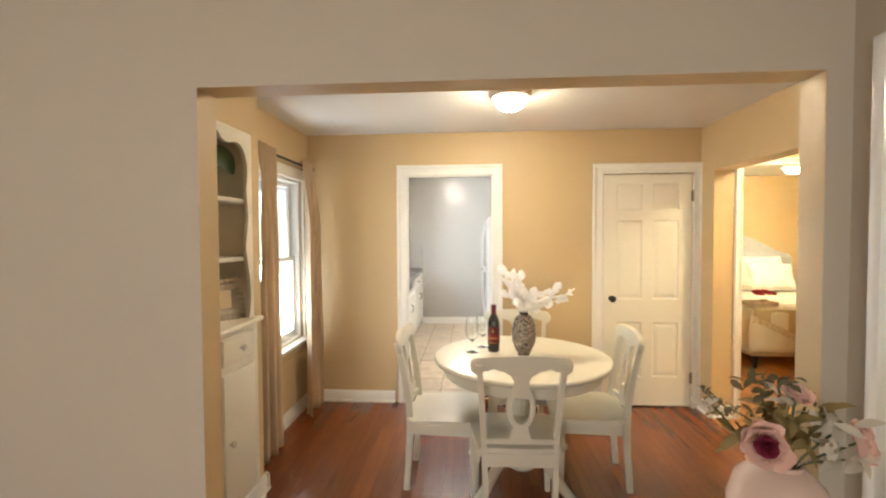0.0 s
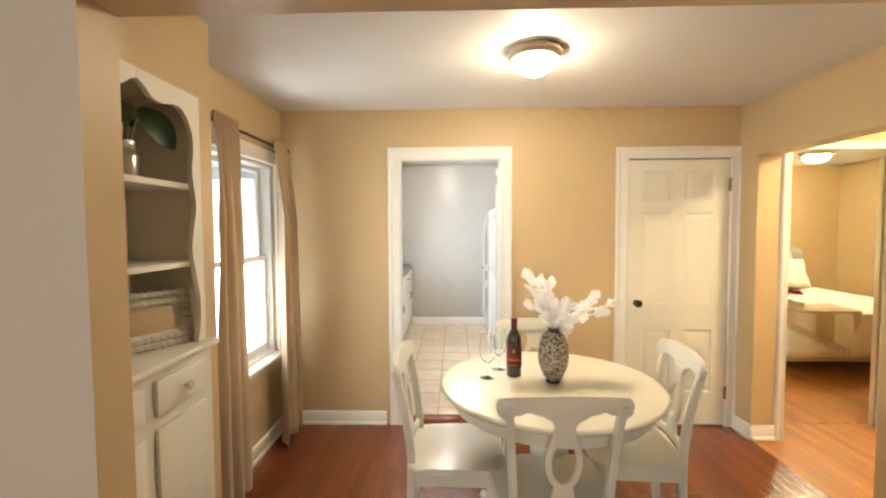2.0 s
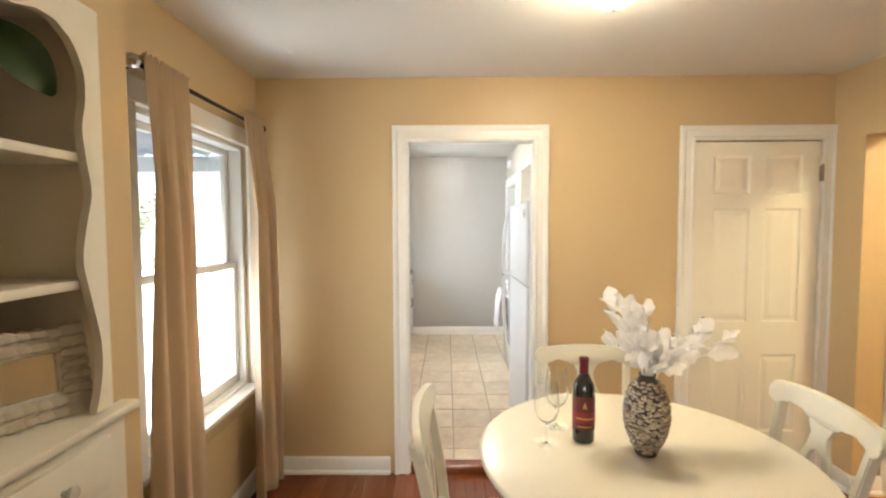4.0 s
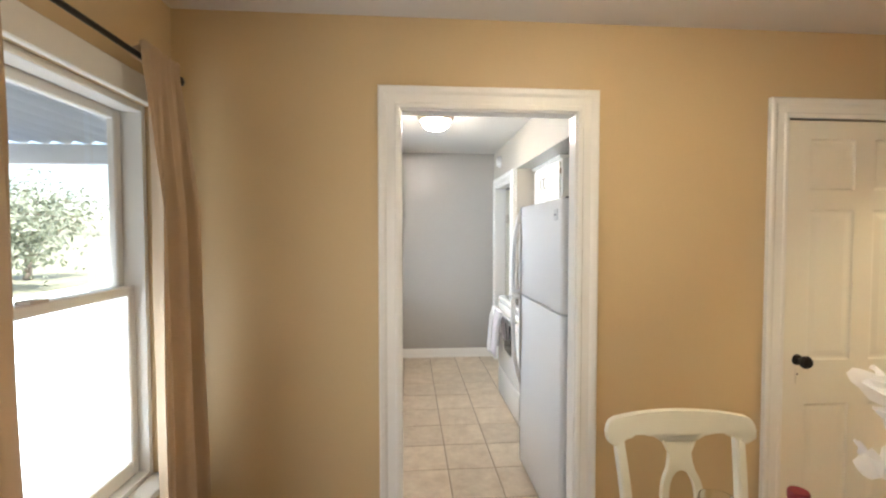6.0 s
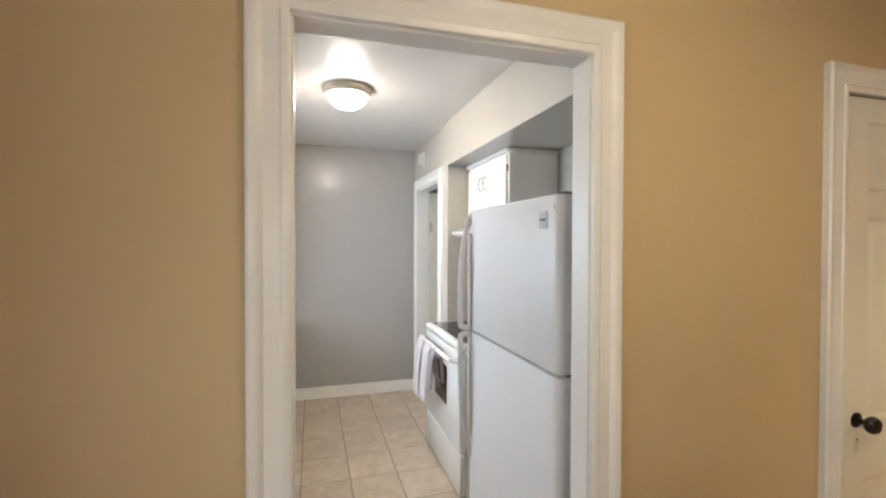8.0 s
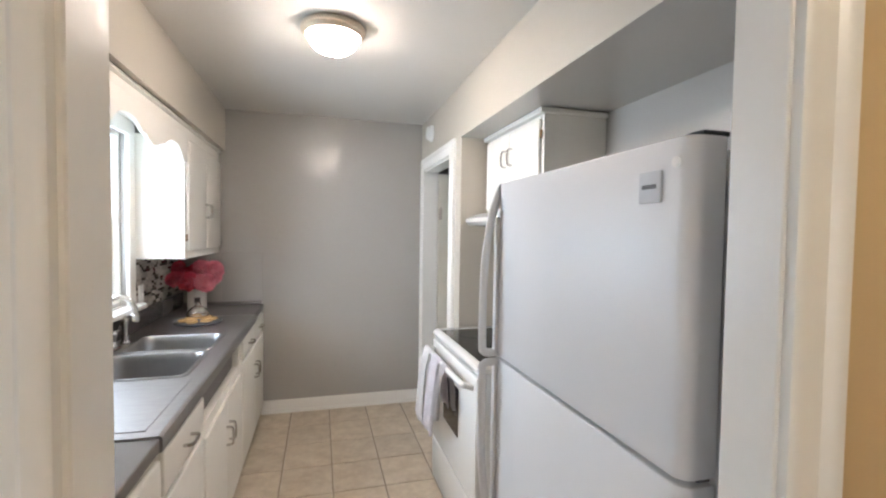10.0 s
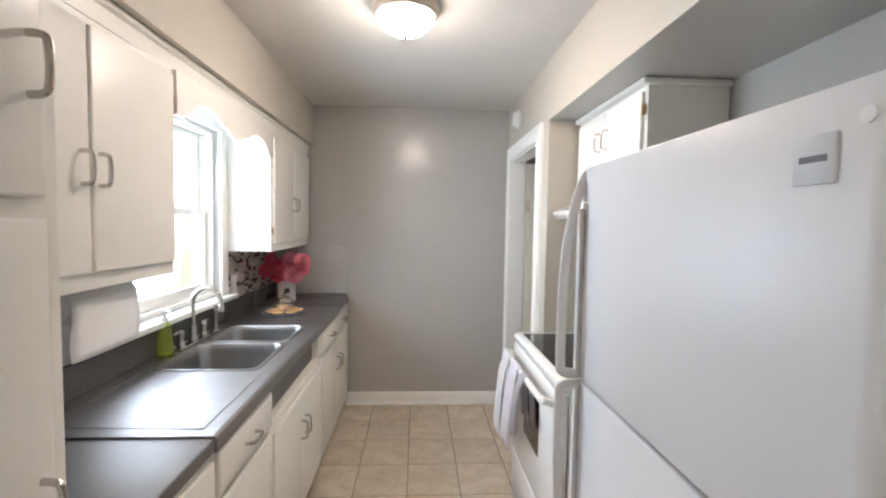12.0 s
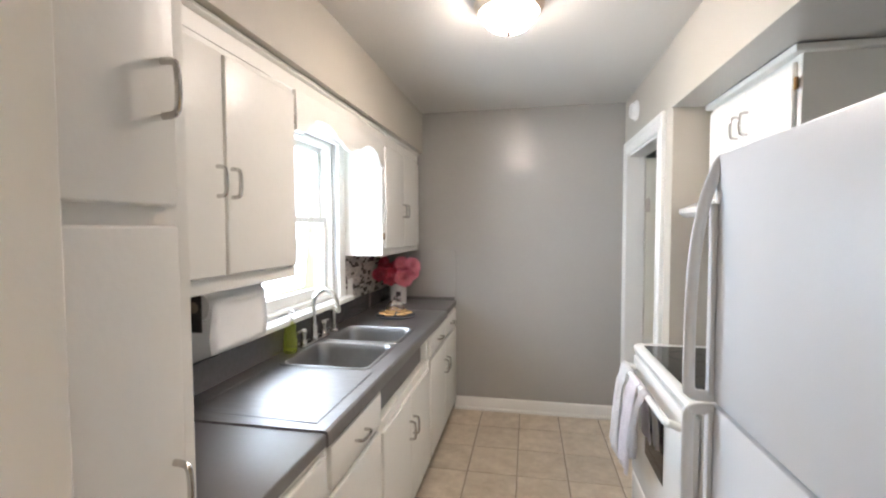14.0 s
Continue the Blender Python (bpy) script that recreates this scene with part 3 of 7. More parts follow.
win_d, put = sash_window("window_dining", -1.50, 2.81, 3.70, 0.60, 1.92, 1.272, 0.05, "white double-hung window with a bright garden view", TRIM)
cs = bmesh.new()
for b in ((WX, WX + 0.02, 2.72, 2.815, 0.60, 1.92), (WX, WX + 0.02, 3.695, 3.785, 0.60, 1.92), (WX, WX + 0.024, 2.71, 3.795, 1.915, 2.005)):
    box(*b, bevel=0.004, bm=cs, seg=1)
put("casing", cs, TRIM, win_d)
st = bmesh.new()
box(-1.49, WX + 0.055, 2.69, 3.815, 0.575, 0.602, 0.008, st)
put("window_sill", st, TRIM, win_d)
ap = bmesh.new()
box(WX, WX + 0.018, 2.73, 3.775, 0.50, 0.574, 0.004, ap)
put("apron", ap, TAN, win_d, "tan-painted apron board")

win_k, put = sash_window("window_kitchen", -1.43, KW0, KW1, KWZ0, KWZ1, 1.53, 0.045, "white double-hung window over the kitchen sink", TRIM)
cs = bmesh.new()
for b in ((KX, KX + 0.02, KW0 - 0.09, KW0 + 0.005, KWZ0, KWZ1), (KX, KX + 0.02, KW1 - 0.005, KW1 + 0.075, KWZ0, KWZ1), (KX, KX + 0.022, KW0 - 0.09, KW1 + 0.075, KWZ1 - 0.005, 2.07)):
    box(*b, bevel=0.004, bm=cs, seg=1)
put("casing", cs, TRIM, win_k)
st = bmesh.new()
box(-1.42, KX + 0.07, 5.15, 6.25, 1.040, 1.066, 0.006, st)
put("window_sill", st, TRIM, win_k)
win_l, put = sash_window("window_living", -3.14, -1.9, -0.1, 0.75, 2.05, 1.4, 0.05, "wide white living room window", TRIM)
win_l.matrix_world = pose(-1.0, -3.14, 0.75, 0, 0, 90)


# ---- ceiling lamps ----
def ceiling_lamp(place, colour, glow, label, r=0.16, bowl=0.12):
    lamp = tagged(empty("ceiling_lamp", place), label, "ceiling lamp", "ceiling lamps")
    pan = [(0, -0.034), (bowl - 0.004, -0.034), (bowl + 0.004, -0.040), (bowl + 0.010, -0.046), (r * 0.88, -0.044), (r * 0.93, -0.036), (r * 0.945, -0.030),
           (r * 0.985, -0.026), (r, -0.018), (r, -0.010), (r * 0.97, -0.004), (r * 0.95, 0.0), (0, 0)]
    part("pan", lathe(pan, 48), PANMETAL, lamp, "brushed nickel lamp pan")
    prof = [(bowl * math.cos(radians(q)), -0.036 - 0.082 * math.sin(radians(q)) ** 0.9) for q in range(0, 86, 6)] + [(0.0, -0.118)]
    part("shade", lathe(prof[::-1], 44, closed=True), emitter("lit_frosted_glass", colour, glow), lamp, "glowing frosted glass bowl")
    part("finial", lathe([(0.0, -0.137), (0.006, -0.135), (0.010, -0.129), (0.005, -0.124), (0.013, -0.121), (0.013, -0.1165)], 16), NICKEL, lamp)
    return lamp


ceiling_lamp((0.240, 2.79, H_DINING), WARM, GLOW_DINING, "lit flush ceiling lamp with frosted bowl in the dining room", 0.132, 0.097)
ceiling_lamp((-0.31, 5.50, H_KITCHEN), NEUTRAL, GLOW_KITCHEN, "lit flush ceiling lamp with frosted bowl in the kitchen", 0.141, 0.111)
ceiling_lamp((4.10, 5.95, H_DINING), YELLOW, GLOW_BEDROOM, "lit flush ceiling lamp in the bedroom", 0.17, 0.13)
ceiling_lamp((2.52, 2.74, H_DINING), YELLOW, GLOW_HALL, "lit flush ceiling lamp in the hall", 0.15, 0.115)


# ---- dining room: china cupboard ----
def cupboard_knob(parent, x, y, z, material, label=""):
    k = lathe([(0.006, 0), (0.006, 0.012), (0.014, 0.016), (0.017, 0.022), (0.014, 0.028), (0.0, 0.03)], 18)
    bmesh.ops.rotate(k, matrix=Matrix.Rotation(radians(90), 3, "Y"), verts=k.verts)
    bmesh.ops.translate(k, vec=(x, y, z), verts=k.verts)
    return part("knob", k, material, parent, label)


CUPIN = shader("greige_cupboard_inside", (0.68, 0.61, 0.49), 0.5, second=(0.72, 0.65, 0.53), scale=3, bump=0.04, bump_scale=120, fine=(60, 0.02))
KNOBWHITE = shader("pearl_knob", (0.7, 0.68, 0.62), 0.25, second=(0.6, 0.58, 0.52), scale=30, coat=0.4)


def china_cupboard():
    cup = tagged(empty("china_cupboard", (HX, 2.0, 0)), "cream-white built-in china cupboard with scalloped open shelves", "cupboard")
    half = smooth_line([(0.29, 1.03), (0.313, 1.12), (0.313, 1.21), (0.288, 1.32), (0.272, 1.40), (0.285, 1.48), (0.304, 1.56), (0.292, 1.64), (0.285, 1.71), (0.297, 1.78), (0.292, 1.85),
                        (0.25, 1.915), (0.19, 1.932), (0.13, 1.918), (0.075, 1.922), (0.035, 1.95), (0.0, 1.967)], 5)
    for s in (1, -1):
        edge = 0.345 if s > 0 else -0.392
        outline = [(edge, 1.03), (edge, 2.0), (0.0, 2.0)] + [(s * u, v) for u, v in half[::-1]]
        part("face_frame", slab(outline, 0.02, "x", 0.001, 0.003), DOORWHITE, cup)
    for nm, b in zip(("back_panel", "side_panel", "side_panel", "top_panel"), ((-0.29, -0.28, -0.38, 0.35, 1.03, 1.995), (-0.28, -0.002, -0.38, -0.37, 1.03, 1.995), (-0.28, -0.002, 0.34, 0.35, 1.03, 1.995), (-0.28, -0.002, -0.37, 0.34, 1.985, 1.995))):
        part(nm, box(*b), CUPIN, cup, "greige inside of the shelves", smooth=False)
    for z in (1.355, 1.655):
        part("shelf", box(-0.278, -0.003, -0.368, 0.338, z - 0.022, z, 0.003), DOORWHITE, cup)
    part("counter", box(-0.285, 0.045, -0.405, 0.408, 1.0, 1.024, 0.007), DOORWHITE, cup)
    body = bmesh.new()
    box(-0.28, 0.012, -0.392, 0.392, 0.10, 0.998, 0.002, body, 1)
    box(-0.25, 0.002, -0.385, 0.385, 0.0, 0.10, bm=body)
    part("body", body, DOORWHITE, cup)
    for s in (1, -1):
        d = part("drawer_front", box(0.0125, 0.030, s * 0.03 if s > 0 else -0.325, 0.325 if s > 0 else -0.03, 0.838, 0.965, 0.006), DOORWHITE, cup)
        cupboard_knob(d, 0.030, s * 0.178, 0.902, KNOBWHITE, "pearl-white round drawer knob")
        d = part("door", box(0.0125, 0.030, s * 0.03 if s > 0 else -0.325, 0.325 if s > 0 else -0.03, 0.135, 0.795, 0.006), DOORWHITE, cup)
        cupboard_knob(d, 0.030, s * 0.065, 0.46, KNOBWHITE, "pearl-white round door knob")
        for z in (0.25, 0.70):
            h = tube([(0.02, s * 0.331, z - 0.02), (0.02, s * 0.331, z + 0.02)], 0.004, 8)
            part("hinge", h, NICKEL, d)
    strip = bmesh.new()
    box(0.013, 0.03, -0.392, 0.392, 0.0, 0.105, 0.003, strip, 1)
    box(0.03, 0.042, -0.392, 0.405, 0.0, 0.02, 0.004, strip, 1)
    part("plinth", strip, TRIM, cup)


china_cupboard()


def leaf_blade(bm, base, tip, width, up, droop=0.0, seg=5, cup=0.25):
    """A curved leaf from base to tip with a raised midrib."""
    b, t = Vector(base), Vector(tip)
    d = t - b
    side = d.cross(Vector(up))
    side = side.normalized() if side.length > 1e-6 else Vector((1, 0, 0))
    nrm = side.cross(d).normalized()
    rows = []
    for i in range(seg + 1):
        f = i / seg
        w = width * (math.sin(math.pi * min(1, f * 0.94 + 0.04)) ** 0.75)
        c = b + d * f + nrm * (droop * 4 * f * (1 - f)) * d.length - Vector((0, 0, 1)) * droop * f * f * d.length
        rows.append([bm.verts.new(c - side * w + nrm * w * cup), bm.verts.new(c), bm.verts.new(c + side * w + nrm * w * cup)])
    for r0, r1 in zip(rows, rows[1:]):
        for k in range(2):
            bm.faces.new((r0[k], r0[k + 1], r1[k + 1], r1[k]))


def bloom(bm, centre, r, rnd, petals=26, facing=(0, 0, 1), open_=1.0):
    """A full flower of many cupped petals."""
    q = Vector(facing).to_track_quat("Z", "Y").to_matrix()
    c = Vector(centre)
    for k in range(petals):
        f = (k + 0.5) / petals
        az = k * 2.39996 + rnd.random() * 0.4
        el = (1 - f) * 1.25 + 0.1
        out = Vector((math.cos(az) * math.cos(el), math.sin(az) * math.cos(el), math.sin(el)))
        tang = Vector((-math.sin(az), math.cos(az), 0))
        nrm = out.cross(tang)
        R = r * (0.45 + 0.55 * f) * (0.85 + 0.3 * rnd.random())
        w = r * (0.28 + 0.34 * f)
        rows = []
        for i, g in enumerate((0.15, 0.55, 0.85, 1.0)):
            ww = w * (0.5, 1.0, 0.95, 0.6)[i]
            p = out * (R * g) + nrm * (-0.18 * R * math.sin(g * 3)) + Vector((0, 0, 1)) * (0.12 * R * g * g)
            wav = 0.16 * w * (rnd.random() - 0.5)
            rows.append([bm.verts.new(c + q @ (p - tang * ww + nrm * (-0.2 * ww))), bm.verts.new(c + q @ (p + nrm * wav)), bm.verts.new(c + q @ (p + tang * ww + nrm * (-0.2 * ww)))])
        for r0, r1 in zip(rows, rows[1:]):
            for j in range(2):
                bm.faces.new((r0[j], r0[j + 1], r1[j + 1], r1[j]))


# things on the cupboard's shelves
GREENLEAF = shader("dark_green_leaf", (0.03, 0.08, 0.03), 0.35, second=(0.05, 0.10, 0.035), scale=14, spec=0.5)
STEM = shader("plant_stem", (0.07, 0.09, 0.03), 0.6, second=(0.10, 0.10, 0.04), scale=20)
JARGLASS = shader("silvered_jar_glass", (0.50, 0.46, 0.38), 0.18, metal=0.55, second=(0.34, 0.30, 0.24), scale=40, amount=0.5, coat=0.5, spec=0.6)


def jar_plant(place):
    """A jar on the shelf with two broad drooping leaves and smaller ones behind."""
    pot = tagged(empty("potted_plant", place), "dark green broad leaves in a small silvered glass jar", "plant")
    part("jar", lathe([(0.0, 0.0), (0.038, 0.0), (0.043, 0.006), (0.044, 0.085), (0.040, 0.098), (0.032, 0.105), (0.032, 0.110), (0.027, 0.111), (0.027, 0.09), (0.0, 0.085)], 28), JARGLASS, pot, "mottled silvered glass jar")
    part("lid_ring", lathe([(0.030, 0.111), (0.0345, 0.112), (0.0355, 0.118), (0.0355, 0.138), (0.034, 0.142), (0.028, 0.143), (0.028, 0.111), (0.030, 0.111)], 28, closed=True), CHROME, pot, "shiny metal screw ring")
    # base, tip, half width, droop
    blades = (((0.02, 0.05, 0.268), (0.085, 0.15, 0.15), 0.050, 0.10), ((0.0, 0.03, 0.275), (0.005, -0.155, 0.20), 0.058, 0.08), ((-0.02, 0.0, 0.25), (-0.05, -0.15, 0.17), 0.045, 0.1),
              ((-0.03, 0.02, 0.25), (-0.07, 0.12, 0.23), 0.040, 0.1), ((0.02, -0.01, 0.235), (0.075, -0.10, 0.19), 0.042, 0.08))
    for base, tip, w, droop in blades:
        st = tube(smooth_line([(0, 0, 0.10), (base[0] * 0.5, base[1] * 0.5, 0.17), base], 4), 0.0035, 6)
        part("stem", st, STEM, pot)
        lf = bmesh.new()
        leaf_blade(lf, base, tip, w, (0.5, -0.8, 0.35), droop, 10, 0.18)
        part("leaf", lf, GREENLEAF, pot)


jar_plant((HX - 0.14, 2.150, 1.6555))

ORNATE = shader("distressed_white_plaster", (0.62, 0.58, 0.50), 0.55, second=(0.45, 0.40, 0.32), scale=22, amount=0.5, bump=0.3, bump_scale=60)
MIRROR = shader("mirror_glass", (0.72, 0.70, 0.66), 0.03, metal=1.0, second=(0.70, 0.68, 0.64), scale=3)


def ornate_frame(place, rz, w, h, label):
    fr = tagged(empty("ornate_frame", place, rz), label, "picture frame")
    rnd = random.Random(11)
    bm = bmesh.new()
    d, b = 0.02, 0.055
    for q in ((-w / 2, w / 2, 0, d, 0, b), (-w / 2, w / 2, 0, d, h - b, h), (-w / 2, -w / 2 + b, 0, d, b, h - b), (w / 2 - b, w / 2, 0, d, b, h - b)):
        box(*q, bevel=0.006, bm=bm)
    def knobs(x, z):
        own = bmesh.new()
        bmesh.ops.create_icosphere(own, subdivisions=1, radius=0.017 + 0.006 * rnd.random())
        merge(bm, own, Matrix.Translation((x, -0.002, z)) @ Matrix.Diagonal((1.2, 0.55, 0.8, 1)))
    n = int(w / 0.028)
    for k in range(n + 1):
        for z in (0.008, 0.034, h - 0.034, h - 0.004):
            knobs(-w / 2 + w * k / n, z)
    n = int(h / 0.028)
    for k in range(n + 1):
        for x in (-w / 2, -w / 2 + 0.03, w / 2 - 0.03, w / 2):
            knobs(x, h * k / n)
    part("moulding", bm, ORNATE, fr)
    part("glass", box(-w / 2 + b - 0.005, w / 2 - b + 0.005, 0.008, 0.014, b - 0.005, h - b + 0.005), MIRROR, fr, "tarnished mirror glass")
    return fr


fr = ornate_frame((HX - 0.16, 2.04, 1.030), 76, 0.40, 0.205, "small mirror in a distressed white ornate frame on the cupboard")
fr.matrix_world = pose(HX - 0.125, 2.155, 1.03, -6, 0, 63)


# ---- curtains ----
def linen(name, a, b, through_light=0.28):
    m = shader(name, a, 0.85, second=b, scale=4, amount=0.7, bump=0.12, bump_scale=500, sheen=0.2, fine=(220, 0.05), spec=0.2)
    n, l = m.node_tree.nodes, m.node_tree.links
    tr = n.new("ShaderNodeBsdfTranslucent")
    tr.inputs[0].default_value = (*b, 1)
    mix = n.new("ShaderNodeMixShader")
    mix.inputs[0].default_value = through_light
    outn = n["Material Output"]
    l.new(n["Principled BSDF"].outputs[0], mix.inputs[1])
    l.new(tr.outputs[0], mix.inputs[2])
    l.new(mix.outputs[0], outn.inputs[0])
    return m


LINEN = linen("taupe_linen", (0.54, 0.405, 0.265), (0.61, 0.465, 0.315), 0.24)


def curtain(y0t, y1t, y0b, y1b, x, top, bottom, folds, seed, label):
    """A gathered rod-pocket curtain; x: the rod's axis. The pocket passes before the rod, with a small ruffle above it."""
    rnd = random.Random(seed)
    cu = tagged(empty("curtain", (x, (y0b + y1b) / 2, bottom)), label, "curtain", "dining room curtains")
    bm = bmesh.new()
    nu, nv = folds * 26, 56
    ph = [rnd.random() * 6.28 for _ in range(6)]
    rows = []
    for j in range(nv + 1):
        v = (j / nv) ** 1.35
        drop = (top - bottom) * v
        z = top - drop
        ease = min(1.0, v * 1.3) ** 0.8
        ya, yb = y0t + (y0b - y0t) * ease, y1t + (y1b - y1t) * ease
        below = max(0.0, drop - 0.05)
        amp = 0.004 + 0.034 * min(1.0, below * 2.2)
        gather = 0.007 * max(0.0, 1 - below * 2) * (1.0 if drop > 0.02 else 1.8)
        row = []
        for i in range(nu + 1):
            u = i / nu
            uu = u + 0.030 * math.sin(math.pi * u) * math.sin(5 * u + ph[0] + 1.2 * v) + 0.012 * math.sin(11 * u + ph[3] - 1.5 * v)
            fold = 2 * math.pi * folds * uu + ph[1] + 0.7 * math.sin(2.1 * v + ph[2])
            w = 2.3 * abs(math.sin(fold / 2)) - 1.2 + 0.12 * math.sin(1.5 * fold + ph[4])
            w2 = math.sin(2 * math.pi * folds * 0.43 * uu + ph[2] + v) * 0.5
            xx = 0.016 + amp * (0.9 + w + w2) * (0.75 + 0.35 * math.sin(3 * u + ph[5])) + gather * math.sin(2 * math.pi * folds * 3.4 * u + ph[3]) + 0.003 * math.sin(9 * v + 7 * u)
            yy = ya + (yb - ya) * uu + 0.010 * min(1, below * 3) * math.cos(fold)
            row.append(bm.verts.new((xx, yy - (y0b + y1b) / 2, z - bottom + (0.005 * math.sin(i * 1.7) if j == 0 else 0))))
        rows.append(row)
    for r0, r1 in zip(rows, rows[1:]):
        for q in range(nu):
            bm.faces.new((r0[q], r0[q + 1], r1[q + 1], r1[q]))
    ob = part("cloth", bm, LINEN, cu)
    ob.modifiers.new("thickness", "SOLIDIFY").thickness = 0.003
    # back of the rod pocket
    pk = bmesh.new()
    cols = []
    for i in range(49):
        u = i / 48
        y = y0t + (y1t - y0t) * u - (y0b + y1b) / 2
        wob = 0.003 * math.sin(2 * math.pi * folds * 3.4 * u)
        cols.append([pk.verts.new((q + wob, y, h - bottom)) for q, h in ((0.012, top - 0.012), (-0.014, top - 0.02), (-0.016, top - 0.045), (0.012, top - 0.06))])
    for c0, c1 in zip(cols, cols[1:]):
        for k in range(3):
            pk.faces.new((c0[k], c0[k + 1], c1[k + 1], c1[k]))
    part("rod_pocket", pk, LINEN, cu)
    return cu


curtain(2.728, 2.985, 2.69, 3.04, -1.345, 2.058, 0.012, 3, 4, "taupe linen curtain hanging to the floor beside the window")
curtain(3.470, 3.672, 3.455, 3.765, -1.345, 2.058, 0.012, 3, 9, "taupe linen curtain hanging in the corner beside the window")


def curtain_rod():
    rod = tagged(empty("curtain_rod", (-1.345, 3.27, 2.02)), "thin black metal curtain rod with ball ends", "curtain rod")
    part("bar", tube([(0, -0.53, 0), (0, 0.44, 0)], 0.009, 12), BLACK, rod)
    part("end_cap", lathe([(0.0, -0.02), (0.016, -0.013), (0.02, 0), (0.016, 0.013), (0.0, 0.02)], 16, (0, 0.452, 0)), BLACK, rod)
    part("finial", lathe([(0.0, -0.027), (0.019, -0.019), (0.027, 0), (0.019, 0.019), (0.0, 0.027)], 18, (0, -0.56, 0)), CHROME, rod, "shiny glass-like ball finial")
    for y in (-0.515, 0.425):
        bm = bmesh.new()
        tube([(0, y, 0), (-0.05, y, -0.005), (-0.09, y, -0.005)], 0.006, 8, bm)
        box(-0.0945, -0.09, y - 0.012, y + 0.012, -0.03, 0.02, 0.001, bm, 1)
        part("bracket", bm, BLACK, rod)


curtain_rod()


# ---- table and chairs ----
def dining_table(place):
    tb = tagged(empty("dining_table", place), "round antique-white pedestal dining table", "table")
    part("tabletop", lathe([(0.0, 0.722), (0.48, 0.722), (0.492, 0.727), (0.50, 0.738), (0.50, 0.746), (0.494, 0.752), (0.485, 0.754), (0.0, 0.754)], 72), CHAIRWHITE, tb)
    part("apron", lathe([(0.425, 0.655), (0.44, 0.655), (0.445, 0.662), (0.445, 0.721), (0.425, 0.721), (0.425, 0.655)], 64, closed=True), CHAIRWHITE, tb)
    part("pedestal", lathe([(0.0, 0.10), (0.075, 0.10), (0.085, 0.13), (0.085, 0.20), (0.07, 0.23), (0.055, 0.27), (0.075, 0.33), (0.088, 0.42), (0.075, 0.52), (0.052, 0.58), (0.06, 0.61), (0.09, 0.63), (0.14, 0.655), (0.14, 0.70), (0.0, 0.70)], 40), CHAIRWHITE, tb)
    part("top_support", box(-0.42, 0.42, -0.035, 0.035, 0.69, 0.721, 0.004), CHAIRWHITE, tb)
    for k in range(4):
        a = radians(45 + 90 * k)
        pts = smooth_line([(0.06, 0.20), (0.13, 0.20), (0.21, 0.15), (0.29, 0.075), (0.36, 0.03), (0.41, 0.022)], 4)
        radii = [0.034 - 0.012 * i / (len(pts) - 1) for i in range(len(pts))]
        part("leg", tube([(r * math.cos(a), r * math.sin(a), z + 0.001) for r, z in pts], 0.03, 10, radii=radii), CHAIRWHITE, tb)
    return tb


dining_table((0.29, 2.645, 0)).scale = (1.02, 1.02, 1.0)


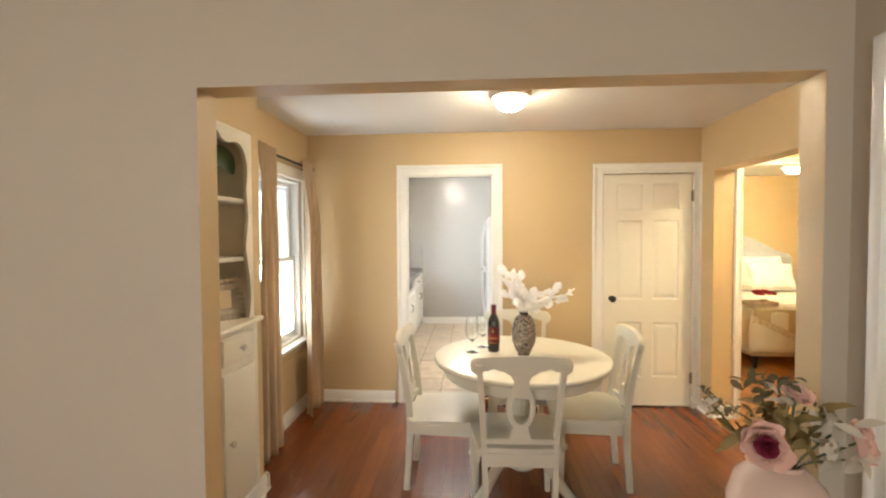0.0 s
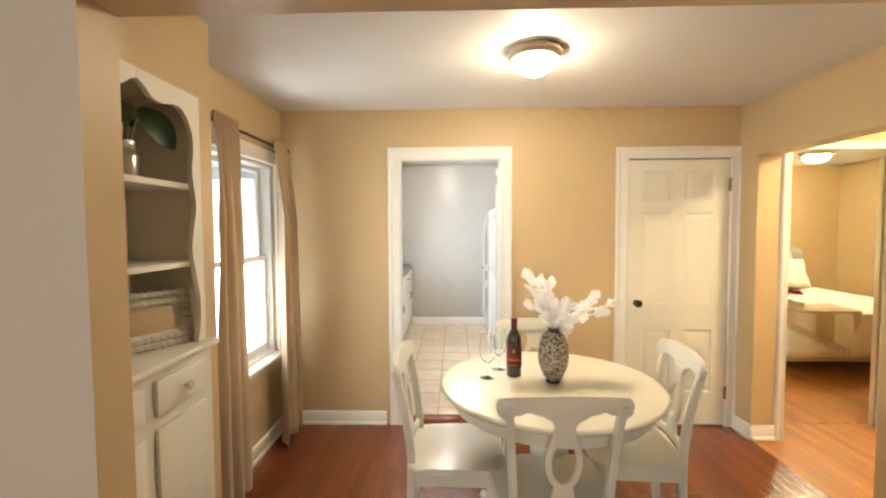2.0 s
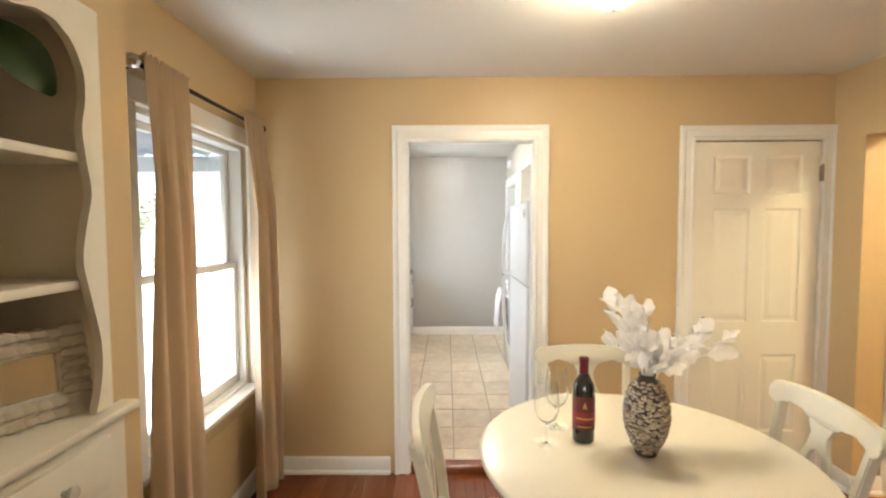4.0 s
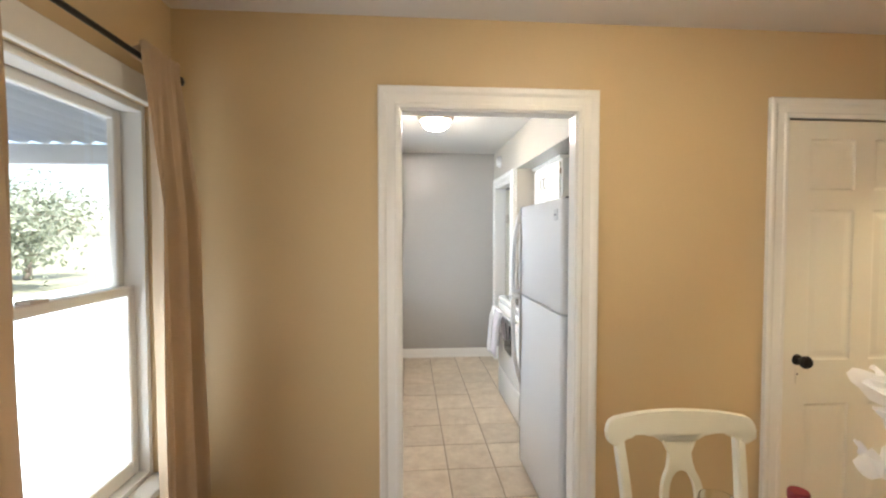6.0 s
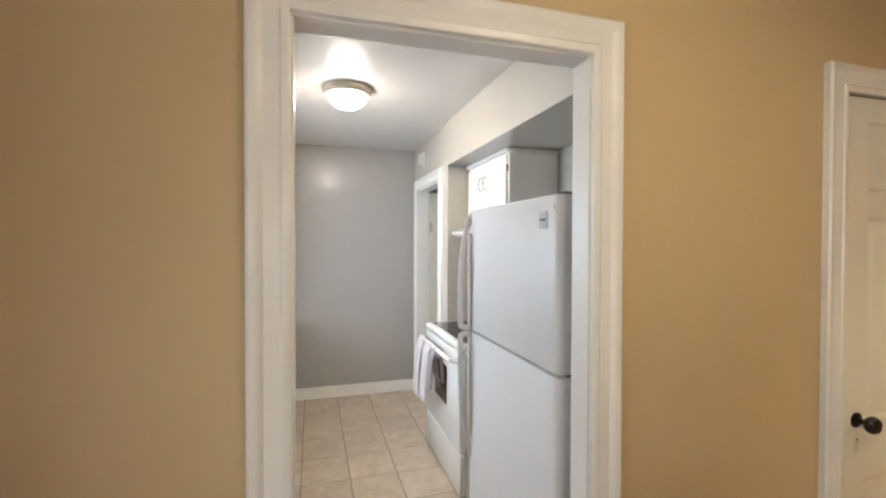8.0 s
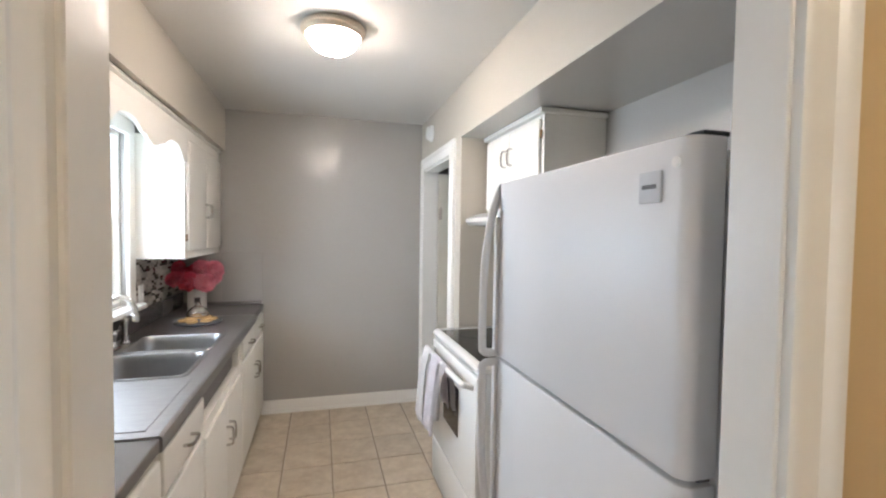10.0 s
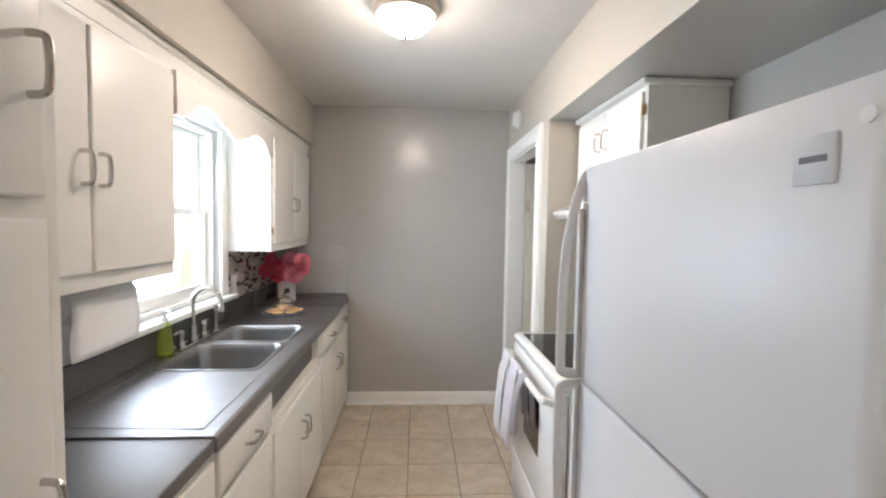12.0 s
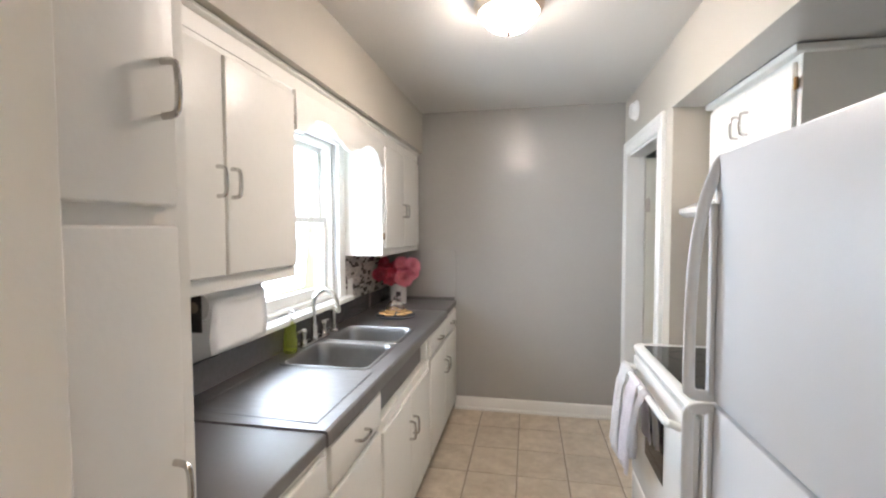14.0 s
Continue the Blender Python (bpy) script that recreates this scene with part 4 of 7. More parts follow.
def dining_chair(place, rz, label):
    ch = tagged(empty("dining_chair", (0, 0, 0)), label, "chair", "chairs round the dining table")
    seat = [(-0.20, -0.205), (0.20, -0.205), (0.225, -0.05), (0.235, 0.10), (0.225, 0.19), (0.19, 0.215), (0.0, 0.225), (-0.19, 0.215), (-0.225, 0.19), (-0.235, 0.10), (-0.225, -0.05)]
    seat = smooth_line(seat + [seat[0]], 3)[:-1]
    part("seat", slab(seat, 0.026, "z", 0.402, 0.009), CHAIRWHITE, ch)
    ap = bmesh.new()
    box(-0.195, 0.195, 0.155, 0.175, 0.336, 0.401, 0.002, ap, 1)
    part("front_rail", ap, CHAIRWHITE, ch)
    for s in (1, -1):
        ap = bmesh.new()
        box(s * 0.20 - 0.009, s * 0.20 + 0.009, -0.17, 0.16, 0.336, 0.401, 0.002, ap, 1)
        part("side_rail", ap, CHAIRWHITE, ch)
        own = bmesh.new()
        bmesh.ops.create_cube(own, size=1)
        for v in own.verts:
            top = v.co.z > 0
            w = 0.021 if top else 0.014
            v.co = Vector((s * (0.198 + (0 if top else 0.006)) + (w if v.co.x > 0 else -w), (0.165 if top else 0.17) + (w if v.co.y > 0 else -w), 0.401 if top else 0.0))
        bmesh.ops.bevel(own, geom=own.edges[:], offset=0.004, segments=2, affect="EDGES")
        part("front_leg", own, CHAIRWHITE, ch)
        # back leg and stile in one bent bar
        line = smooth_line([(-0.218, 0.0), (-0.208, 0.14), (-0.197, 0.30), (-0.195, 0.43), (-0.205, 0.55), (-0.228, 0.70), (-0.262, 0.85)], 5)
        bm = bmesh.new()
        rings = []
        for i, (y, z) in enumerate(line):
            f = z / 0.85
            xx = s * (0.166 + 0.034 * f ** 2)
            wx, wy = 0.014, 0.019 - 0.004 * abs(f - 0.5)
            rings.append([bm.verts.new((xx + a, y + b, z)) for a, b in ((-wx, -wy), (wx, -wy), (wx, wy), (-wx, wy))])
        for r0, r1 in zip(rings, rings[1:]):
            for k in range(4):
                bm.faces.new((r0[k], r0[(k + 1) % 4], r1[(k + 1) % 4], r1[k]))
        bm.faces.new(rings[0][::-1])
        bm.faces.new(rings[-1])
        bmesh.ops.recalc_face_normals(bm, faces=bm.faces)
        lng = [e for e in bm.edges if abs(e.verts[0].co.z - e.verts[1].co.z) > 0.004]
        bmesh.ops.bevel(bm, geom=lng, offset=0.004, segments=2, affect="EDGES")
        part("back_leg", bm, CHAIRWHITE, ch)
    part("rear_rail", box(-0.17, 0.17, -0.213, -0.195, 0.336, 0.401, 0.002), CHAIRWHITE, ch)

    def back_y(z):
        return -0.197 - 0.165 * max(0, z - 0.45) ** 1.25 * 0.9

    def lean(bm, y):
        for v in bm.verts:
            dep = v.co.y
            bow = 0.025 * (1 - (v.co.x / 0.24) ** 2)
            v.co.y = back_y(v.co.z) + dep - bow
    def ring_slab(outline, hole, t):
        """A flat board with an oval hole: two faces bridged to the hole."""
        bm = bmesh.new()
        for y in (0.0, t):
            o = [bm.verts.new((u, y, v)) for u, v in outline]
            h = [bm.verts.new((u, y, v)) for u, v in hole]
            n = len(o)
            for k in range(n):
                bm.faces.new((o[k], o[(k + 1) % n], h[(k + 1) % n], h[k]))
        vs = list(bm.verts)
        n = len(outline)
        for k in range(n):
            j = (k + 1) % n
            bm.faces.new((vs[k], vs[j], vs[2 * n + j], vs[2 * n + k]))
            bm.faces.new((vs[n + k], vs[n + j], vs[3 * n + j], vs[3 * n + k]))
        return bm
    # crest rail with rounded ears, dipping to the splat in the middle
    topl = [(-0.235, 0.812), (-0.243, 0.835), (-0.24, 0.862), (-0.222, 0.882), (-0.19, 0.886), (-0.12, 0.893), (0, 0.897), (0.12, 0.893), (0.19, 0.886), (0.222, 0.882), (0.24, 0.862), (0.243, 0.835), (0.235, 0.812)]
    botl = [(0.218, 0.800), (0.195, 0.806), (0.16, 0.826), (0.11, 0.832), (0.075, 0.815), (0.05, 0.80), (0, 0.797), (-0.05, 0.80), (-0.075, 0.815), (-0.11, 0.832), (-0.16, 0.826), (-0.195, 0.806), (-0.218, 0.800)]
    crest = slab(smooth_line(topl, 3) + smooth_line(botl, 3), 0.024, "y", -0.012, 0.006)
    lean(crest, 0)
    part("crest_rail", crest, CHAIRWHITE, ch)
    # splat with an oval ring
    zc, n = 0.635, 40
    outl, hole = [], []
    for k in range(n):
        a = 2 * math.pi * k / n
        u, v = math.cos(a), math.sin(a)
        outl.append((0.068 * u, zc + 0.108 * v))
        hole.append((0.044 * u, zc + 0.082 * v))
    ring = ring_slab(outl, hole, 0.016)
    lean(ring, 0)
    part("splat_ring", ring, CHAIRWHITE, ch)
    neck = slab([(-0.046, 0.715), (-0.038, 0.745), (-0.036, 0.77), (-0.052, 0.80), (-0.052, 0.806), (0.052, 0.806), (0.052, 0.80), (0.036, 0.77), (0.038, 0.745), (0.046, 0.715), (0.0, 0.738)], 0.016, "y", 0.0)
    lean(neck, 0)
    part("splat_neck", neck, CHAIRWHITE, ch)
    foot = slab([(-0.055, 0.475), (-0.042, 0.505), (-0.034, 0.545), (0.0, 0.534), (0.034, 0.545), (0.042, 0.505), (0.055, 0.475)], 0.016, "y", 0.0)
    lean(foot, 0)
    part("splat_foot", foot, CHAIRWHITE, ch)
    low = slab([(-0.172, 0.447), (-0.172, 0.476), (-0.06, 0.482), (0.06, 0.482), (0.172, 0.476), (0.172, 0.447), (0.06, 0.455), (-0.06, 0.455)], 0.02, "y", -0.003, 0.003)
    lean(low, 0)
    part("cross_rail", low, CHAIRWHITE, ch)
    ch.matrix_world = pose(*place, 0, 0, rz)
    return ch


first = dining_chair((0.230, 2.375, 0), 1.5, "antique-white wooden dining chair with an oval-ring splat, pushed in")
copy_thing(first, pose(-0.15, 2.685, 0, 0, 0, -92))
copy_thing(first, pose(0.688, 2.745, 0, 0, 0, 86))
copy_thing(first, pose(0.335, 3.13, 0, 0, 0, 178))


# ---- things on the table ----
SCALE = shader("burnished_pewter", (0.27, 0.235, 0.195), 0.27, metal=0.9, second=(0.56, 0.50, 0.44), scale=45, amount=0.7, bump=0.12, bump_scale=140, random_value=0.3, island=True)
PAPERWHITE = linen("white_fabric_leaf", (0.88, 0.865, 0.85), (0.92, 0.91, 0.90), 0.55)


def ruffled_leaf(bm, base, tip, width, rnd, seg=7):
    """A cupped cloth leaf with a crumpled edge, turned at random about its stalk."""
    b, t = Vector(base), Vector(tip)
    d = t - b
    side = d.cross(Vector((rnd.uniform(-1, 1), rnd.uniform(-1, 1), rnd.uniform(-1, 1)))).normalized()
    nrm = side.cross(d).normalized()
    cup, bend, ph = rnd.uniform(0.2, 0.7), rnd.uniform(-0.25, 0.35), rnd.random() * 6
    rows = []
    for i in range(seg + 1):
        f = i / seg
        w = width * math.sin(math.pi * min(1, f * 0.92 + 0.05)) ** 0.6 * (1 + 0.12 * math.sin(9 * f + ph))
        c = b + d * f + nrm * bend * d.length * f * f
        row = []
        for k in range(5):
            u = (k - 2) / 2
            row.append(bm.verts.new(c + side * w * u + nrm * (cup * w * u * u + 0.22 * w * abs(u) * math.sin(13 * f + ph + 2 * u) + 0.06 * w * rnd.uniform(-1, 1))))
        rows.append(row)
    for r0, r1 in zip(rows, rows[1:]):
        for k in range(4):
            bm.faces.new((r0[k], r0[k + 1], r1[k + 1], r1[k]))


def branch_vase(place):
    va = tagged(empty("vase", place), "pewter vase of woven scales", "vase")
    va.scale = (1.0, 1.0, 0.91)
    prof = [(0.0, 0.0), (0.032, 0.0), (0.034, 0.006), (0.03, 0.016), (0.04, 0.035), (0.056, 0.075), (0.064, 0.12), (0.064, 0.165), (0.054, 0.215), (0.040, 0.245), (0.028, 0.262), (0.024, 0.272), (0.027, 0.282), (0.022, 0.282), (0.020, 0.26), (0.0, 0.25)]
    part("body", lathe(prof, 36), shader("dark_pewter", (0.07, 0.058, 0.048), 0.45, metal=0.8, second=(0.11, 0.09, 0.075), scale=20), va)
    rnd = random.Random(8)
    bm = bmesh.new()
    rad = smooth_line(prof[3:11], 4)
    for j in range(24):
        z = 0.022 + j * 0.0100
        r = np.interp(z, [q[1] for q in rad], [q[0] for q in rad])
        n = max(9, int(2 * math.pi * r / 0.0175))
        for k in range(n):
            z = 0.022 + j * 0.0100 + 0.008 * (rnd.random() - 0.5)
            a = 2 * math.pi * (k + 0.5 * (j % 2) + 0.5 * (rnd.random() - 0.5)) / n
            own = bmesh.new()
            bmesh.ops.create_icosphere(own, subdivisions=2, radius=1.0)
            m = Matrix.Translation((r * math.cos(a), r * math.sin(a), z)) @ Matrix.Rotation(a, 4, "Z") @ Matrix.Rotation(radians(6 + 22 * rnd.random()), 4, "Y") @ Matrix.Rotation(radians(rnd.uniform(-50, 50)), 4, "X") @ Matrix.Diagonal((0.0058, 0.0108 + 0.003 * rnd.random(), 0.0072 + 0.002 * rnd.random(), 1))
            merge(bm, own, m)
    sc = part("scale_cover", bm, SCALE, va, "shiny overlapping pewter scales")
    sc["kind"] = "stuff"
    br = tagged(empty("leaf_branches", (place[0], place[1], place[2] + 0.24)), "white fabric magnolia-like leaf branches", "branches")
    ends = ((-0.12, -0.02, 0.245), (-0.10, 0.0, 0.17), (-0.02, -0.03, 0.205), (-0.015, 0.03, 0.13), (-0.095, 0.03, 0.10), (0.045, 0.03, 0.10), (0.105, -0.03, 0.12), (0.175, 0.03, 0.145), (0.19, -0.02, 0.085), (0.13, 0.05, 0.05), (0.25, 0.02, 0.115), (-0.085, 0.01, 0.225), (-0.03, -0.05, 0.06), (0.03, -0.06, 0.05))
    for e in ends:
        e = Vector(e)
        ln = [(0, 0, -0.09), (e.x * 0.12, e.y * 0.12, 0.01), (e.x * 0.45, e.y * 0.5, e.z * 0.6 + 0.01), tuple(e)]
        sp = part("sprig", tube(smooth_line(ln, 4), 0.003, 6), PAPERWHITE, br)
        pts = smooth_line(ln, 6)
        for k in range(5):
            lb = bmesh.new()
            p = Vector(pts[int(len(pts) * (0.5 + 0.48 * k / 4)) - 1])
            d = (e.normalized() + Vector((rnd.uniform(-1, 1), rnd.uniform(-1, 1), rnd.uniform(-0.6, 0.8))) * 0.95).normalized()
            ruffled_leaf(lb, p, p + d * rnd.uniform(0.05, 0.08), rnd.uniform(0.018, 0.029), rnd)
            part("leaf", lb, PAPERWHITE, sp)
        lb = bmesh.new()
        ruffled_leaf(lb, e, e + e.normalized() * 0.06, 0.024, rnd)
        part("leaf", lb, PAPERWHITE, sp)


branch_vase((0.306, 2.635, 0.755))

BOTTLE = shader("dark_wine_glass", (0.012, 0.012, 0.010), 0.07, second=(0.02, 0.018, 0.014), scale=5, coat=0.7)
CAPSULE = shader("red_foil", (0.13, 0.008, 0.012), 0.4, metal=0.3, second=(0.18, 0.012, 0.016), scale=30)
LABELDARK = shader("dark_red_label", (0.10, 0.012, 0.014), 0.55, second=(0.16, 0.02, 0.02), scale=25)
LABELRED = shader("red_label_print", (0.30, 0.018, 0.018), 0.5, second=(0.22, 0.012, 0.012), scale=25)
GOLDPRINT = shader("gold_print", (0.55, 0.36, 0.12), 0.4, metal=0.5, second=(0.45, 0.28, 0.09), scale=30)


def band(r, z0, z1, a0, a1, n=24, t=0.0008):
    bm = bmesh.new()
    cols = []
    for k in range(n + 1):
        a = radians(a0 + (a1 - a0) * k / n)
        c, s = math.cos(a), math.sin(a)
        cols.append([bm.verts.new((q * c, q * s, z)) for q, z in ((r, z0), (r + t, z0), (r + t, z1), (r, z1))])
    for c0, c1 in zip(cols, cols[1:]):
        for k in range(4):
            bm.faces.new((c0[k], c0[(k + 1) % 4], c1[(k + 1) % 4], c1[k]))
    bm.faces.new(cols[0])
    bm.faces.new(cols[-1][::-1])
    return bm


def wine_bottle(place):
    bt = tagged(empty("wine_bottle", place, -10), "dark full wine bottle with a red label and capsule", "bottle")
    bt.scale = (0.98, 0.98, 0.945)
    part("body", lathe([(0.0, 0.004), (0.02, 0.002), (0.033, 0.0), (0.0365, 0.004), (0.0365, 0.185), (0.034, 0.205), (0.024, 0.225), (0.0155, 0.24), (0.0145, 0.25), (0.0142, 0.298), (0.0, 0.298)], 36), BOTTLE, bt)
    part("capsule", lathe([(0.0150, 0.245), (0.0152, 0.283), (0.0165, 0.285), (0.0165, 0.297), (0.015, 0.300), (0.0, 0.3005)], 28), CAPSULE, bt, "red foil capsule")
    lb = part("label", band(0.0366, 0.05, 0.165, 180, 360), LABELDARK, bt, "dark red paper label")
    part("print", band(0.0375, 0.075, 0.112, 195, 345), LABELRED, lb)
    part("emblem", slab([(-0.008, 0.128), (0.008, 0.128), (0.0, 0.152)], 0.001, "y", -0.0386), GOLDPRINT, lb)
    part("line_of_print", band(0.0384, 0.088, 0.094, 225, 315), GOLDPRINT, lb)
    part("line_of_print", band(0.0376, 0.06, 0.064, 235, 305), GOLDPRINT, lb)


wine_bottle((0.135, 2.725, 0.7545))
CLEAR = glass("clear_glass", (0.98, 0.99, 0.98), 0.0, 1.45)


def wine_glass(place):
    wg = tagged(empty("wine_glass", place), "empty clear stemmed wine glass", "wine glass", "wine glasses on the table")
    prof = [(0.0, 0.0), (0.041, 0.0), (0.042, 0.0012), (0.022, 0.0028), (0.006, 0.006), (0.0035, 0.016), (0.0035, 0.060), (0.012, 0.070), (0.031, 0.088), (0.0415, 0.118), (0.0405, 0.155), (0.033, 0.208),
            (0.0320, 0.208), (0.0394, 0.155), (0.0404, 0.118), (0.030, 0.090), (0.011, 0.073), (0.0, 0.070)]
    ob = part("bowl", lathe(prof, 36), CLEAR, wg)
    ob.visible_shadow = False


wine_glass((0.005, 2.70, 0.755))
wine_glass((0.07, 2.83, 0.755))

hk = bmesh.new()
tube(smooth_line([(0, 0, 0), (0, 0, -0.015), (0.012, 0, -0.028), (0.0, 0, -0.04), (-0.012, 0, -0.03)], 5), 0.0025, 8, hk)
lathe([(0.0, -0.004), (0.008, -0.003), (0.009, 0.0)], 12, (0, 0, 0), hk)
hook = tagged(part("ceiling_hook", hk, PLASTIC), "small white cup hook screwed into the ceiling", "hook")
hook.location = (-1.06, 3.38, H_DINING)


# ---- living room: flowers on a side table ----
BLUSH = shader("blush_petal", (0.72, 0.43, 0.34), 0.7, second=(0.80, 0.56, 0.47), scale=12, sheen=0.2)
WINE = shader("burgundy_petal", (0.16, 0.01, 0.035), 0.6, second=(0.24, 0.02, 0.05), scale=14)
OLIVE = shader("olive_leaf", (0.17, 0.13, 0.04), 0.7, second=(0.28, 0.21, 0.08), scale=14)
SAGE = shader("pale_sage_leaf", (0.44, 0.41, 0.33), 0.75, second=(0.56, 0.52, 0.43), scale=12)
TWIG = shader("dark_berry_twig", (0.09, 0.085, 0.045), 0.7, second=(0.15, 0.13, 0.07), scale=14)
POTTERY = shader("blush_ceramic", (0.62, 0.46, 0.38), 0.25, second=(0.66, 0.51, 0.43), scale=5, coat=0.3)


def flower_vase(place):
    va = tagged(empty("flower_vase", place), "glossy blush-coloured round ceramic vase", "vase")
    part("body", lathe([(0.0, 0.0), (0.06, 0.0), (0.085, 0.02), (0.112, 0.08), (0.115, 0.13), (0.098, 0.19), (0.065, 0.225), (0.05, 0.235), (0.052, 0.245), (0.046, 0.245), (0.045, 0.22), (0.0, 0.2)], 40), POTTERY, va)
    top = Vector((place[0], place[1], place[2] + 0.235))
    bq = tagged(empty("bouquet", top), "mixed bouquet of blush roses, burgundy bloom and dusty foliage", "flowers")
    rnd = random.Random(21)
    def stem(p):
        part("stem", tube(smooth_line([(0, 0, -0.12), (p[0] * 0.3, p[1] * 0.3, 0.0), (p[0] * 0.8, p[1] * 0.8, p[2] * 0.75), p], 4), 0.003, 6), STEM, bq)
    for p, r, m, lab, face in (((-0.085, -0.08, 0.085), 0.053, BLUSH, "blush rose", (-0.55, -1, 0.25)), ((0.024, -0.02, 0.185), 0.036, BLUSH, "blush rose bud", (0.1, -0.4, 0.9)), ((0.167, -0.03, 0.075), 0.052, BLUSH, "peach rose", (0.7, -0.6, 0.3))):
        stem(p)
        b = bmesh.new()
        bloom(b, p, r, rnd, 34, face)
        part("blossom", b, m, bq, lab)
    b = bmesh.new()
    bloom(b, (-0.103, -0.113, 0.096), 0.026, rnd, 26, (-0.55, -1, 0.1))
    part("blossom", b, WINE, bq, "burgundy blossom centre")
    for p, m, n, w, L, lab in (((-0.03, -0.02, 0.12), OLIVE, 22, 0.011, 0.065, "olive foliage"), ((0.03, -0.03, 0.10), OLIVE, 18, 0.012, 0.065, "olive foliage"), ((-0.05, 0.0, 0.195), TWIG, 16, 0.009, 0.038, "dark foliage"), ((0.085, -0.05, 0.10), SAGE, 18, 0.011, 0.06, "pale sage foliage"),
                               ((0.11, -0.06, 0.045), SAGE, 16, 0.012, 0.06, "pale sage foliage"), ((-0.12, -0.02, 0.115), OLIVE, 10, 0.010, 0.06, "olive foliage"), ((-0.005, 0.0, 0.215), TWIG, 10, 0.009, 0.034, "dark foliage"), ((-0.01, -0.02, 0.165), SAGE, 7, 0.012, 0.05, "pale foliage"),
                               ((0.06, 0.0, 0.15), OLIVE, 9, 0.011, 0.055, "olive foliage"), ((-0.165, -0.01, 0.145), SAGE, 4, 0.010, 0.045, "pale foliage")):
        stem(p)
        b = bmesh.new()
        for k in range(n):
            o = Vector((rnd.gauss(0, 0.024), rnd.gauss(0, 0.02), rnd.gauss(0, 0.018)))
            d = Vector((rnd.gauss(0, 1), rnd.gauss(0, 0.8), rnd.gauss(0.2, 0.7))).normalized()
            leaf_blade(b, Vector(p) + o, Vector(p) + o + d * L, w, (rnd.gauss(0, 1), rnd.gauss(0, 1), 1), 0.1, 5)
        part("foliage", b, m, bq, lab)
    b = bmesh.new()
    leaf_blade(b, (-0.10, -0.03, 0.11), (-0.172, -0.03, 0.055), 0.012, (0, -1, 0.4), 0.15, 6)
    part("foliage", b, OLIVE, bq, "yellow-green drooping leaf")
    b = bmesh.new()
    tw = smooth_line([(-0.04, -0.02, 0.09), (-0.10, -0.02, 0.13), (-0.15, -0.01, 0.155), (-0.19, 0.0, 0.185)], 4)
    tube(tw, 0.0022, 6, b)
    for q in tw[6:]:
        for k in range(4):
            d = Vector((rnd.gauss(0, 1), rnd.gauss(0, 1), rnd.gauss(0, 1))).normalized()
            leaf_blade(b, q, Vector(q) + d * 0.022, 0.006, (0, 0, 1), 0.1, 3)
    part("twig", b, TWIG, bq, "dark berry twig")


def side_table(place, h):
    tb = tagged(empty("side_table", place), "small dark wooden side table under the flowers", "side table")
    DARKWOOD = shader("dark_wood", (0.06, 0.03, 0.015), 0.35, second=(0.10, 0.05, 0.025), scale=8, stretch=(1, 8, 1))
    part("tabletop", box(-0.2, 0.2, -0.2, 0.2, h - 0.025, h, 0.005), DARKWOOD, tb)
    for sx in (1, -1):
        for sy in (1, -1):
            part("leg", box(sx * 0.175 - 0.016, sx * 0.175 + 0.016, sy * 0.175 - 0.016, sy * 0.175 + 0.016, 0, h - 0.025, 0.003), DARKWOOD, tb)


side_table((0.785, 1.20, 0), 0.640)
flower_vase((0.785, 1.20, 0.640))


# ---- bedroom ----
SPREAD = shader("cream_bedspread", (0.78, 0.74, 0.65), 0.85, second=(0.82, 0.79, 0.71), scale=6, bump=0.25, bump_scale=60, sheen=0.3)
THROW = shader("beige_knit_throw", (0.56, 0.45, 0.29), 0.9, second=(0.62, 0.51, 0.34), scale=30, bump=0.3, bump_scale=180, sheen=0.3)
PILLOWWHITE = shader("white_pillow_cotton", (0.82, 0.80, 0.76), 0.85, second=(0.72, 0.68, 0.61), scale=10, bump=0.15, bump_scale=40, sheen=0.2)
PILLOWGREY = shader("grey_patterned_cushion", (0.50, 0.48, 0.42), 0.85, second=(0.64, 0.61, 0.55), scale=26, amount=0.3, bump=0.15, bump_scale=80)
VELVET = shader("silver_upholstery", (0.42, 0.44, 0.46), 0.7, second=(0.47, 0.49, 0.51), scale=10, sheen=0.4)
BEDBASE = shader("white_bed_rail", (0.62, 0.57, 0.47), 0.6, second=(0.56, 0.51, 0.42), scale=6)
RED = shader("red_petal", (0.42, 0.012, 0.03), 0.6, second=(0.55, 0.03, 0.05), scale=14)
TRAY = shader("light_wood_tray", (0.66, 0.56, 0.42), 0.5, second=(0.58, 0.48, 0.35), scale=8, stretch=(1, 8, 1))


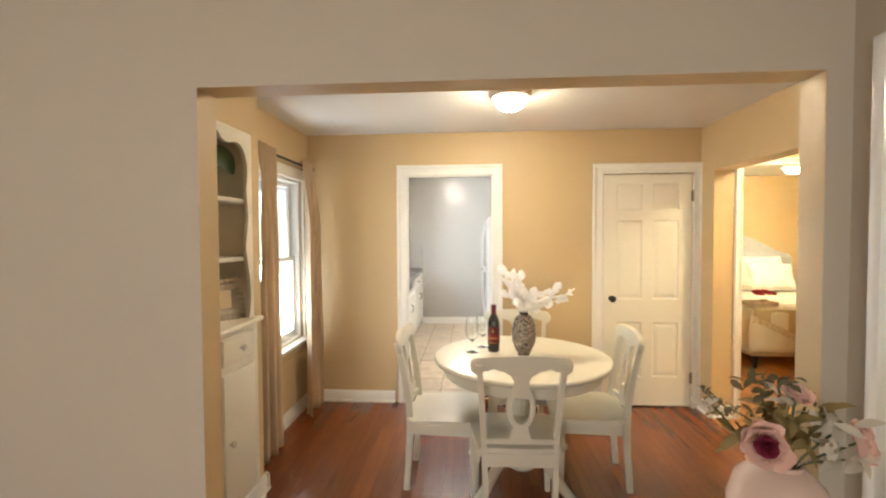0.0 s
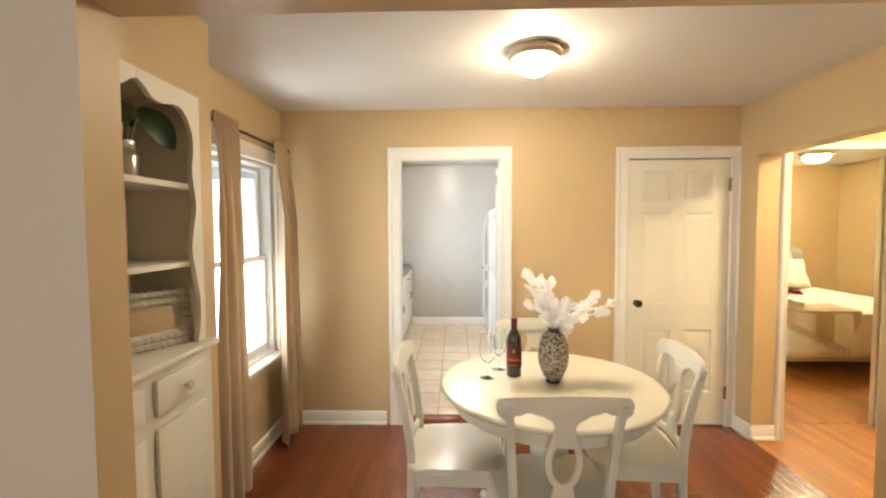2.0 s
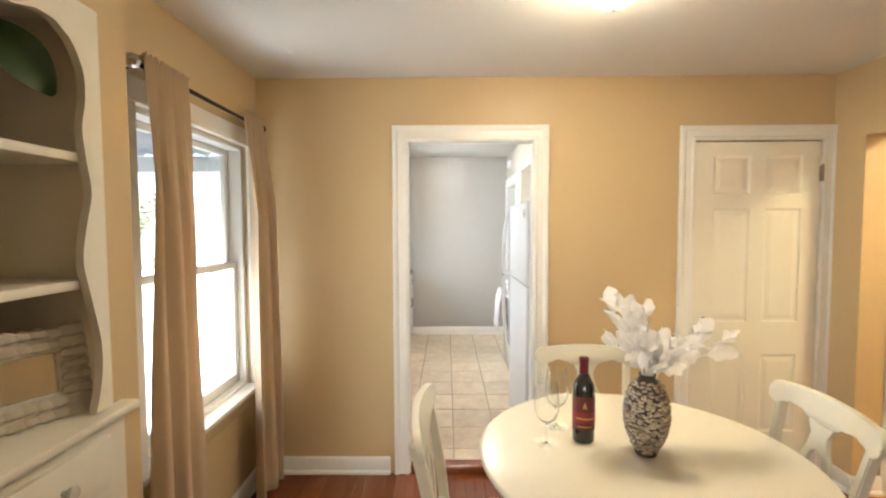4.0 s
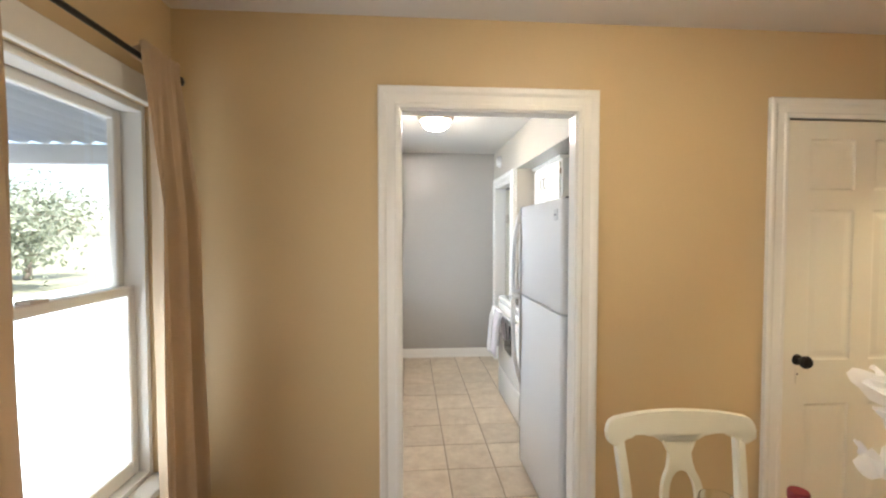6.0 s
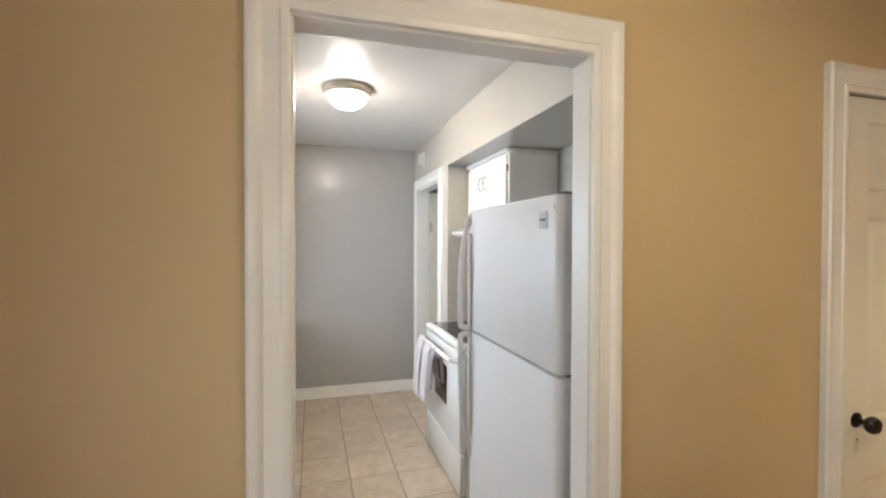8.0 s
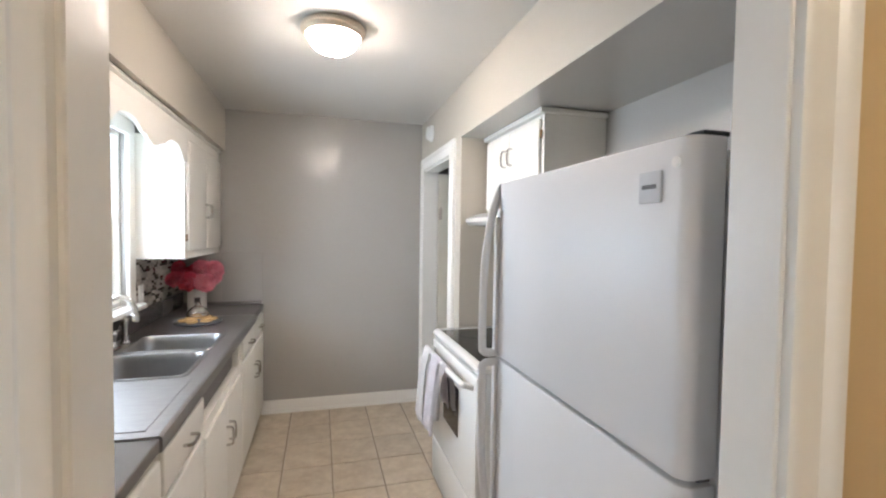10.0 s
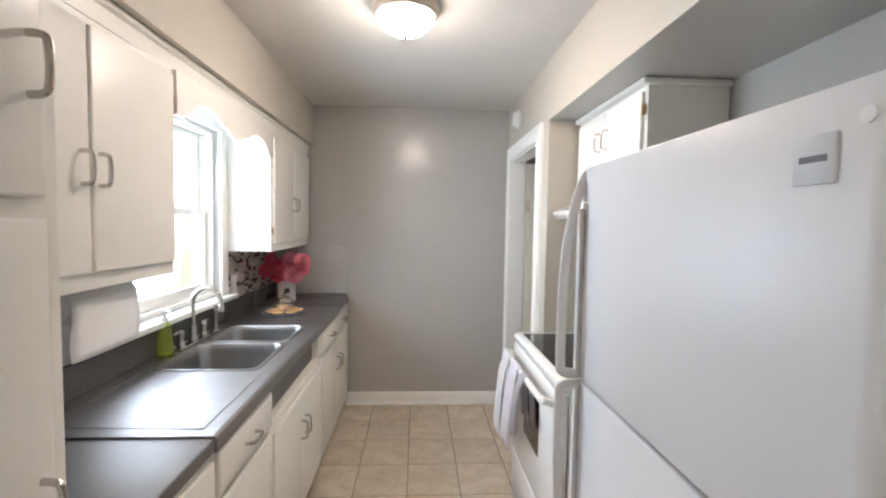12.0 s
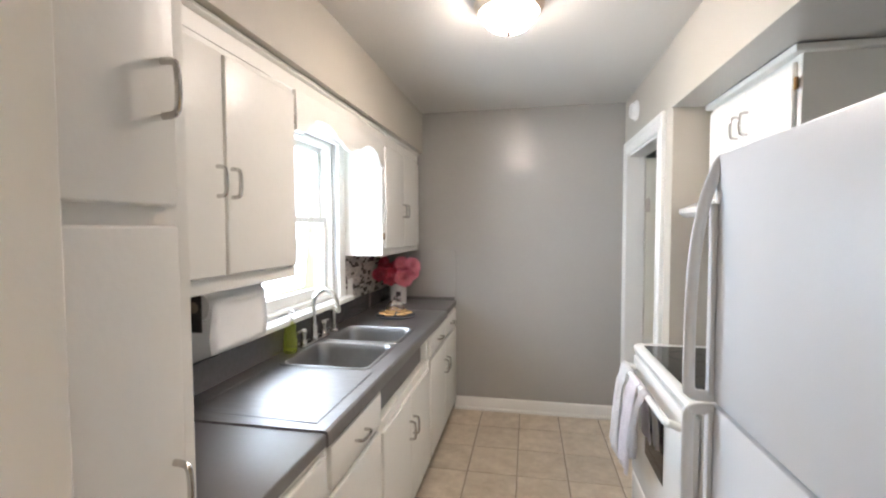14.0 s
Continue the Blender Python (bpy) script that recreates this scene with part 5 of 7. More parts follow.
def drape(x0, x1, y0, y1, z, drops, mat, parent, name, seed, wave=0.012, label=""):
    """A cover lying at height z with hanging edges: drops for -x, +x, -y (a length each)."""
    bm = bmesh.new()
    rnd = random.Random(seed)
    cols, rowsn = 40, 40
    us = [(-drops[0] + (x1 - x0 + drops[0] + drops[1]) * i / cols) for i in range(cols + 1)]
    vs = [(-drops[2] + (y1 - y0 + drops[2]) * j / rowsn) for j in range(rowsn + 1)]
    grid = []
    for v in vs:
        row = []
        for u in us:
            xx, yy, zz = x0 + min(max(u, 0), x1 - x0), y0 + max(v, 0), z
            hx = max(-u, u - (x1 - x0), 0)
            hy = max(-v, 0)
            hang = max(hx, hy)
            rip = wave * math.sin(17 * (u if hy > hx else v) + seed) * min(1, hang * 5)
            if u < 0:
                xx -= 0.02 + rip
            if u > x1 - x0:
                xx += 0.02 + rip
            if v < 0:
                yy -= 0.02 + rip
            zz = z - hang + 0.006 * math.sin(6 * u + seed) * math.sin(5 * v) * (1 if hang == 0 else 0.2)
            row.append(bm.verts.new((xx, yy, zz)))
        grid.append(row)
    for r0, r1 in zip(grid, grid[1:]):
        for k in range(cols):
            bm.faces.new((r0[k], r0[k + 1], r1[k + 1], r1[k]))
    ob = part(name, bm, mat, parent, label)
    md = ob.modifiers.new("thickness", "SOLIDIFY")
    md.thickness = 0.008
    return ob


def cushion(name, place, size, rot, mat, label):
    bm = bmesh.new()
    bmesh.ops.create_grid(bm, x_segments=14, y_segments=14, size=0.5)
    low = bmesh.new()
    bmesh.ops.create_grid(low, x_segments=14, y_segments=14, size=0.5)
    for b, s in ((bm, 1), (low, -1)):
        for v in b.verts:
            fx, fy = 1 - (2 * v.co.x) ** 4, 1 - (2 * v.co.y) ** 4
            puff = (max(fx, 0) * max(fy, 0)) ** 0.45
            corner = 1 - 0.06 * (1 - abs(2 * v.co.x)) - 0.06 * (1 - abs(2 * v.co.y))
            v.co = Vector((v.co.x * size[0] * corner, v.co.y * size[1] * corner, s * 0.5 * size[2] * puff + 0.006 * math.sin(20 * v.co.x + 13 * v.co.y)))
    merge(bm, low)
    bmesh.ops.remove_doubles(bm, verts=bm.verts, dist=0.013)
    ob = part(name, bm, mat)
    ob.matrix_world = pose(*place, *rot)
    return tagged(ob, label, "pillow", "pillows on the bed")


def bed():
    b = tagged(empty("bed", (3.855, 5.955, 0)), "made bed with a cream bedspread and silver headboard", "bed")
    for sx in (-0.8, 0.8):
        for sy in (-0.95, 0.95):
            part("leg", lathe([(0.0, 0), (0.02, 0), (0.028, 0.12), (0.028, 0.14), (0, 0.14)], 14, (sx, sy, 0)), BLACK, b)
    part("base", box(-0.87, 0.87, -1.0, 1.0, 0.14, 0.34, 0.02), BEDBASE, b)
    part("mattress", box(-0.87, 0.87, -1.0, 1.0, 0.34, 0.62, 0.06, seg=4), PILLOWWHITE, b)
    hb = [(-0.93, 0.12), (-0.93, 1.08)] + smooth_line([(-0.93, 1.08), (-0.87, 1.15), (-0.7, 1.20), (-0.5, 1.31), (-0.25, 1.42), (0.0, 1.46), (0.25, 1.42), (0.5, 1.31), (0.7, 1.20), (0.87, 1.15), (0.93, 1.08)], 4)[1:] + [(0.93, 0.12)]
    part("headboard", slab(hb, 0.08, "y", 1.02, 0.02), VELVET, b, "silver-grey upholstered curved headboard")
    cover = drape(-0.885, 0.885, -1.015, 0.95, 0.638, (0.45, 0.40, 0.44), SPREAD, b, "bedspread", 3, 0.018, "cream bedspread with hanging sides")


bed()


def bed_throw():
    th = tagged(empty("throw", (3.55, 5.23, 0.660)), "beige knitted fringed throw laid over the foot of the bed", "blanket")
    bm = bmesh.new()
    n = 26
    grid = []
    for j in range(n + 1):
        row = []
        for i in range(n + 1):
            u, v = i / n, j / n
            x = -0.57 + 0.77 * u + 0.03 * v
            y = -0.36 + 0.46 * v * (0.55 + 0.45 * u)
            hang = 0.0
            z = 0.004 + 0.006 * math.sin(9 * u + 4 * v)
            if v < 0.28:
                hang = (0.28 - v) / 0.28 * float(np.interp(u, (0, 0.85, 1), (0.07, 0.38, 0.12)))
                y = -0.31 - 0.012 * math.sin(14 * u)
                z = -hang
            row.append(bm.verts.new((x, y, z)))
        grid.append(row)
    for r0, r1 in zip(grid, grid[1:]):
        for k in range(n):
            bm.faces.new((r0[k], r0[k + 1], r1[k + 1], r1[k]))
    ob = part("cloth", bm, THROW, th)
    md = ob.modifiers.new("thickness", "SOLIDIFY")
    md.thickness = 0.01
    fr = bmesh.new()
    rnd = random.Random(5)
    for k in range(56):
        u = 0.86 * k / 55
        hang = float(np.interp(u, (0, 0.85, 1), (0.07, 0.38, 0.12)))
        x = -0.57 + 0.77 * u
        tube([(x, -0.325, -hang + 0.01), (x + rnd.gauss(0, 0.006), -0.335, -hang - 0.03), (x + rnd.gauss(0, 0.01), -0.332, -hang - 0.065)], 0.003, 5, fr)
    f = part("fringe", fr, THROW, th, "knotted yarn fringe")
    f["kind"] = "stuff"


bed_throw()
cushion("pillow", (3.45, 6.83, 0.90), (0.60, 0.52, 0.20), (62, 24, 0), PILLOWWHITE, "white cotton pillow leaning on the headboard")
cushion("pillow", (4.25, 6.83, 0.90), (0.66, 0.48, 0.20), (62, 0, 0), PILLOWWHITE, "white cotton pillow leaning on the headboard")
cushion("pillow", (3.70, 6.60, 0.85), (0.5, 0.42, 0.17), (58, 0, 4), PILLOWGREY, "grey patterned cushion leaning on the pillows")
cushion("pillow", (4.22, 6.60, 0.84), (0.60, 0.42, 0.18), (60, 0, -10), PILLOWWHITE, "white ruffled pillow leaning on the pillows")


def bed_tray(place):
    t = tagged(empty("tray", place, 12), "light wooden serving tray on the bed", "tray")
    part("base", box(-0.15, 0.15, -0.11, 0.11, 0.0, 0.012, 0.003), TRAY, t)
    for b in ((-0.15, 0.15, -0.11, -0.098), (-0.15, 0.15, 0.098, 0.11), (-0.15, -0.138, -0.098, 0.098), (0.138, 0.15, -0.098, 0.098)):
        part("rim", box(*b, 0.0125, 0.045, 0.003), TRAY, t)
    fl = tagged(empty("red_flowers", (place[0] + 0.075, place[1] + 0.02, place[2] + 0.013)), "small bunch of red roses in a low cup on the tray", "flowers")
    part("cup", lathe([(0.0, 0.0), (0.03, 0.0), (0.038, 0.05), (0.036, 0.05), (0.028, 0.006), (0.0, 0.006)], 20), TRAY, fl)
    rnd = random.Random(2)
    for k in range(7):
        a = k * 0.9
        b = bmesh.new()
        bloom(b, (0.075 * math.cos(a) * (k > 0), 0.06 * math.sin(a) * (k > 0), 0.095 + 0.03 * rnd.random()), 0.05, rnd, 20)
        part("blossom", b, RED, fl)


bed_tray((3.135, 5.10, 0.672))


# ---- kitchen: cabinets ----
def d_pull(parent, x, y, z, length, vertical=True, out=(1, 0, 0), material=None):
    """An arched metal pull; out: the way it stands off its door."""
    o = Vector(out)
    along = Vector((0, 0, 1)) if vertical else (Vector((0, 1, 0)) if abs(o.x) > 0.5 else Vector((1, 0, 0)))
    c = Vector((x, y, z))
    h = length / 2
    pts = [c - along * h, c - along * h * 0.98 + o * 0.016, c - along * h * 0.8 + o * 0.027, c + o * 0.030, c + along * h * 0.8 + o * 0.027, c + along * h * 0.98 + o * 0.016, c + along * h]
    return part("handle", tube(smooth_line([tuple(p) for p in pts], 4), 0.0048, 10, radii=None, squash=1.25), material or CHROME, parent, "chrome arched pull")


def lip_door(name, x, y0, y1, z0, z1, parent, mat=None, out=1):
    """A lipped door or drawer front, 18 mm proud of the face at x."""
    a, b = (x, x + 0.018) if out > 0 else (x - 0.018, x)
    return part(name, box(a, b, y0, y1, z0, z1, 0.006, seg=3), mat or CABINET, parent)


def hinges_on(parent, x, y, zs):
    for z in zs:
        bm = bmesh.new()
        tube([(x, y, z - 0.02), (x, y, z + 0.02)], 0.0045, 8, bm)
        box(x - 0.002, x + 0.002, y - 0.012, y + 0.012, z - 0.018, z + 0.018, bm=bm)
        part("hinge", bm, BRASS, parent, "small brass hinge")


BRASS = shader("aged_brass", (0.30, 0.17, 0.06), 0.4, metal=0.9, second=(0.18, 0.10, 0.04), scale=30)

# tall pantry
pan = tagged(empty("pantry_cupboard", (0, 0, 0)), "tall white painted pantry cupboard with two doors", "cupboard")
bm = bmesh.new()
box(KX + 0.001, -0.815, Y3 + 0.002, 4.345, 0.0, H_KITCHEN - 0.002, 0.003, bm, 1)
part("body", bm, CABINET, pan)
for z0, z1, hz in ((1.515, 2.25, 1.70), (0.12, 1.485, 1.055)):
    d = lip_door("door", -0.8148, 3.985, 4.302, z0, z1, pan)
    d_pull(d, -0.797, 4.275, hz, 0.085)

# upper cupboards
def upper_cupboard(y0, y1, z0, z1, split, doors, label, hz):
    u = tagged(empty("wall_cupboard", (0, 0, 0)), label, "cupboard", "white kitchen wall cupboards")
    part("body", box(KX + 0.001, -1.098, y0, y1, z0, z1, 0.002, seg=1), CABINET, u)
    for k, (a, b) in enumerate(doors):
        d = lip_door("door", -1.0978, a, b, z0 + 0.045, z1 - 0.025, u)
        d_pull(d, -1.08, (b - 0.032) if k == 0 else (a + 0.020), hz, 0.082)
        hinges_on(d, -1.092, (a - 0.006) if k == 0 else (b + 0.006), (z0 + 0.12, z1 - 0.11))
    return u


upper_cupboard(4.347, 5.205, 1.30, 2.0, 4.80, ((4.365, 4.793), (4.803, 5.188)), "white wall cupboard with two flat doors above the drainboard", 1.612)
upper_cupboard(6.235, 7.105, 1.312, 2.0, 6.66, ((6.252, 6.655), (6.665, 7.075)), "white wall cupboard with two flat doors above the counter corner", 1.60)
outline = [(5.206, 2.0), (5.206, 1.85)] + smooth_line([(5.206, 1.85), (5.26, 1.85), (5.30, 1.875), (5.33, 1.905), (5.40, 1.925), (5.49, 1.925), (5.56, 1.90), (5.59, 1.885), (5.63, 1.885), (5.66, 1.868), (5.72, 1.855), (5.78, 1.868),
                                                       (5.81, 1.885), (5.85, 1.885), (5.88, 1.90), (5.95, 1.925), (6.04, 1.925), (6.11, 1.905), (6.14, 1.875), (6.18, 1.85), (6.234, 1.85)], 4)[1:] + [(6.234, 2.0)]
tagged(part("valance", slab(outline, 0.018, "x", -1.099, 0.003), CABINET), "white scalloped wooden valance above the kitchen window", "valance")
crown = bmesh.new()
prof = [(0, 0), (0.0005, 0.0), (0.0005, 0.050), (0.008, 0.054), (0.014, 0.060), (0.014, 0.070), (0.010, 0.074), (0, 0.074)]
r0 = [crown.verts.new((-1.098 + u, 4.347, 2.0005 + v)) for u, v in prof]
r1 = [crown.verts.new((-1.098 + u, KY - 0.002, 2.0005 + v)) for u, v in prof]
for k in range(len(prof)):
    crown.faces.new((r0[k], r0[(k + 1) % len(prof)], r1[(k + 1) % len(prof)], r1[k]))
crown.faces.new(r0)
crown.faces.new(r1[::-1])
tagged(part("trim_crown", crown, CABINET), "stepped white crown moulding along the cupboards", "moulding", kind="structure")
tagged(part("cupboard_deck", box(KX + 0.001, -1.099, 5.206, 6.234, 2.055, 2.0745), CABINET, smooth=False), "white board closing the space above the window", "board", kind="structure")


def base_cabinet(y0, y1, drawers, doors, label, recess=None):
    """drawers: (y0, y1, z0, z1, pull); doors: (y0, y1, z0, z1, pull y)."""
    c = tagged(empty("base_cabinet", (0, 0, 0)), label, "cabinet", "white kitchen base cabinets")
    bm = bmesh.new()
    if recess:
        box(KX + 0.001, -0.80, y0, y1, 0.09, recess[2], 0.002, bm, 1)
        box(KX + 0.001, -0.80, y0, recess[0], recess[2], 0.868, bm=bm)
        box(KX + 0.001, -0.80, recess[1], y1, recess[2], 0.868, bm=bm)
        box(-0.858, -0.84, recess[0], recess[1], recess[2], 0.868, bm=bm)
    else:
        box(KX + 0.001, -0.80, y0, y1, 0.09, 0.868, 0.002, bm, 1)
    part("body", bm, CABINET, c)
    # dark brown puts the shade of the toe recess into the board
    part("toe_kick", box(KX + 0.02, -0.865, y0, y1, 0.0, 0.0895), SHADOWBOARD, c, "recessed toe board coloured dark for its shade", smooth=False)
    for a, b, z0, z1 in drawers:
        d = lip_door("drawer_front", -0.7998, a, b, z0, z1, c)
        d_pull(d, -0.782, (a + b) / 2, (z0 + z1) / 2, 0.085, False)
    for a, b, z0, z1, py in doors:
        d = lip_door("door", -0.7998, a, b, z0, z1, c)
        d_pull(d, -0.782, py, z1 - 0.16, 0.085)
    return c


base_cabinet(4.347, 4.806, ((4.37, 4.795, 0.735, 0.845),), ((4.37, 4.795, 0.125, 0.705, 4.40),), "white base cabinet with one drawer beside the pantry")
base_cabinet(4.808, 5.278, ((4.825, 5.262, 0.722, 0.852),), ((4.825, 5.262, 0.125, 0.70, 4.86),), "white base cabinet with a drawer below the drainboard")
sink_base = base_cabinet(5.280, 6.128, (), ((5.296, 5.70, 0.125, 0.675, 5.672), (5.708, 6.112, 0.125, 0.675, 5.736)), "white sink cabinet with two doors and an open slot above", (5.30, 6.11, 0.715))
# grey sheet across the slot, its colour standing in for the shade inside
part("slot_shade", box(-0.8395, -0.836, 5.302, 6.108, 0.716, 0.867), LAMINATE, sink_base, "grey sheet that stands for the shade in the open slot", smooth=False)
base_cabinet(6.130, 7.105, ((6.15, 6.60, 0.735, 0.852), (6.615, 7.06, 0.735, 0.852)), ((6.15, 6.60, 0.125, 0.71, 6.57), (6.615, 7.06, 0.125, 0.71, 6.645)), "white base cabinet with two drawers at the end wall")


# ---- counters and sink ----
def counter(name, y0, y1, top, mat, label, front=-0.785):
    c = tagged(empty(name, (0, 0, 0)), label, "countertop")
    bm = bmesh.new()
    box(KX + 0.002, front, y0, y1, top - 0.04, top, 0.006, bm, 3)
    part("slab", bm, mat, c)
    part("backsplash", box(KX + 0.002, KX + 0.02, y0, y1, top + 0.0005, top + 0.10, 0.004), SPLASH, c)
    return c


counter("countertop", 4.347, 4.7995, 0.905, LAMINATE, "dark grey laminate countertop beside the pantry")
c2 = counter("countertop", 6.662, 7.106, 0.912, LAMINATE, "dark grey laminate countertop in the end corner")
part("end_splash", box(KX + 0.022, -0.80, KY - 0.02, KY - 0.002, 0.9125, 0.935, 0.003), LAMINATE, c2)

su = tagged(empty("sink_unit", (0, 0, 0)), "stainless steel double-bowl sink with drainboard", "sink")
BX0, BX1 = -1.252, -0.868
BOWLS = ((5.335, 5.705), (5.757, 6.085))
bm = bmesh.new()
box(KX + 0.002, BX0, 4.80, 6.66, 0.868, 0.91, bm=bm)
for a, b in ((4.80, BOWLS[0][0]), (BOWLS[0][1], BOWLS[1][0]), (BOWLS[1][1], 6.66)):
    box(BX0, BX1, a, b, 0.868, 0.91, bm=bm)
box(BX1, -0.79, 4.80, 6.66, 0.868, 0.91, bm=bm)
bmesh.ops.remove_doubles(bm, verts=bm.verts, dist=0.0002)
part("worktop", bm, STEEL, su, smooth=False)
nose = bmesh.new()
pr = [(0, 0), (0.004, -0.002), (0.009, -0.006), (0.011, -0.013), (0.011, -0.046), (0.006, -0.05), (0, -0.046)]
r0 = [nose.verts.new((-0.79 + u, 4.80, 0.9115 + v)) for u, v in pr]
r1 = [nose.verts.new((-0.79 + u, 6.66, 0.9115 + v)) for u, v in pr]
for k in range(len(pr)):
    nose.faces.new((r0[k], r0[(k + 1) % len(pr)], r1[(k + 1) % len(pr)], r1[k]))
nose.faces.new(r0)
nose.faces.new(r1[::-1])
part("front_edge", nose, STEEL, su)
part("backsplash", box(KX + 0.002, KX + 0.018, 4.80, 6.66, 0.9105, 1.02, 0.004), SPLASH, su, "dark glossy backsplash strip")


def rounded_loop(x0, x1, y0, y1, r, n=6):
    out = []
    for cx, cy, a in ((x1 - r, y1 - r, 0), (x0 + r, y1 - r, 90), (x0 + r, y0 + r, 180), (x1 - r, y0 + r, 270)):
        out += arc(cx, cy, r, a, a + 90, n)
    return out


for y0, y1 in BOWLS:
    bm = bmesh.new()
    rings = []
    for grow, r, z in ((0.010, 0.030, 0.9105), (0.008, 0.032, 0.9145), (0.003, 0.036, 0.916), (-0.004, 0.042, 0.9145), (-0.008, 0.046, 0.908), (-0.012, 0.05, 0.88), (-0.016, 0.05, 0.78), (-0.024, 0.05, 0.752), (-0.05, 0.045, 0.740), (-0.12, 0.02, 0.737)):
        rings.append([bm.verts.new((u, v, z)) for u, v in rounded_loop(BX0 - grow, BX1 + grow, y0 - grow, y1 + grow, r)])
    n = len(rings[0])
    for a, b in zip(rings, rings[1:]):
        for k in range(n):
            bm.faces.new((a[k], a[(k + 1) % n], b[(k + 1) % n], b[k]))
    bm.faces.new(rings[-1][::-1])
    bw = part("bowl", bm, BOWLSTEEL, su)
    part("drain", lathe([(0.0, 0.0), (0.03, 0.0), (0.042, 0.002), (0.044, 0.005), (0.034, 0.004), (0.0, 0.002)], 24, ((BX0 + BX1) / 2, (y0 + y1) / 2, 0.738)), CHROME, bw)
beads = bmesh.new()
tube([(-1.275, 5.30, 0.9105), (-1.275, 4.86, 0.9105), (-0.835, 4.84, 0.9105), (-0.835, 5.30, 0.9105)], 0.0018, 8, beads)
part("drip_bead", beads, STEEL, su)

# faucet
fa = tagged(empty("faucet", (-1.292, 5.72, 0.911)), "chrome gooseneck kitchen faucet with two lever handles", "faucet")
part("base", box(-0.022, 0.022, -0.14, 0.14, 0.0, 0.012, 0.005, seg=3), CHROME, fa)
part("spout", tube(smooth_line([(0, 0, 0.012), (0, 0, 0.10), (0, 0, 0.19), (0.015, 0, 0.235), (0.055, 0.0, 0.262), (0.10, 0.0, 0.25), (0.125, 0, 0.21), (0.13, 0, 0.165)], 5), 0.0115, 14), CHROME, fa)
part("collar", lathe([(0.02, 0.012), (0.02, 0.03), (0.015, 0.04), (0.017, 0.075), (0.013, 0.09)], 20), CHROME, fa)
part("nozzle", lathe([(0.0, 0.15), (0.014, 0.15), (0.0145, 0.18), (0.012, 0.185)], 16, (0.13, 0, 0)), CHROME, fa)
for y in (-0.105, 0.105):
    h = part("handle_post", lathe([(0.018, 0.012), (0.018, 0.025), (0.012, 0.035), (0.014, 0.06), (0.017, 0.075), (0.012, 0.085), (0.0, 0.088)], 18, (0, y, 0)), CHROME, fa)
    part("lever", tube([(0, y, 0.075), (0.0, y - 0.03 * (1 if y < 0 else -1), 0.082), (0.0, y + (-0.055 if y < 0 else 0.055), 0.078)], 0.006, 10), CHROME, h)
sp = tagged(empty("side_spray", (-1.29, 5.945, 0.911)), "chrome side spray beside the faucet", "sprayer")
part("holder", lathe([(0.022, 0.0), (0.022, 0.008), (0.014, 0.014), (0.0135, 0.04), (0.0, 0.04)], 18), CHROME, sp)
part("head", lathe([(0.011, 0.035), (0.012, 0.07), (0.014, 0.10), (0.018, 0.125), (0.013, 0.14), (0.0, 0.142)], 18), CHROME, sp)
part("trigger", tube([(0.0, 0, 0.13), (0.02, -0.01, 0.138), (0.04, -0.012, 0.146)], 0.007, 10), CHROME, sp)

# dish soap
SOAP = glass("green_soap", (0.76, 0.88, 0.20), 0.05, 1.3, 0.85)
sb = tagged(empty("soap_bottle", (-1.30, 5.505, 0.911)), "clear pump bottle of bright green dish soap", "bottle")
o = part("bottle", lathe([(0.0, 0.0), (0.026, 0.0), (0.031, 0.005), (0.030, 0.06), (0.025, 0.10), (0.026, 0.125), (0.018, 0.142), (0.012, 0.148), (0.0, 0.148)], 28), SOAP, sb, "green translucent soap bottle")
part("pump", lathe([(0.013, 0.148), (0.014, 0.165), (0.006, 0.168), (0.005, 0.19), (0.012, 0.193), (0.012, 0.203), (0.0, 0.205)], 18), PLASTIC, sb, "pale pump top")
part("nozzle", tube([(0, 0, 0.198), (0.02, -0.012, 0.199), (0.038, -0.022, 0.193)], 0.0045, 8), PLASTIC, sb)

# paper towels under the wall cupboard
PAPER = shader("paper_towel", (0.80, 0.79, 0.77), 0.9, second=(0.75, 0.74, 0.72), scale=20, bump=0.2, bump_scale=150)
pt = tagged(empty("paper_towel_roll", (-1.19, 4.94, 1.25)), "white paper towel roll hanging under the cupboard", "paper towel")
roll = lathe([(0.018, -0.14), (0.043, -0.14), (0.044, -0.138), (0.044, 0.138), (0.043, 0.14), (0.018, 0.14), (0.018, -0.14)], 32, closed=True)
bmesh.ops.rotate(roll, matrix=Matrix.Rotation(radians(90), 3, "X"), verts=roll.verts)
part("roll", roll, PAPER, pt)
sheet = bmesh.new()
rows = []
for j in range(9):
    z = 0.02 - 0.165 * j / 8
    rows.append([sheet.verts.new((0.046 + 0.004 * math.sin(j * 0.8 + k * 0.5), -0.14 + 0.28 * k / 8, z)) for k in range(9)])
for a, b in zip(rows, rows[1:]):
    for k in range(8):
        sheet.faces.new((a[k], a[k + 1], b[k + 1], b[k]))
so = part("hanging_sheet", sheet, PAPER, pt)
so.modifiers.new("thickness", "SOLIDIFY").thickness = 0.0015
core = tube([(0, -0.155, 0), (0, 0.155, 0)], 0.017, 16)
part("core", core, SHADOWBOARD, pt, "cardboard core")
for y in (-0.150, 0.150):
    part("bracket", box(-0.012, 0.024, y - 0.004, y + 0.004, -0.075 if y < 0 else -0.02, 0.049, 0.003, seg=1), BLACK if y < 0 else PLASTIC, pt)

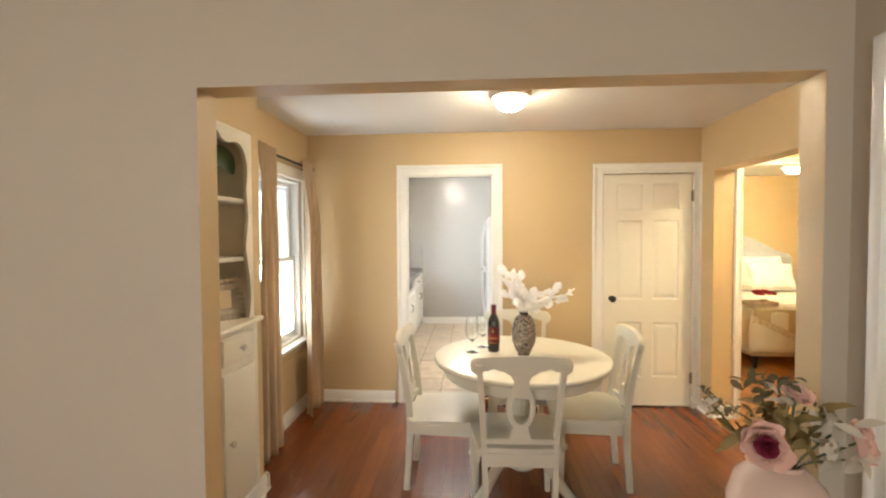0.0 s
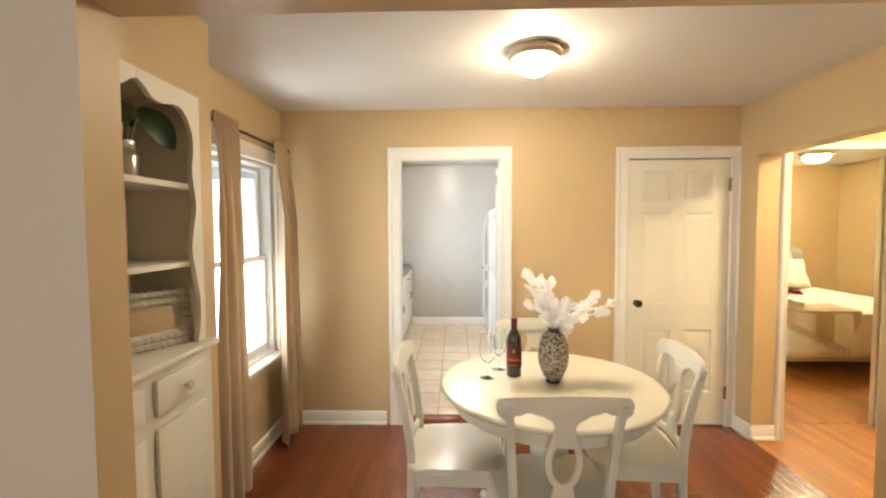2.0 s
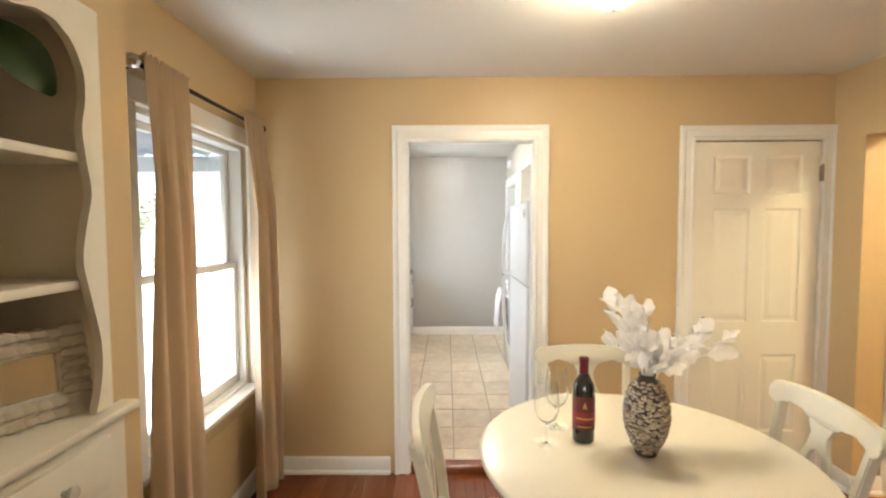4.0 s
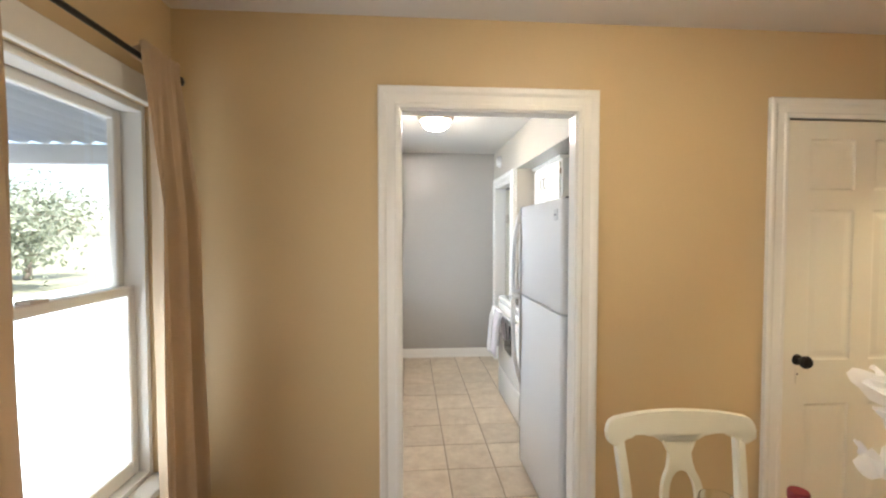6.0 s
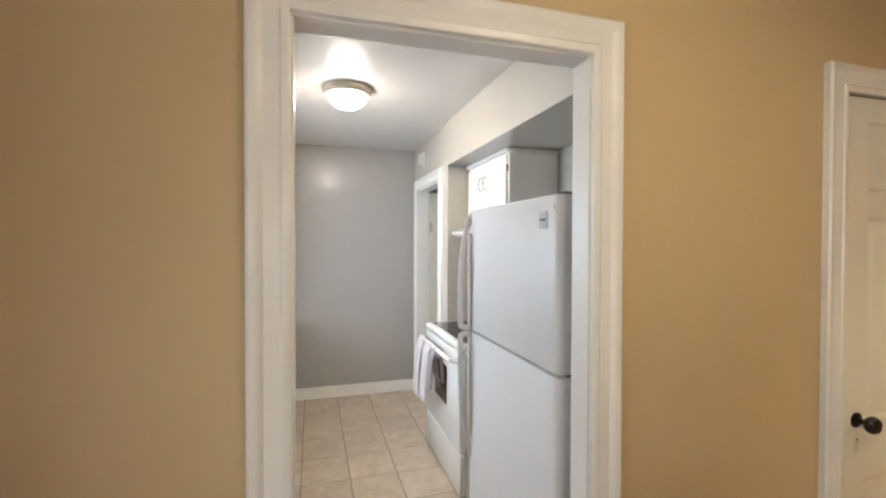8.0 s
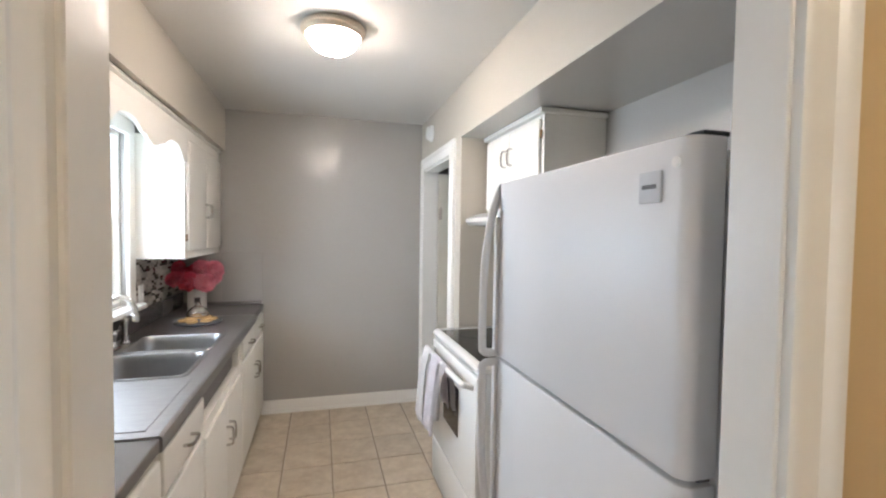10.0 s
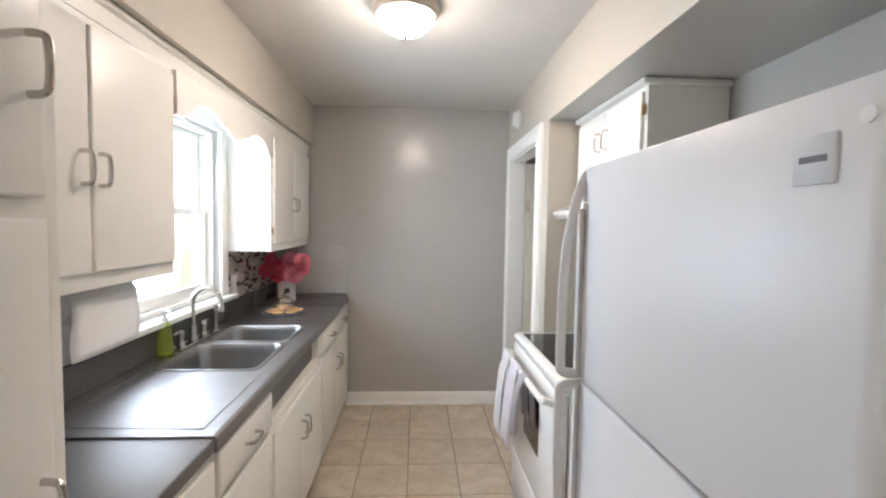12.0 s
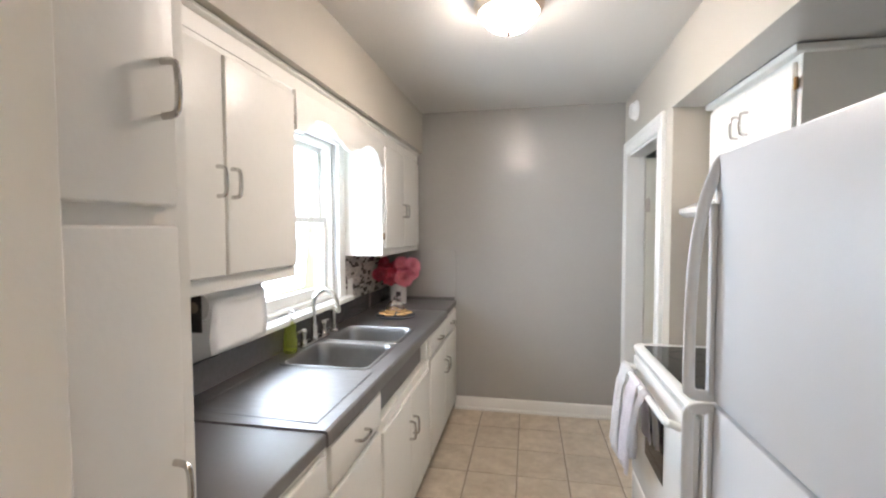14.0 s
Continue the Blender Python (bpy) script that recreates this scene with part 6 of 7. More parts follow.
# mosaic behind the corner, with an outlet
MOSAIC = shader("pale_stone_mosaic", (0.42, 0.38, 0.33), 0.3, second=(0.50, 0.46, 0.40), scale=3, random_value=0.25, island=True, spec=0.6)
MOSAICDARK = shader("dark_glass_mosaic", (0.10, 0.085, 0.075), 0.12, second=(0.16, 0.14, 0.12), scale=3, random_value=0.5, island=True, spec=0.6)
rnd = random.Random(14)
mos = [bmesh.new(), bmesh.new()]
z = 1.022
while z < 1.308:
    y = 6.245 - rnd.random() * 0.05
    while y < KY - 0.01:
        w = rnd.choice((0.035, 0.05, 0.06))
        a, b = max(y, 6.245), min(y + w, KY - 0.004)
        if b - a > 0.008:
            t = rnd.uniform(0.003, 0.006)
            box(KX + 0.001, KX + t, a, b - 0.002, z, z + 0.0135, bm=mos[1 if rnd.random() < 0.24 else 0])
        y += w
    z += 0.0158
ms = tagged(empty("mosaic_backsplash", (0, 0, 0)), "pale stone strip mosaic backsplash with scattered dark glass strips", "backsplash")
for b, mt, lab in ((mos[0], MOSAIC, "pale stone strips"), (mos[1], MOSAICDARK, "dark glass strips")):
    o = part("mosaic_sheet", b, mt, ms, lab, smooth=False)
    o["kind"] = "stuff"
ol = tagged(empty("wall_outlet", (KX + 0.006, 6.33, 1.10)), "white wall outlet plate on the mosaic", "outlet")
part("plate", box(0, 0.006, -0.037, 0.037, -0.06, 0.06, 0.003), PLASTIC, ol)
for zz in (-0.025, 0.025):
    part("socket", box(0.006, 0.008, -0.014, 0.014, zz - 0.014, zz + 0.014, 0.002), PLASTIC, ol)
tagged(part("wall_panel", box(-1.075, -0.792, KY - 0.007, KY - 0.001, 0.937, 1.31, 0.002), GREY), "grey-painted splash panel on the end wall", "panel", kind="structure")

# canister with flowers
CORAL = shader("coral_petal", (0.74, 0.06, 0.13), 0.6, second=(0.82, 0.15, 0.21), scale=10, sheen=0.2)
PINK = shader("light_coral_petal", (0.82, 0.20, 0.28), 0.6, second=(0.87, 0.36, 0.42), scale=10, sheen=0.2)
CANTIN = shader("white_canister", (0.70, 0.68, 0.64), 0.3, second=(0.62, 0.60, 0.56), scale=20, coat=0.2)
PRINT = shader("dark_print", (0.07, 0.06, 0.06), 0.6, second=(0.11, 0.1, 0.1), scale=30)
cn = tagged(empty("canister", (-1.20, 6.90, 0.9125)), "white metal canister with a dark round printed emblem", "canister")
part("body", lathe([(0.0, 0.0), (0.06, 0.0), (0.062, 0.004), (0.060, 0.008), (0.060, 0.145), (0.062, 0.149), (0.060, 0.153), (0.056, 0.150), (0.055, 0.02), (0.0, 0.02)], 36), CANTIN, cn)
part("emblem", band(0.0605, 0.06, 0.095, 268, 302, 12), PRINT, cn)
part("line_of_print", band(0.0605, 0.035, 0.042, 265, 305, 12), PRINT, cn)
pk = tagged(empty("peony_bunch", (-1.20, 6.90, 1.05)), "bunch of coral-pink artificial peonies", "flowers")
rnd = random.Random(31)
for p, r, mt in (((0.0, -0.03, 0.12), 0.07, CORAL), ((0.10, -0.02, 0.10), 0.068, PINK), ((-0.09, -0.04, 0.11), 0.066, CORAL), ((0.07, -0.10, 0.06), 0.07, PINK), ((-0.03, -0.11, 0.07), 0.066, CORAL), ((-0.10, -0.13, 0.09), 0.06, CORAL), ((0.13, -0.07, 0.155), 0.058, PINK), ((0.02, 0.05, 0.15), 0.06, CORAL), ((0.05, -0.07, 0.16), 0.06, PINK), ((-0.12, 0.0, 0.16), 0.055, CORAL)):
    part("stem", tube(smooth_line([(0, 0, -0.10), (p[0] * 0.2, p[1] * 0.2, 0.0), (p[0] * 0.8, p[1] * 0.8, p[2] * 0.7), p], 4), 0.003, 6), STEM, pk)
    b = bmesh.new()
    bloom(b, p, r, rnd, 46, (p[0] * 4 + 0.2, p[1] * 4 - 0.5, 0.6))
    part("blossom", b, mt, pk)
b = bmesh.new()
for k in range(16):
    a = rnd.random() * 6.28
    q = Vector((0.05 * math.cos(a), 0.05 * math.sin(a), 0.03 + 0.05 * rnd.random()))
    leaf_blade(b, q, q + Vector((math.cos(a), math.sin(a), 0.2)) * 0.07, 0.014, (0, 0, 1), 0.15, 5)
part("foliage", b, GREENLEAF, pk)

# cookies under a small dome on a slate plate
SLATE = shader("dark_slate", (0.05, 0.05, 0.055), 0.55, second=(0.08, 0.08, 0.085), scale=20, bump=0.1, bump_scale=60)
COOKIE = shader("golden_cookie", (0.50, 0.29, 0.11), 0.85, second=(0.62, 0.40, 0.18), scale=30, bump=0.4, bump_scale=120)
pl = tagged(empty("slate_plate", (-1.08, 6.43, 0.911)), "round dark slate serving plate on the counter", "plate")
part("plate", lathe([(0.0, 0.0), (0.125, 0.0), (0.132, 0.004), (0.132, 0.010), (0.127, 0.013), (0.0, 0.012)], 44), SLATE, pl)
rnd = random.Random(6)
for k in range(9):
    ck = tagged(empty("cookie", (-1.08, 6.43, 0.9245)), "round golden-brown cookie on the slate plate", "cookie", "cookies on the slate plate")
    a = k * 2 * math.pi / 6 + 0.3
    lay = 0 if k < 6 else 1
    rr = 0.075 if lay == 0 else 0.04
    a = a if lay == 0 else k * 2.1
    disc = lathe([(0.0, 0.0), (0.028, 0.0), (0.034, 0.004), (0.033, 0.010), (0.024, 0.014), (0.0, 0.015)], 20)
    bmesh.ops.scale(disc, vec=(1 + 0.1 * rnd.random(), 1, 1), verts=disc.verts)
    part("biscuit", disc, COOKIE, ck)
    ck.matrix_world = pose(-1.08 + rr * math.cos(a), 6.43 + rr * math.sin(a), 0.9245 + lay * 0.0152, 0, 0, rnd.uniform(0, 90))
dm = tagged(empty("glass_dome", (-1.08, 6.43, 0.955)), "small clear glass dome with a knob over the cookies", "glass dome")
prof = [(0.062 * math.cos(radians(a)), 0.058 * math.sin(radians(a))) for a in range(0, 86, 8)] + [(0.005, 0.058), (0.012, 0.066), (0.013, 0.074), (0.008, 0.080), (0.0, 0.081)]
d = part("dome", lathe(prof, 36, closed=True), CLEAR, dm)
d.modifiers.new("thickness", "SOLIDIFY").thickness = -0.002
d.visible_shadow = False


# ---- refrigerator ----
fg = tagged(empty("refrigerator", (0, 0, 0)), "white top-freezer refrigerator with curved white handles", "refrigerator")
FY0, FY1 = 3.968, 4.722
part("body", box(0.232, 0.90, FY0 + 0.004, FY1 - 0.004, 0.03, 1.612, 0.008), APPLIANCE, fg)
for z0, z1, nm in ((1.107, 1.630, "freezer_door"), (0.075, 1.098, "main_door")):
    leaf = box(0.160, 0.222, FY0, FY1, z0, z1)
    upright = [e for e in leaf.edges if abs(e.verts[0].co.z - e.verts[1].co.z) > 0.1 and e.verts[0].co.x < 0.19]
    bmesh.ops.bevel(leaf, geom=upright, offset=0.026, segments=6, profile=0.5, affect="EDGES")
    level = [e for e in leaf.edges if abs(e.verts[0].co.z - e.verts[1].co.z) < 1e-4]
    bmesh.ops.bevel(leaf, geom=level, offset=0.005, segments=2, profile=0.5, affect="EDGES")
    d = part(nm, leaf, APPLIANCE, fg)
    part("gasket", box(0.2225, 0.2315, FY0 + 0.012, FY1 - 0.012, z0 + 0.012, z1 - 0.012), GASKET, d, "grey door gasket", smooth=False)
    y = FY1 - 0.032
    if nm == "freezer_door":
        line = [(0.172, y, z1 - 0.006), (0.158, y, z1 - 0.03), (0.136, y, z1 - 0.10), (0.120, y, z1 - 0.20), (0.113, y, z1 - 0.32), (0.112, y, z0 + 0.04), (0.118, y, z0 + 0.016), (0.135, y, z0 + 0.010), (0.166, y, z0 + 0.010)]
        strip = (z0 + 0.012, z1 - 0.10)
    else:
        line = [(0.166, y, z1 - 0.010), (0.135, y, z1 - 0.010), (0.118, y, z1 - 0.016), (0.112, y, z1 - 0.04), (0.113, y, z1 - 0.24), (0.120, y, z1 - 0.36), (0.136, y, z1 - 0.46), (0.158, y, z1 - 0.53), (0.166, y, z1 - 0.555)]
        strip = (z1 - 0.46, z1 - 0.012)
    part("handle", tube(smooth_line(line, 6), 0.0085, 12, squash=1.5), APPLIANCE, d, "curved white bar handle")
    part("handle_base", box(0.148, 0.1605, y - 0.009, y + 0.011, strip[0], strip[1], 0.004, seg=2), APPLIANCE, d)
part("door_gap", box(0.20, 0.2225, FY0 + 0.01, FY1 - 0.01, 1.0985, 1.1065), GASKET, fg, "grey gap between the doors", smooth=False)
hc = bmesh.new()
box(0.184, 0.236, FY0 + 0.006, FY0 + 0.040, 1.6305, 1.638, 0.003, hc)
part("hinge_cover", hc, RUBBER, fg, "black top hinge cover")
bd = bmesh.new()
box(0.156, 0.1605, 4.026, 4.076, 1.532, 1.584, 0.002, bd)
badge = part("badge", bd, shader("grey_badge", (0.52, 0.53, 0.54), 0.45, second=(0.58, 0.59, 0.60), scale=20), fg, "small grey maker's plate")
part("line_of_print", box(0.155, 0.1562, 4.035, 4.067, 1.555, 1.562), GASKET, badge, smooth=False)
bt = lathe([(0.0, 0.0), (0.008, 0.0), (0.008, 0.003), (0.0, 0.004)], 16)
bmesh.ops.rotate(bt, matrix=Matrix.Rotation(radians(-90), 3, "Y"), verts=bt.verts)
bmesh.ops.translate(bt, vec=(0.1602, 3.998, 1.592), verts=bt.verts)
part("screw_cap", bt, PLASTIC, fg)
part("grille", box(0.20, 0.232, FY0 + 0.01, FY1 - 0.01, 0.0, 0.07, 0.004), GASKET, fg, "grey floor grille")
for y in (FY0 + 0.06, FY1 - 0.06):
    part("foot", lathe([(0.0, 0), (0.02, 0), (0.02, 0.03), (0, 0.03)], 12, (0.82, y, 0)), RUBBER, fg)


# ---- stove ----
BLACKGLASS = shader("black_ceramic_glass", (0.012, 0.012, 0.013), 0.06, second=(0.018, 0.018, 0.019), scale=8, spec=0.6)
ENAMEL = shader("white_stove_enamel", (0.80, 0.79, 0.755), 0.2, second=(0.77, 0.76, 0.72), scale=4, coat=0.3)
sv = tagged(empty("stove", (0, 0, 0)), "white electric range with a black glass cooktop", "stove")
SY0, SY1, SX = 5.17, 5.93, 0.285
part("body", box(SX + 0.03, 0.93, SY0, SY1, 0.02, 0.885, 0.004, seg=1), ENAMEL, sv)
part("base_strip", box(SX + 0.05, 0.9, SY0 + 0.01, SY1 - 0.01, 0.0, 0.0195), RUBBER, sv, smooth=False)
rim = bmesh.new()
loops = []
for gx, r, z in ((0.0, 0.03, 0.886), (0.004, 0.032, 0.905), (-0.002, 0.03, 0.917), (-0.010, 0.028, 0.921), (-0.032, 0.02, 0.921), (-0.036, 0.018, 0.9165)):
    loops.append([rim.verts.new((u, v, z)) for u, v in rounded_loop(SX - 0.012 - gx, 0.93, SY0 - gx, SY1 + gx, r)])
for a, b in zip(loops, loops[1:]):
    for k in range(len(a)):
        rim.faces.new((a[k], a[(k + 1) % len(a)], b[(k + 1) % len(b)], b[k]))
rim.faces.new(loops[0][::-1])
rim.faces.new(loops[-1])
top = part("cooktop_rim", rim, ENAMEL, sv)
part("cooktop_glass", box(SX + 0.028, 0.89, SY0 + 0.04, SY1 - 0.04, 0.9166, 0.919, 0.001, seg=1), BLACKGLASS, sv, "black ceramic glass cooktop")
RINGGREY = shader("burner_ring_grey", (0.06, 0.06, 0.062), 0.25, second=(0.08, 0.08, 0.082), scale=20)
for x, y, r in ((SX + 0.17, SY0 + 0.21, 0.10), (SX + 0.17, SY1 - 0.20, 0.08), (SX + 0.45, SY0 + 0.21, 0.08), (SX + 0.45, SY1 - 0.20, 0.10)):
    part("burner_ring", lathe([(r - 0.004, 0.0), (r, 0.0), (r, 0.0006), (r - 0.004, 0.0006), (r - 0.004, 0.0)], 40, (x, y, 0.9191), closed=True), RINGGREY, sv)
bg = bmesh.new()
box(0.86, 0.93, SY0 + 0.005, SY1 - 0.005, 0.921, 1.07, 0.015, bg, 3)
bgp = part("backguard", bg, ENAMEL, sv)
part("control_panel", box(0.856, 0.8605, SY0 + 0.06, SY1 - 0.06, 0.95, 1.04, 0.001, seg=1), BLACKGLASS, bgp)
od = part("oven_door", box(SX - 0.012, SX + 0.0295, SY0 + 0.006, SY1 - 0.006, 0.305, 0.868, 0.010, seg=3), ENAMEL, sv)
part("oven_window", box(SX - 0.0135, SX - 0.0115, SY0 + 0.25, SY1 - 0.25, 0.50, 0.735, 0.001, seg=1), BLACKGLASS, od, "dark oven window")
hy0, hy1 = SY0 + 0.05, SY1 - 0.05
part("oven_handle", tube(smooth_line([(SX - 0.01, hy0, 0.815), (SX - 0.045, hy0 + 0.005, 0.825), (SX - 0.062, hy0 + 0.035, 0.83), (SX - 0.066, (hy0 + hy1) / 2, 0.832), (SX - 0.062, hy1 - 0.035, 0.83), (SX - 0.045, hy1 - 0.005, 0.825), (SX - 0.01, hy1, 0.815)], 6), 0.014, 12), ENAMEL, od, "white bar handle")
part("storage_drawer", box(SX - 0.010, SX + 0.0295, SY0 + 0.006, SY1 - 0.006, 0.06, 0.296, 0.010, seg=3), ENAMEL, sv)

TOWELA = shader("white_dish_towel", (0.62, 0.60, 0.58), 0.9, second=(0.50, 0.48, 0.47), scale=14, bump=0.2, bump_scale=220, fine=(90, 0.08))
TOWELB = shader("lilac_grey_towel", (0.52, 0.48, 0.50), 0.9, second=(0.62, 0.58, 0.60), scale=18, bump=0.2, bump_scale=220, fine=(90, 0.08))
TOWELC = shader("grey_stripe_towel", (0.36, 0.34, 0.34), 0.9, second=(0.44, 0.42, 0.42), scale=18, bump=0.2, bump_scale=220)


def towel(y0, y1, front, back, mat, seed, label, hx, spread=0.0):
    """A towel folded over the oven handle."""
    rnd = random.Random(seed)
    tw = tagged(empty("dish_towel", (hx, (y0 + y1) / 2, 0.83)), label, "towel", "towels on the oven handle")
    bm = bmesh.new()
    n = 16
    path = [(0.034, -back), (0.030, -back * 0.5), (0.024, -0.05), (0.018, 0.0), (0.010, 0.015), (0.0, 0.020), (-0.010, 0.015), (-0.019, 0.0), (-0.026, -0.05), (-0.034, -front * 0.35), (-0.040, -front * 0.7), (-0.042, -front)]
    path = smooth_line(path, 3)
    rows = []
    ph = rnd.random() * 6
    for i, (dx, dz) in enumerate(path):
        f = max(0.0, -dz / front)
        row = []
        for k in range(n + 1):
            u = k / n
            y = (u - 0.5) * (y1 - y0) * (0.8 + 0.25 * f + spread * f)
            fold = (0.010 + 0.012 * f) * math.sin(u * 15 + ph + f) * (1 if abs(dz) > 0.03 else 0.25)
            row.append(bm.verts.new((dx - abs(fold) * (1 if dx < 0 else -0.3), y, dz + 0.008 * math.sin(u * 7 + ph) * f)))
        rows.append(row)
    for a, b in zip(rows, rows[1:]):
        for k in range(n):
            bm.faces.new((a[k], a[k + 1], b[k + 1], b[k]))
    o = part("cloth", bm, mat, tw)
    o.modifiers.new("thickness", "SOLIDIFY").thickness = 0.003


towel(5.70, 5.86, 0.37, 0.20, TOWELA, 1, "white and grey patterned dish towel over the oven handle", SX - 0.066)
towel(5.52, 5.67, 0.35, 0.22, TOWELB, 2, "pale lilac-grey dish towel over the oven handle", SX - 0.066)
towel(5.42, 5.50, 0.24, 0.20, TOWELC, 3, "mid-grey dish towel over the oven handle", SX - 0.064)

# cupboard and hood over the stove
oc = tagged(empty("wall_cupboard", (0, 0, 0)), "white wall cupboard with two small doors above the stove", "cupboard", "white kitchen wall cupboards")
part("body", box(0.622, KR - 0.001, 5.285, 5.985, 1.60, 2.032, 0.003, seg=1), CABINET, oc)
part("top_trim", box(0.595, KR - 0.001, 5.268, 6.0, 2.0325, 2.0575, 0.006), CABINET, oc)
for k, (a, b) in enumerate(((5.305, 5.628), (5.638, 5.965))):
    d = lip_door("door", 0.6218, a, b, 1.62, 2.012, oc, out=-1)
    d_pull(d, 0.604, (b - 0.035) if k == 0 else (a + 0.035), 1.88, 0.085, True, (-1, 0, 0))
    hinges_on(d, 0.612, (a - 0.006) if k == 0 else (b + 0.006), (1.70, 1.94))
hd = tagged(empty("range_hood", (0, 0, 0)), "slim white range hood below the wall cupboard", "range hood")
part("canopy", slab([(0.475, 1.545), (0.475, 1.565), (0.56, 1.598), (KR - 0.001, 1.598), (KR - 0.001, 1.525), (0.50, 1.525)], 0.74, "y", 5.22, 0.004), ENAMEL, hd)
part("filter", box(0.56, 0.86, 5.30, 5.88, 1.518, 1.5245), GASKET, hd, "grey grease filter", smooth=False)

# smoke detector
sm = tagged(empty("smoke_detector", (KE, 6.76, 2.238)), "round white smoke detector on the wall", "smoke detector")
base = lathe([(0.0, 0.0), (0.062, 0.0), (0.064, 0.006), (0.062, 0.016), (0.052, 0.018)], 32)
cov = lathe([(0.05, 0.0175), (0.05, 0.034), (0.044, 0.042), (0.0, 0.044)], 32)
for b, nm in ((base, "mount"), (cov, "cover")):
    bmesh.ops.rotate(b, matrix=Matrix.Rotation(radians(-90), 3, "Y"), verts=b.verts)
    part(nm, b, PLASTIC, sm)


# ---- outside the windows ----
pv = tagged(part("pavement", box(-9.5, -1.56, -4.0, 14.0, -0.30, -0.20), CONCRETE, smooth=False), "pale concrete patio slab beside the house", "pavement", kind="structure")
FIBREGLASS = linen("white_fibreglass", (0.82, 0.84, 0.86), (0.86, 0.88, 0.90), 0.45)
aw = tagged(empty("patio_cover", (-1.56, 3.3, 0)), "white corrugated patio roof on beams and posts", "patio cover")
bm = bmesh.new()
n = 18 * 10
rows = [[bm.verts.new((-0.02 - 3.6 * k / n, y, 2.385 + 0.03 * math.cos(2 * math.pi * k / 10))) for k in range(n + 1)] for y in (-3.4, 3.42)]
for k in range(n):
    bm.faces.new((rows[0][k], rows[0][k + 1], rows[1][k + 1], rows[1][k]))
ob = part("roof_sheet", bm, FIBREGLASS, aw)
ob.modifiers.new("thickness", "SOLIDIFY").thickness = 0.004
part("end_beam", box(-3.6, -0.02, 3.30, 3.40, 2.15, 2.335, 0.006), WHITEMETAL, aw)
part("side_beam", box(-3.6, -3.5, -3.4, 3.295, 2.15, 2.335, 0.006), WHITEMETAL, aw)
for y in (-3.3, 0.0, 3.35):
    part("post", box(-3.59, -3.51, y - 0.04, y + 0.04, -0.20, 2.149, 0.006), WHITEMETAL, aw)
# haze and glare are put into this pale green
FOLIAGE = shader("washed_out_foliage", (0.26, 0.30, 0.21), 0.7, second=(0.34, 0.38, 0.29), scale=3, random_value=0.3, island=True)
BARK = shader("bark", (0.22, 0.19, 0.15), 0.9, second=(0.17, 0.14, 0.11), scale=12, bump=0.4, bump_scale=20)


def tree(place, h, spread, seed):
    rnd = random.Random(seed)
    t = tagged(empty("tree", place), "leafy green garden tree seen through the window", "tree", "garden trees")
    tr = bmesh.new()
    tube(smooth_line([(0, 0, 0), (0.05, 0.02, h * 0.25), (-0.03, 0.05, h * 0.5), (0.02, 0, h * 0.8)], 4), 0.1, 8, tr, radii=[0.14 - 0.1 * i / 12 for i in range(13)])
    tips = []
    for k in range(9):
        a = k * 2.4
        z = h * (0.3 + 0.05 * k)
        e = Vector((math.cos(a) * spread * rnd.uniform(0.5, 0.9), math.sin(a) * spread * rnd.uniform(0.5, 0.9), z + h * 0.2 * rnd.random()))
        tube([(0, 0, z), tuple(e * 0.5 + Vector((0, 0, z * 0.55))), tuple(e)], 0.04, 6, tr, radii=[0.06, 0.035, 0.012])
        tips += [e, e * 0.6 + Vector((0, 0, z * 0.45))]
    part("trunk", tr, BARK, t)
    cr = bmesh.new()
    for e in tips + [Vector((0, 0, h * 0.85)), Vector((0, 0, h * 0.7))]:
        for k in range(120):
            d = Vector((rnd.gauss(0, 1), rnd.gauss(0, 1), rnd.gauss(0, 0.7)))
            p = e + d * spread * 0.22
            q = p + Vector((rnd.gauss(0, 1), rnd.gauss(0, 1), rnd.gauss(0, 1))).normalized() * 0.16
            leaf_blade(cr, p, q, 0.05, (rnd.gauss(0, 1), rnd.gauss(0, 1), 1), 0.1, 2)
    c = part("crown", cr, FOLIAGE, t)
    c["kind"] = "stuff"


for k, (x, y, h, s) in enumerate(((-14, 9.5, 3.4, 1.9), (-16, 14, 4.0, 2.2), (-13, 16.5, 3.2, 1.8), (-18, 6, 4.2, 2.3), (-15, 20, 4.2, 2.2), (-12, 3.0, 3.0, 1.7))):
    tree((x, y, -0.30), h, s, 40 + k)

# ---- floor boards and tiles ----
WOOD = shader("red_brown_oak", (0.135, 0.033, 0.009), 0.24, second=(0.205, 0.058, 0.016), scale=5, amount=0.8, stretch=(9, 0.7, 9), random_value=0.15, spec=0.5, coat=0.2, bump=0.04, bump_scale=40, fine=(55, 0.12))
# oak lightened and yellowed: hall and bedroom lamplight put into the colour
WOOD_FAR = shader("lamplit_oak", (0.37, 0.145, 0.034), 0.42, second=(0.50, 0.23, 0.065), scale=5, amount=0.7, stretch=(9, 0.7, 9), random_value=0.16, island=True, spec=0.28, coat=0.0, bump=0.04, bump_scale=40, fine=(55, 0.12))
rng = random.Random(5)
PW = 0.0572


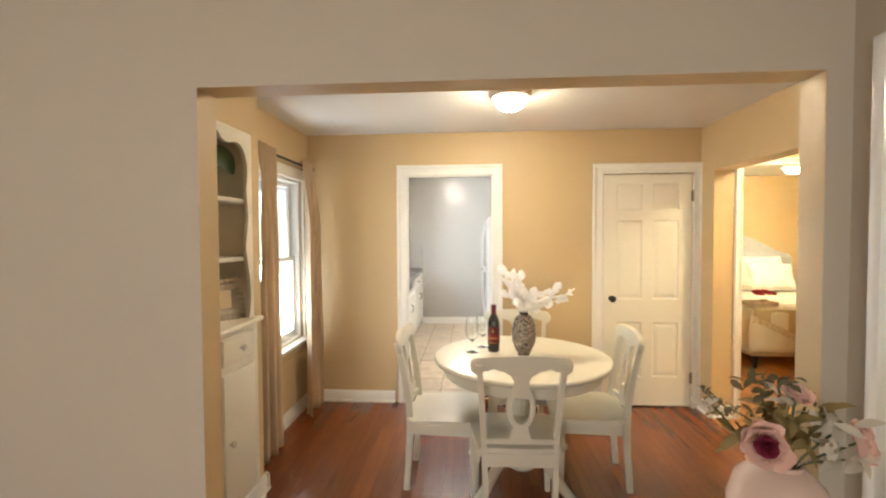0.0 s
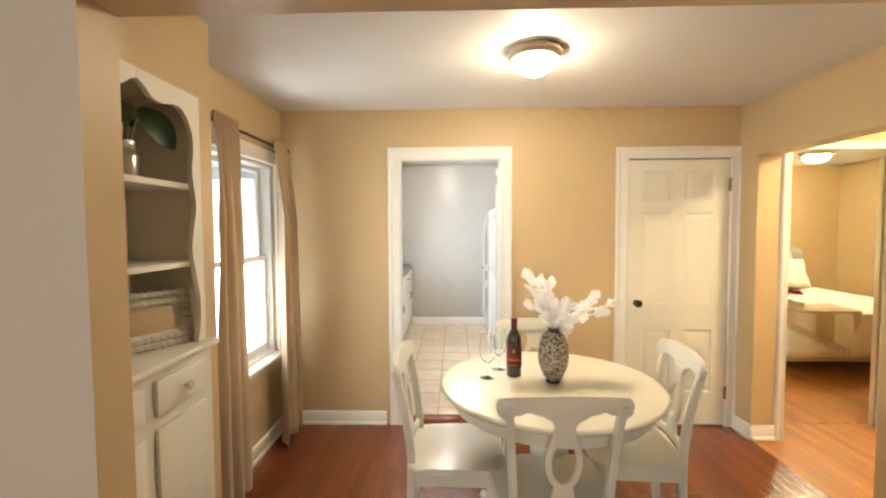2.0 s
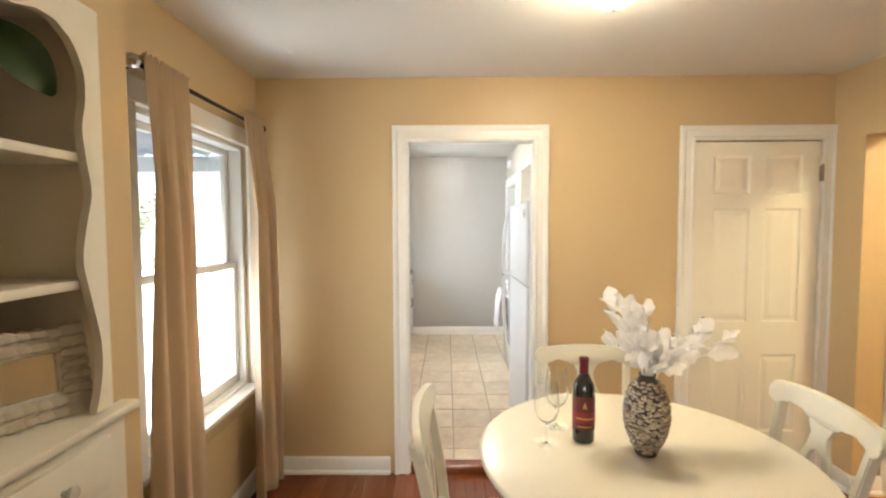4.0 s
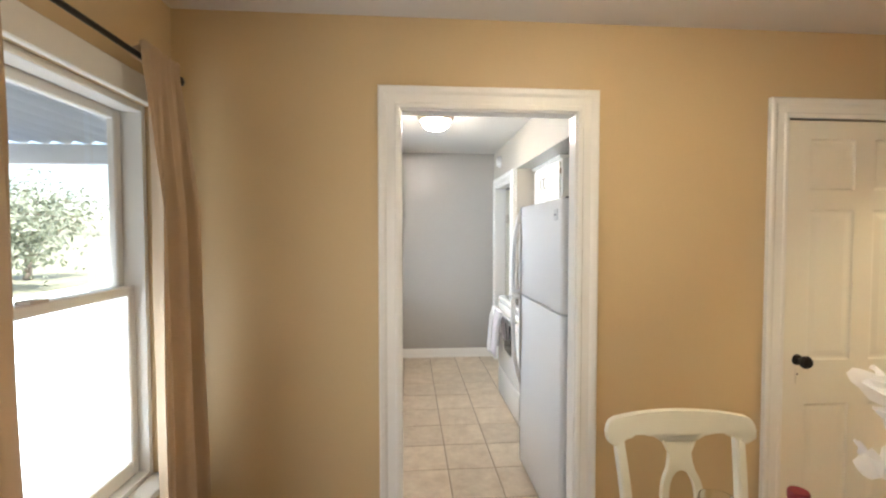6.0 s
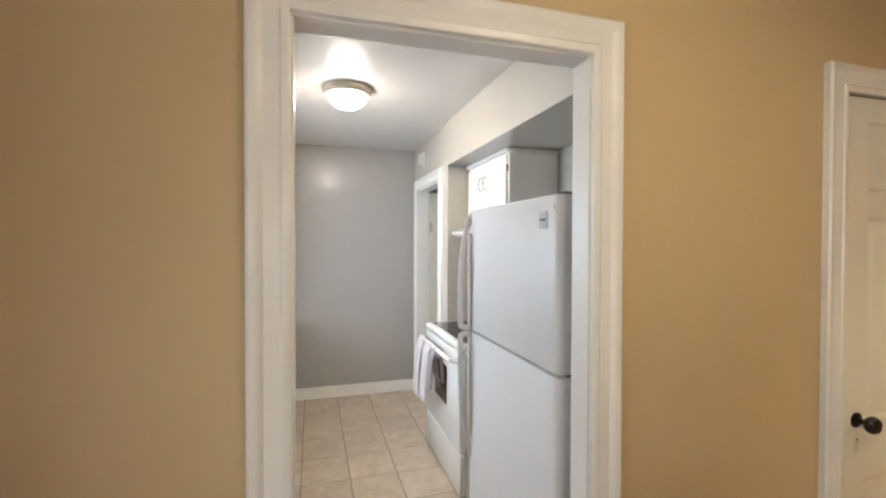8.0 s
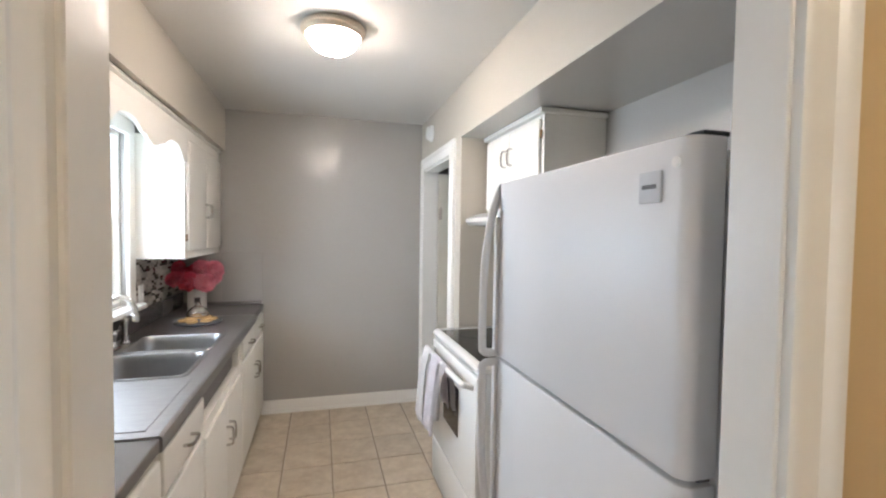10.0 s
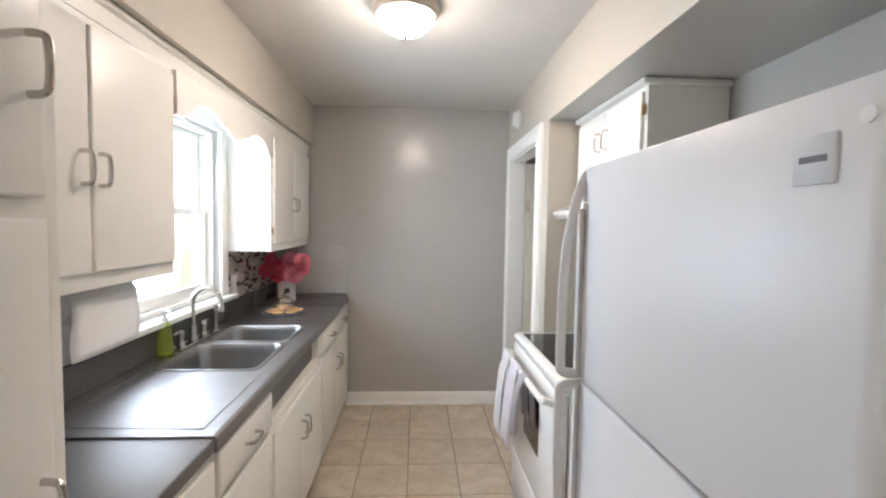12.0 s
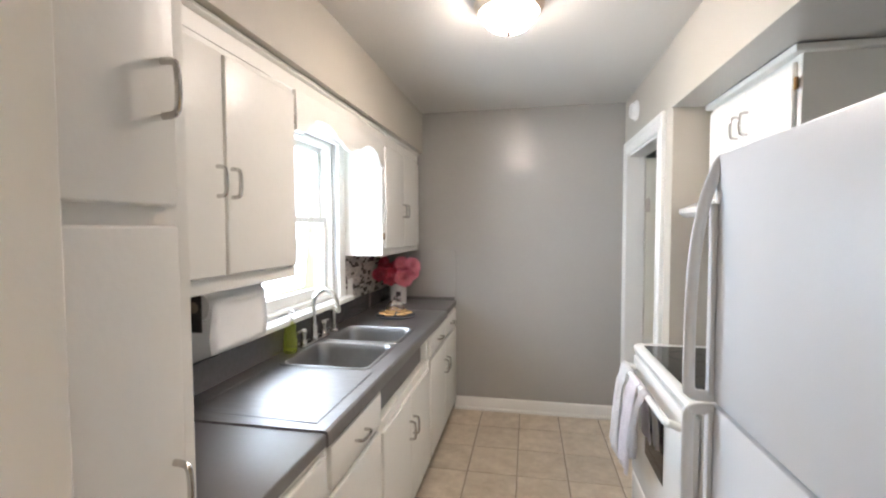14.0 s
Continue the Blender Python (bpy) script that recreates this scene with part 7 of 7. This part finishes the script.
def board_mesh(w, l):
    bm = bmesh.new()
    e = 0.0007
    lo = [bm.verts.new(v) for v in ((0, 0, -0.008), (w, 0, -0.008), (w, l, -0.008), (0, l, -0.008))]
    mi = [bm.verts.new(v) for v in ((0, 0, -e), (w, 0, -e), (w, l, -e), (0, l, -e))]
    hi = [bm.verts.new(v) for v in ((e, e, 0), (w - e, e, 0), (w - e, l - e, 0), (e, l - e, 0))]
    for a, b in ((lo, mi), (mi, hi)):
        for k in range(4):
            bm.faces.new((a[k], a[(k + 1) % 4], b[(k + 1) % 4], b[k]))
    bm.faces.new(hi)
    return bm


lengths = {}


def plank(x, y, l):
    key = round(l, 2)
    if key not in lengths:
        tmp = part("plank", board_mesh(PW - 0.0006, key - 0.0006), WOOD, smooth=False)
        lengths[key] = tmp.data
        bpy.data.objects.remove(tmp)
    ob = new("plank", lengths[key])
    ob.location = (x, y, 0)
    ob.parent = floor


x = WX + 0.001
while x < 1.86:
    y = 1.10
    end = 3.84
    l = rng.choice((0.35, 0.55, 0.75, 0.95, 1.15))
    while y < end - 0.01:
        if end - y - l < 0.3:
            l = end - y
        plank(x, y, l)
        y = round(y + l, 2)
        l = rng.choice((0.65, 0.85, 0.95, 1.15))
    x += PW


def strip_floor(name, x0, x1, y0, y1, parent, label):
    bm = bmesh.new()
    x = x0
    while x < x1:
        y = y0 - rng.random() * 0.9
        while y < y1:
            l = rng.choice((0.75, 0.95, 1.15))
            a, b = max(y, y0), min(y + l, y1)
            if b - a > 0.03:
                merge(bm, board_mesh(min(PW, x1 - x) - 0.0006, b - a - 0.0006), Matrix.Translation((x, a, 0)))
            y += l
        x += PW
    ob = part(name, bm, WOOD_FAR, parent, label, smooth=False)
    ob["kind"] = "stuff"


strip_floor("floor_boards", x, 3.1, 1.61, Y3 - 0.03, floor, "strip floor boards of the hall, lamplight in their honey-brown colour")
strip_floor("floor_boards", 2.05, 5.35, Y3 - 0.03, 7.1, floor_bed, "strip floor boards of the bedroom, lamplight in their honey-brown colour")
strip_floor("floor_boards", -3.99, 1.16, -3.07, 1.10, floor, "reddish-brown strip floor boards of the living room")

TILE = shader("beige_ceramic", (0.46, 0.365, 0.262), 0.32, second=(0.67, 0.58, 0.455), scale=9, amount=0.5, random_value=0.10, spec=0.45, fine=(30, 0.14))
tp = box(0.003, 0.286, 0.003, 0.305, -0.006, 0.0, 0.003, seg=1)
tmp = part("tile", tp, TILE, smooth=False)
tile_data = tmp.data
bpy.data.objects.remove(tmp)
tmp = part("tile", box(0.003, 0.286, 0.155, 0.305, -0.006, 0.0, 0.003, seg=1), TILE, smooth=False)
cut_data = tmp.data
bpy.data.objects.remove(tmp)
TX, TY = 0.289, 0.308
for i in range(-4, 5):
    for j in range(-8, 3):
        xa, ya = i * TX, 6.205 + j * TY
        if xa < -1.05 or xa > 0.95 or ya + TY < Y2 + 0.05 or ya > KY:
            continue
        ob = new("tile", cut_data if ya < Y2 else tile_data)
        ob.location = (xa, ya, KF)
        ob.parent = floor_kitchen
th = box(KD0 + 0.02, KD1 - 0.02, Y2 - 0.02, Y2 + 0.062, -0.006, KF + 0.006, 0.006)
tagged(part("threshold", th, WOOD), "reddish-brown wooden threshold in the kitchen doorway", "threshold", kind="structure")
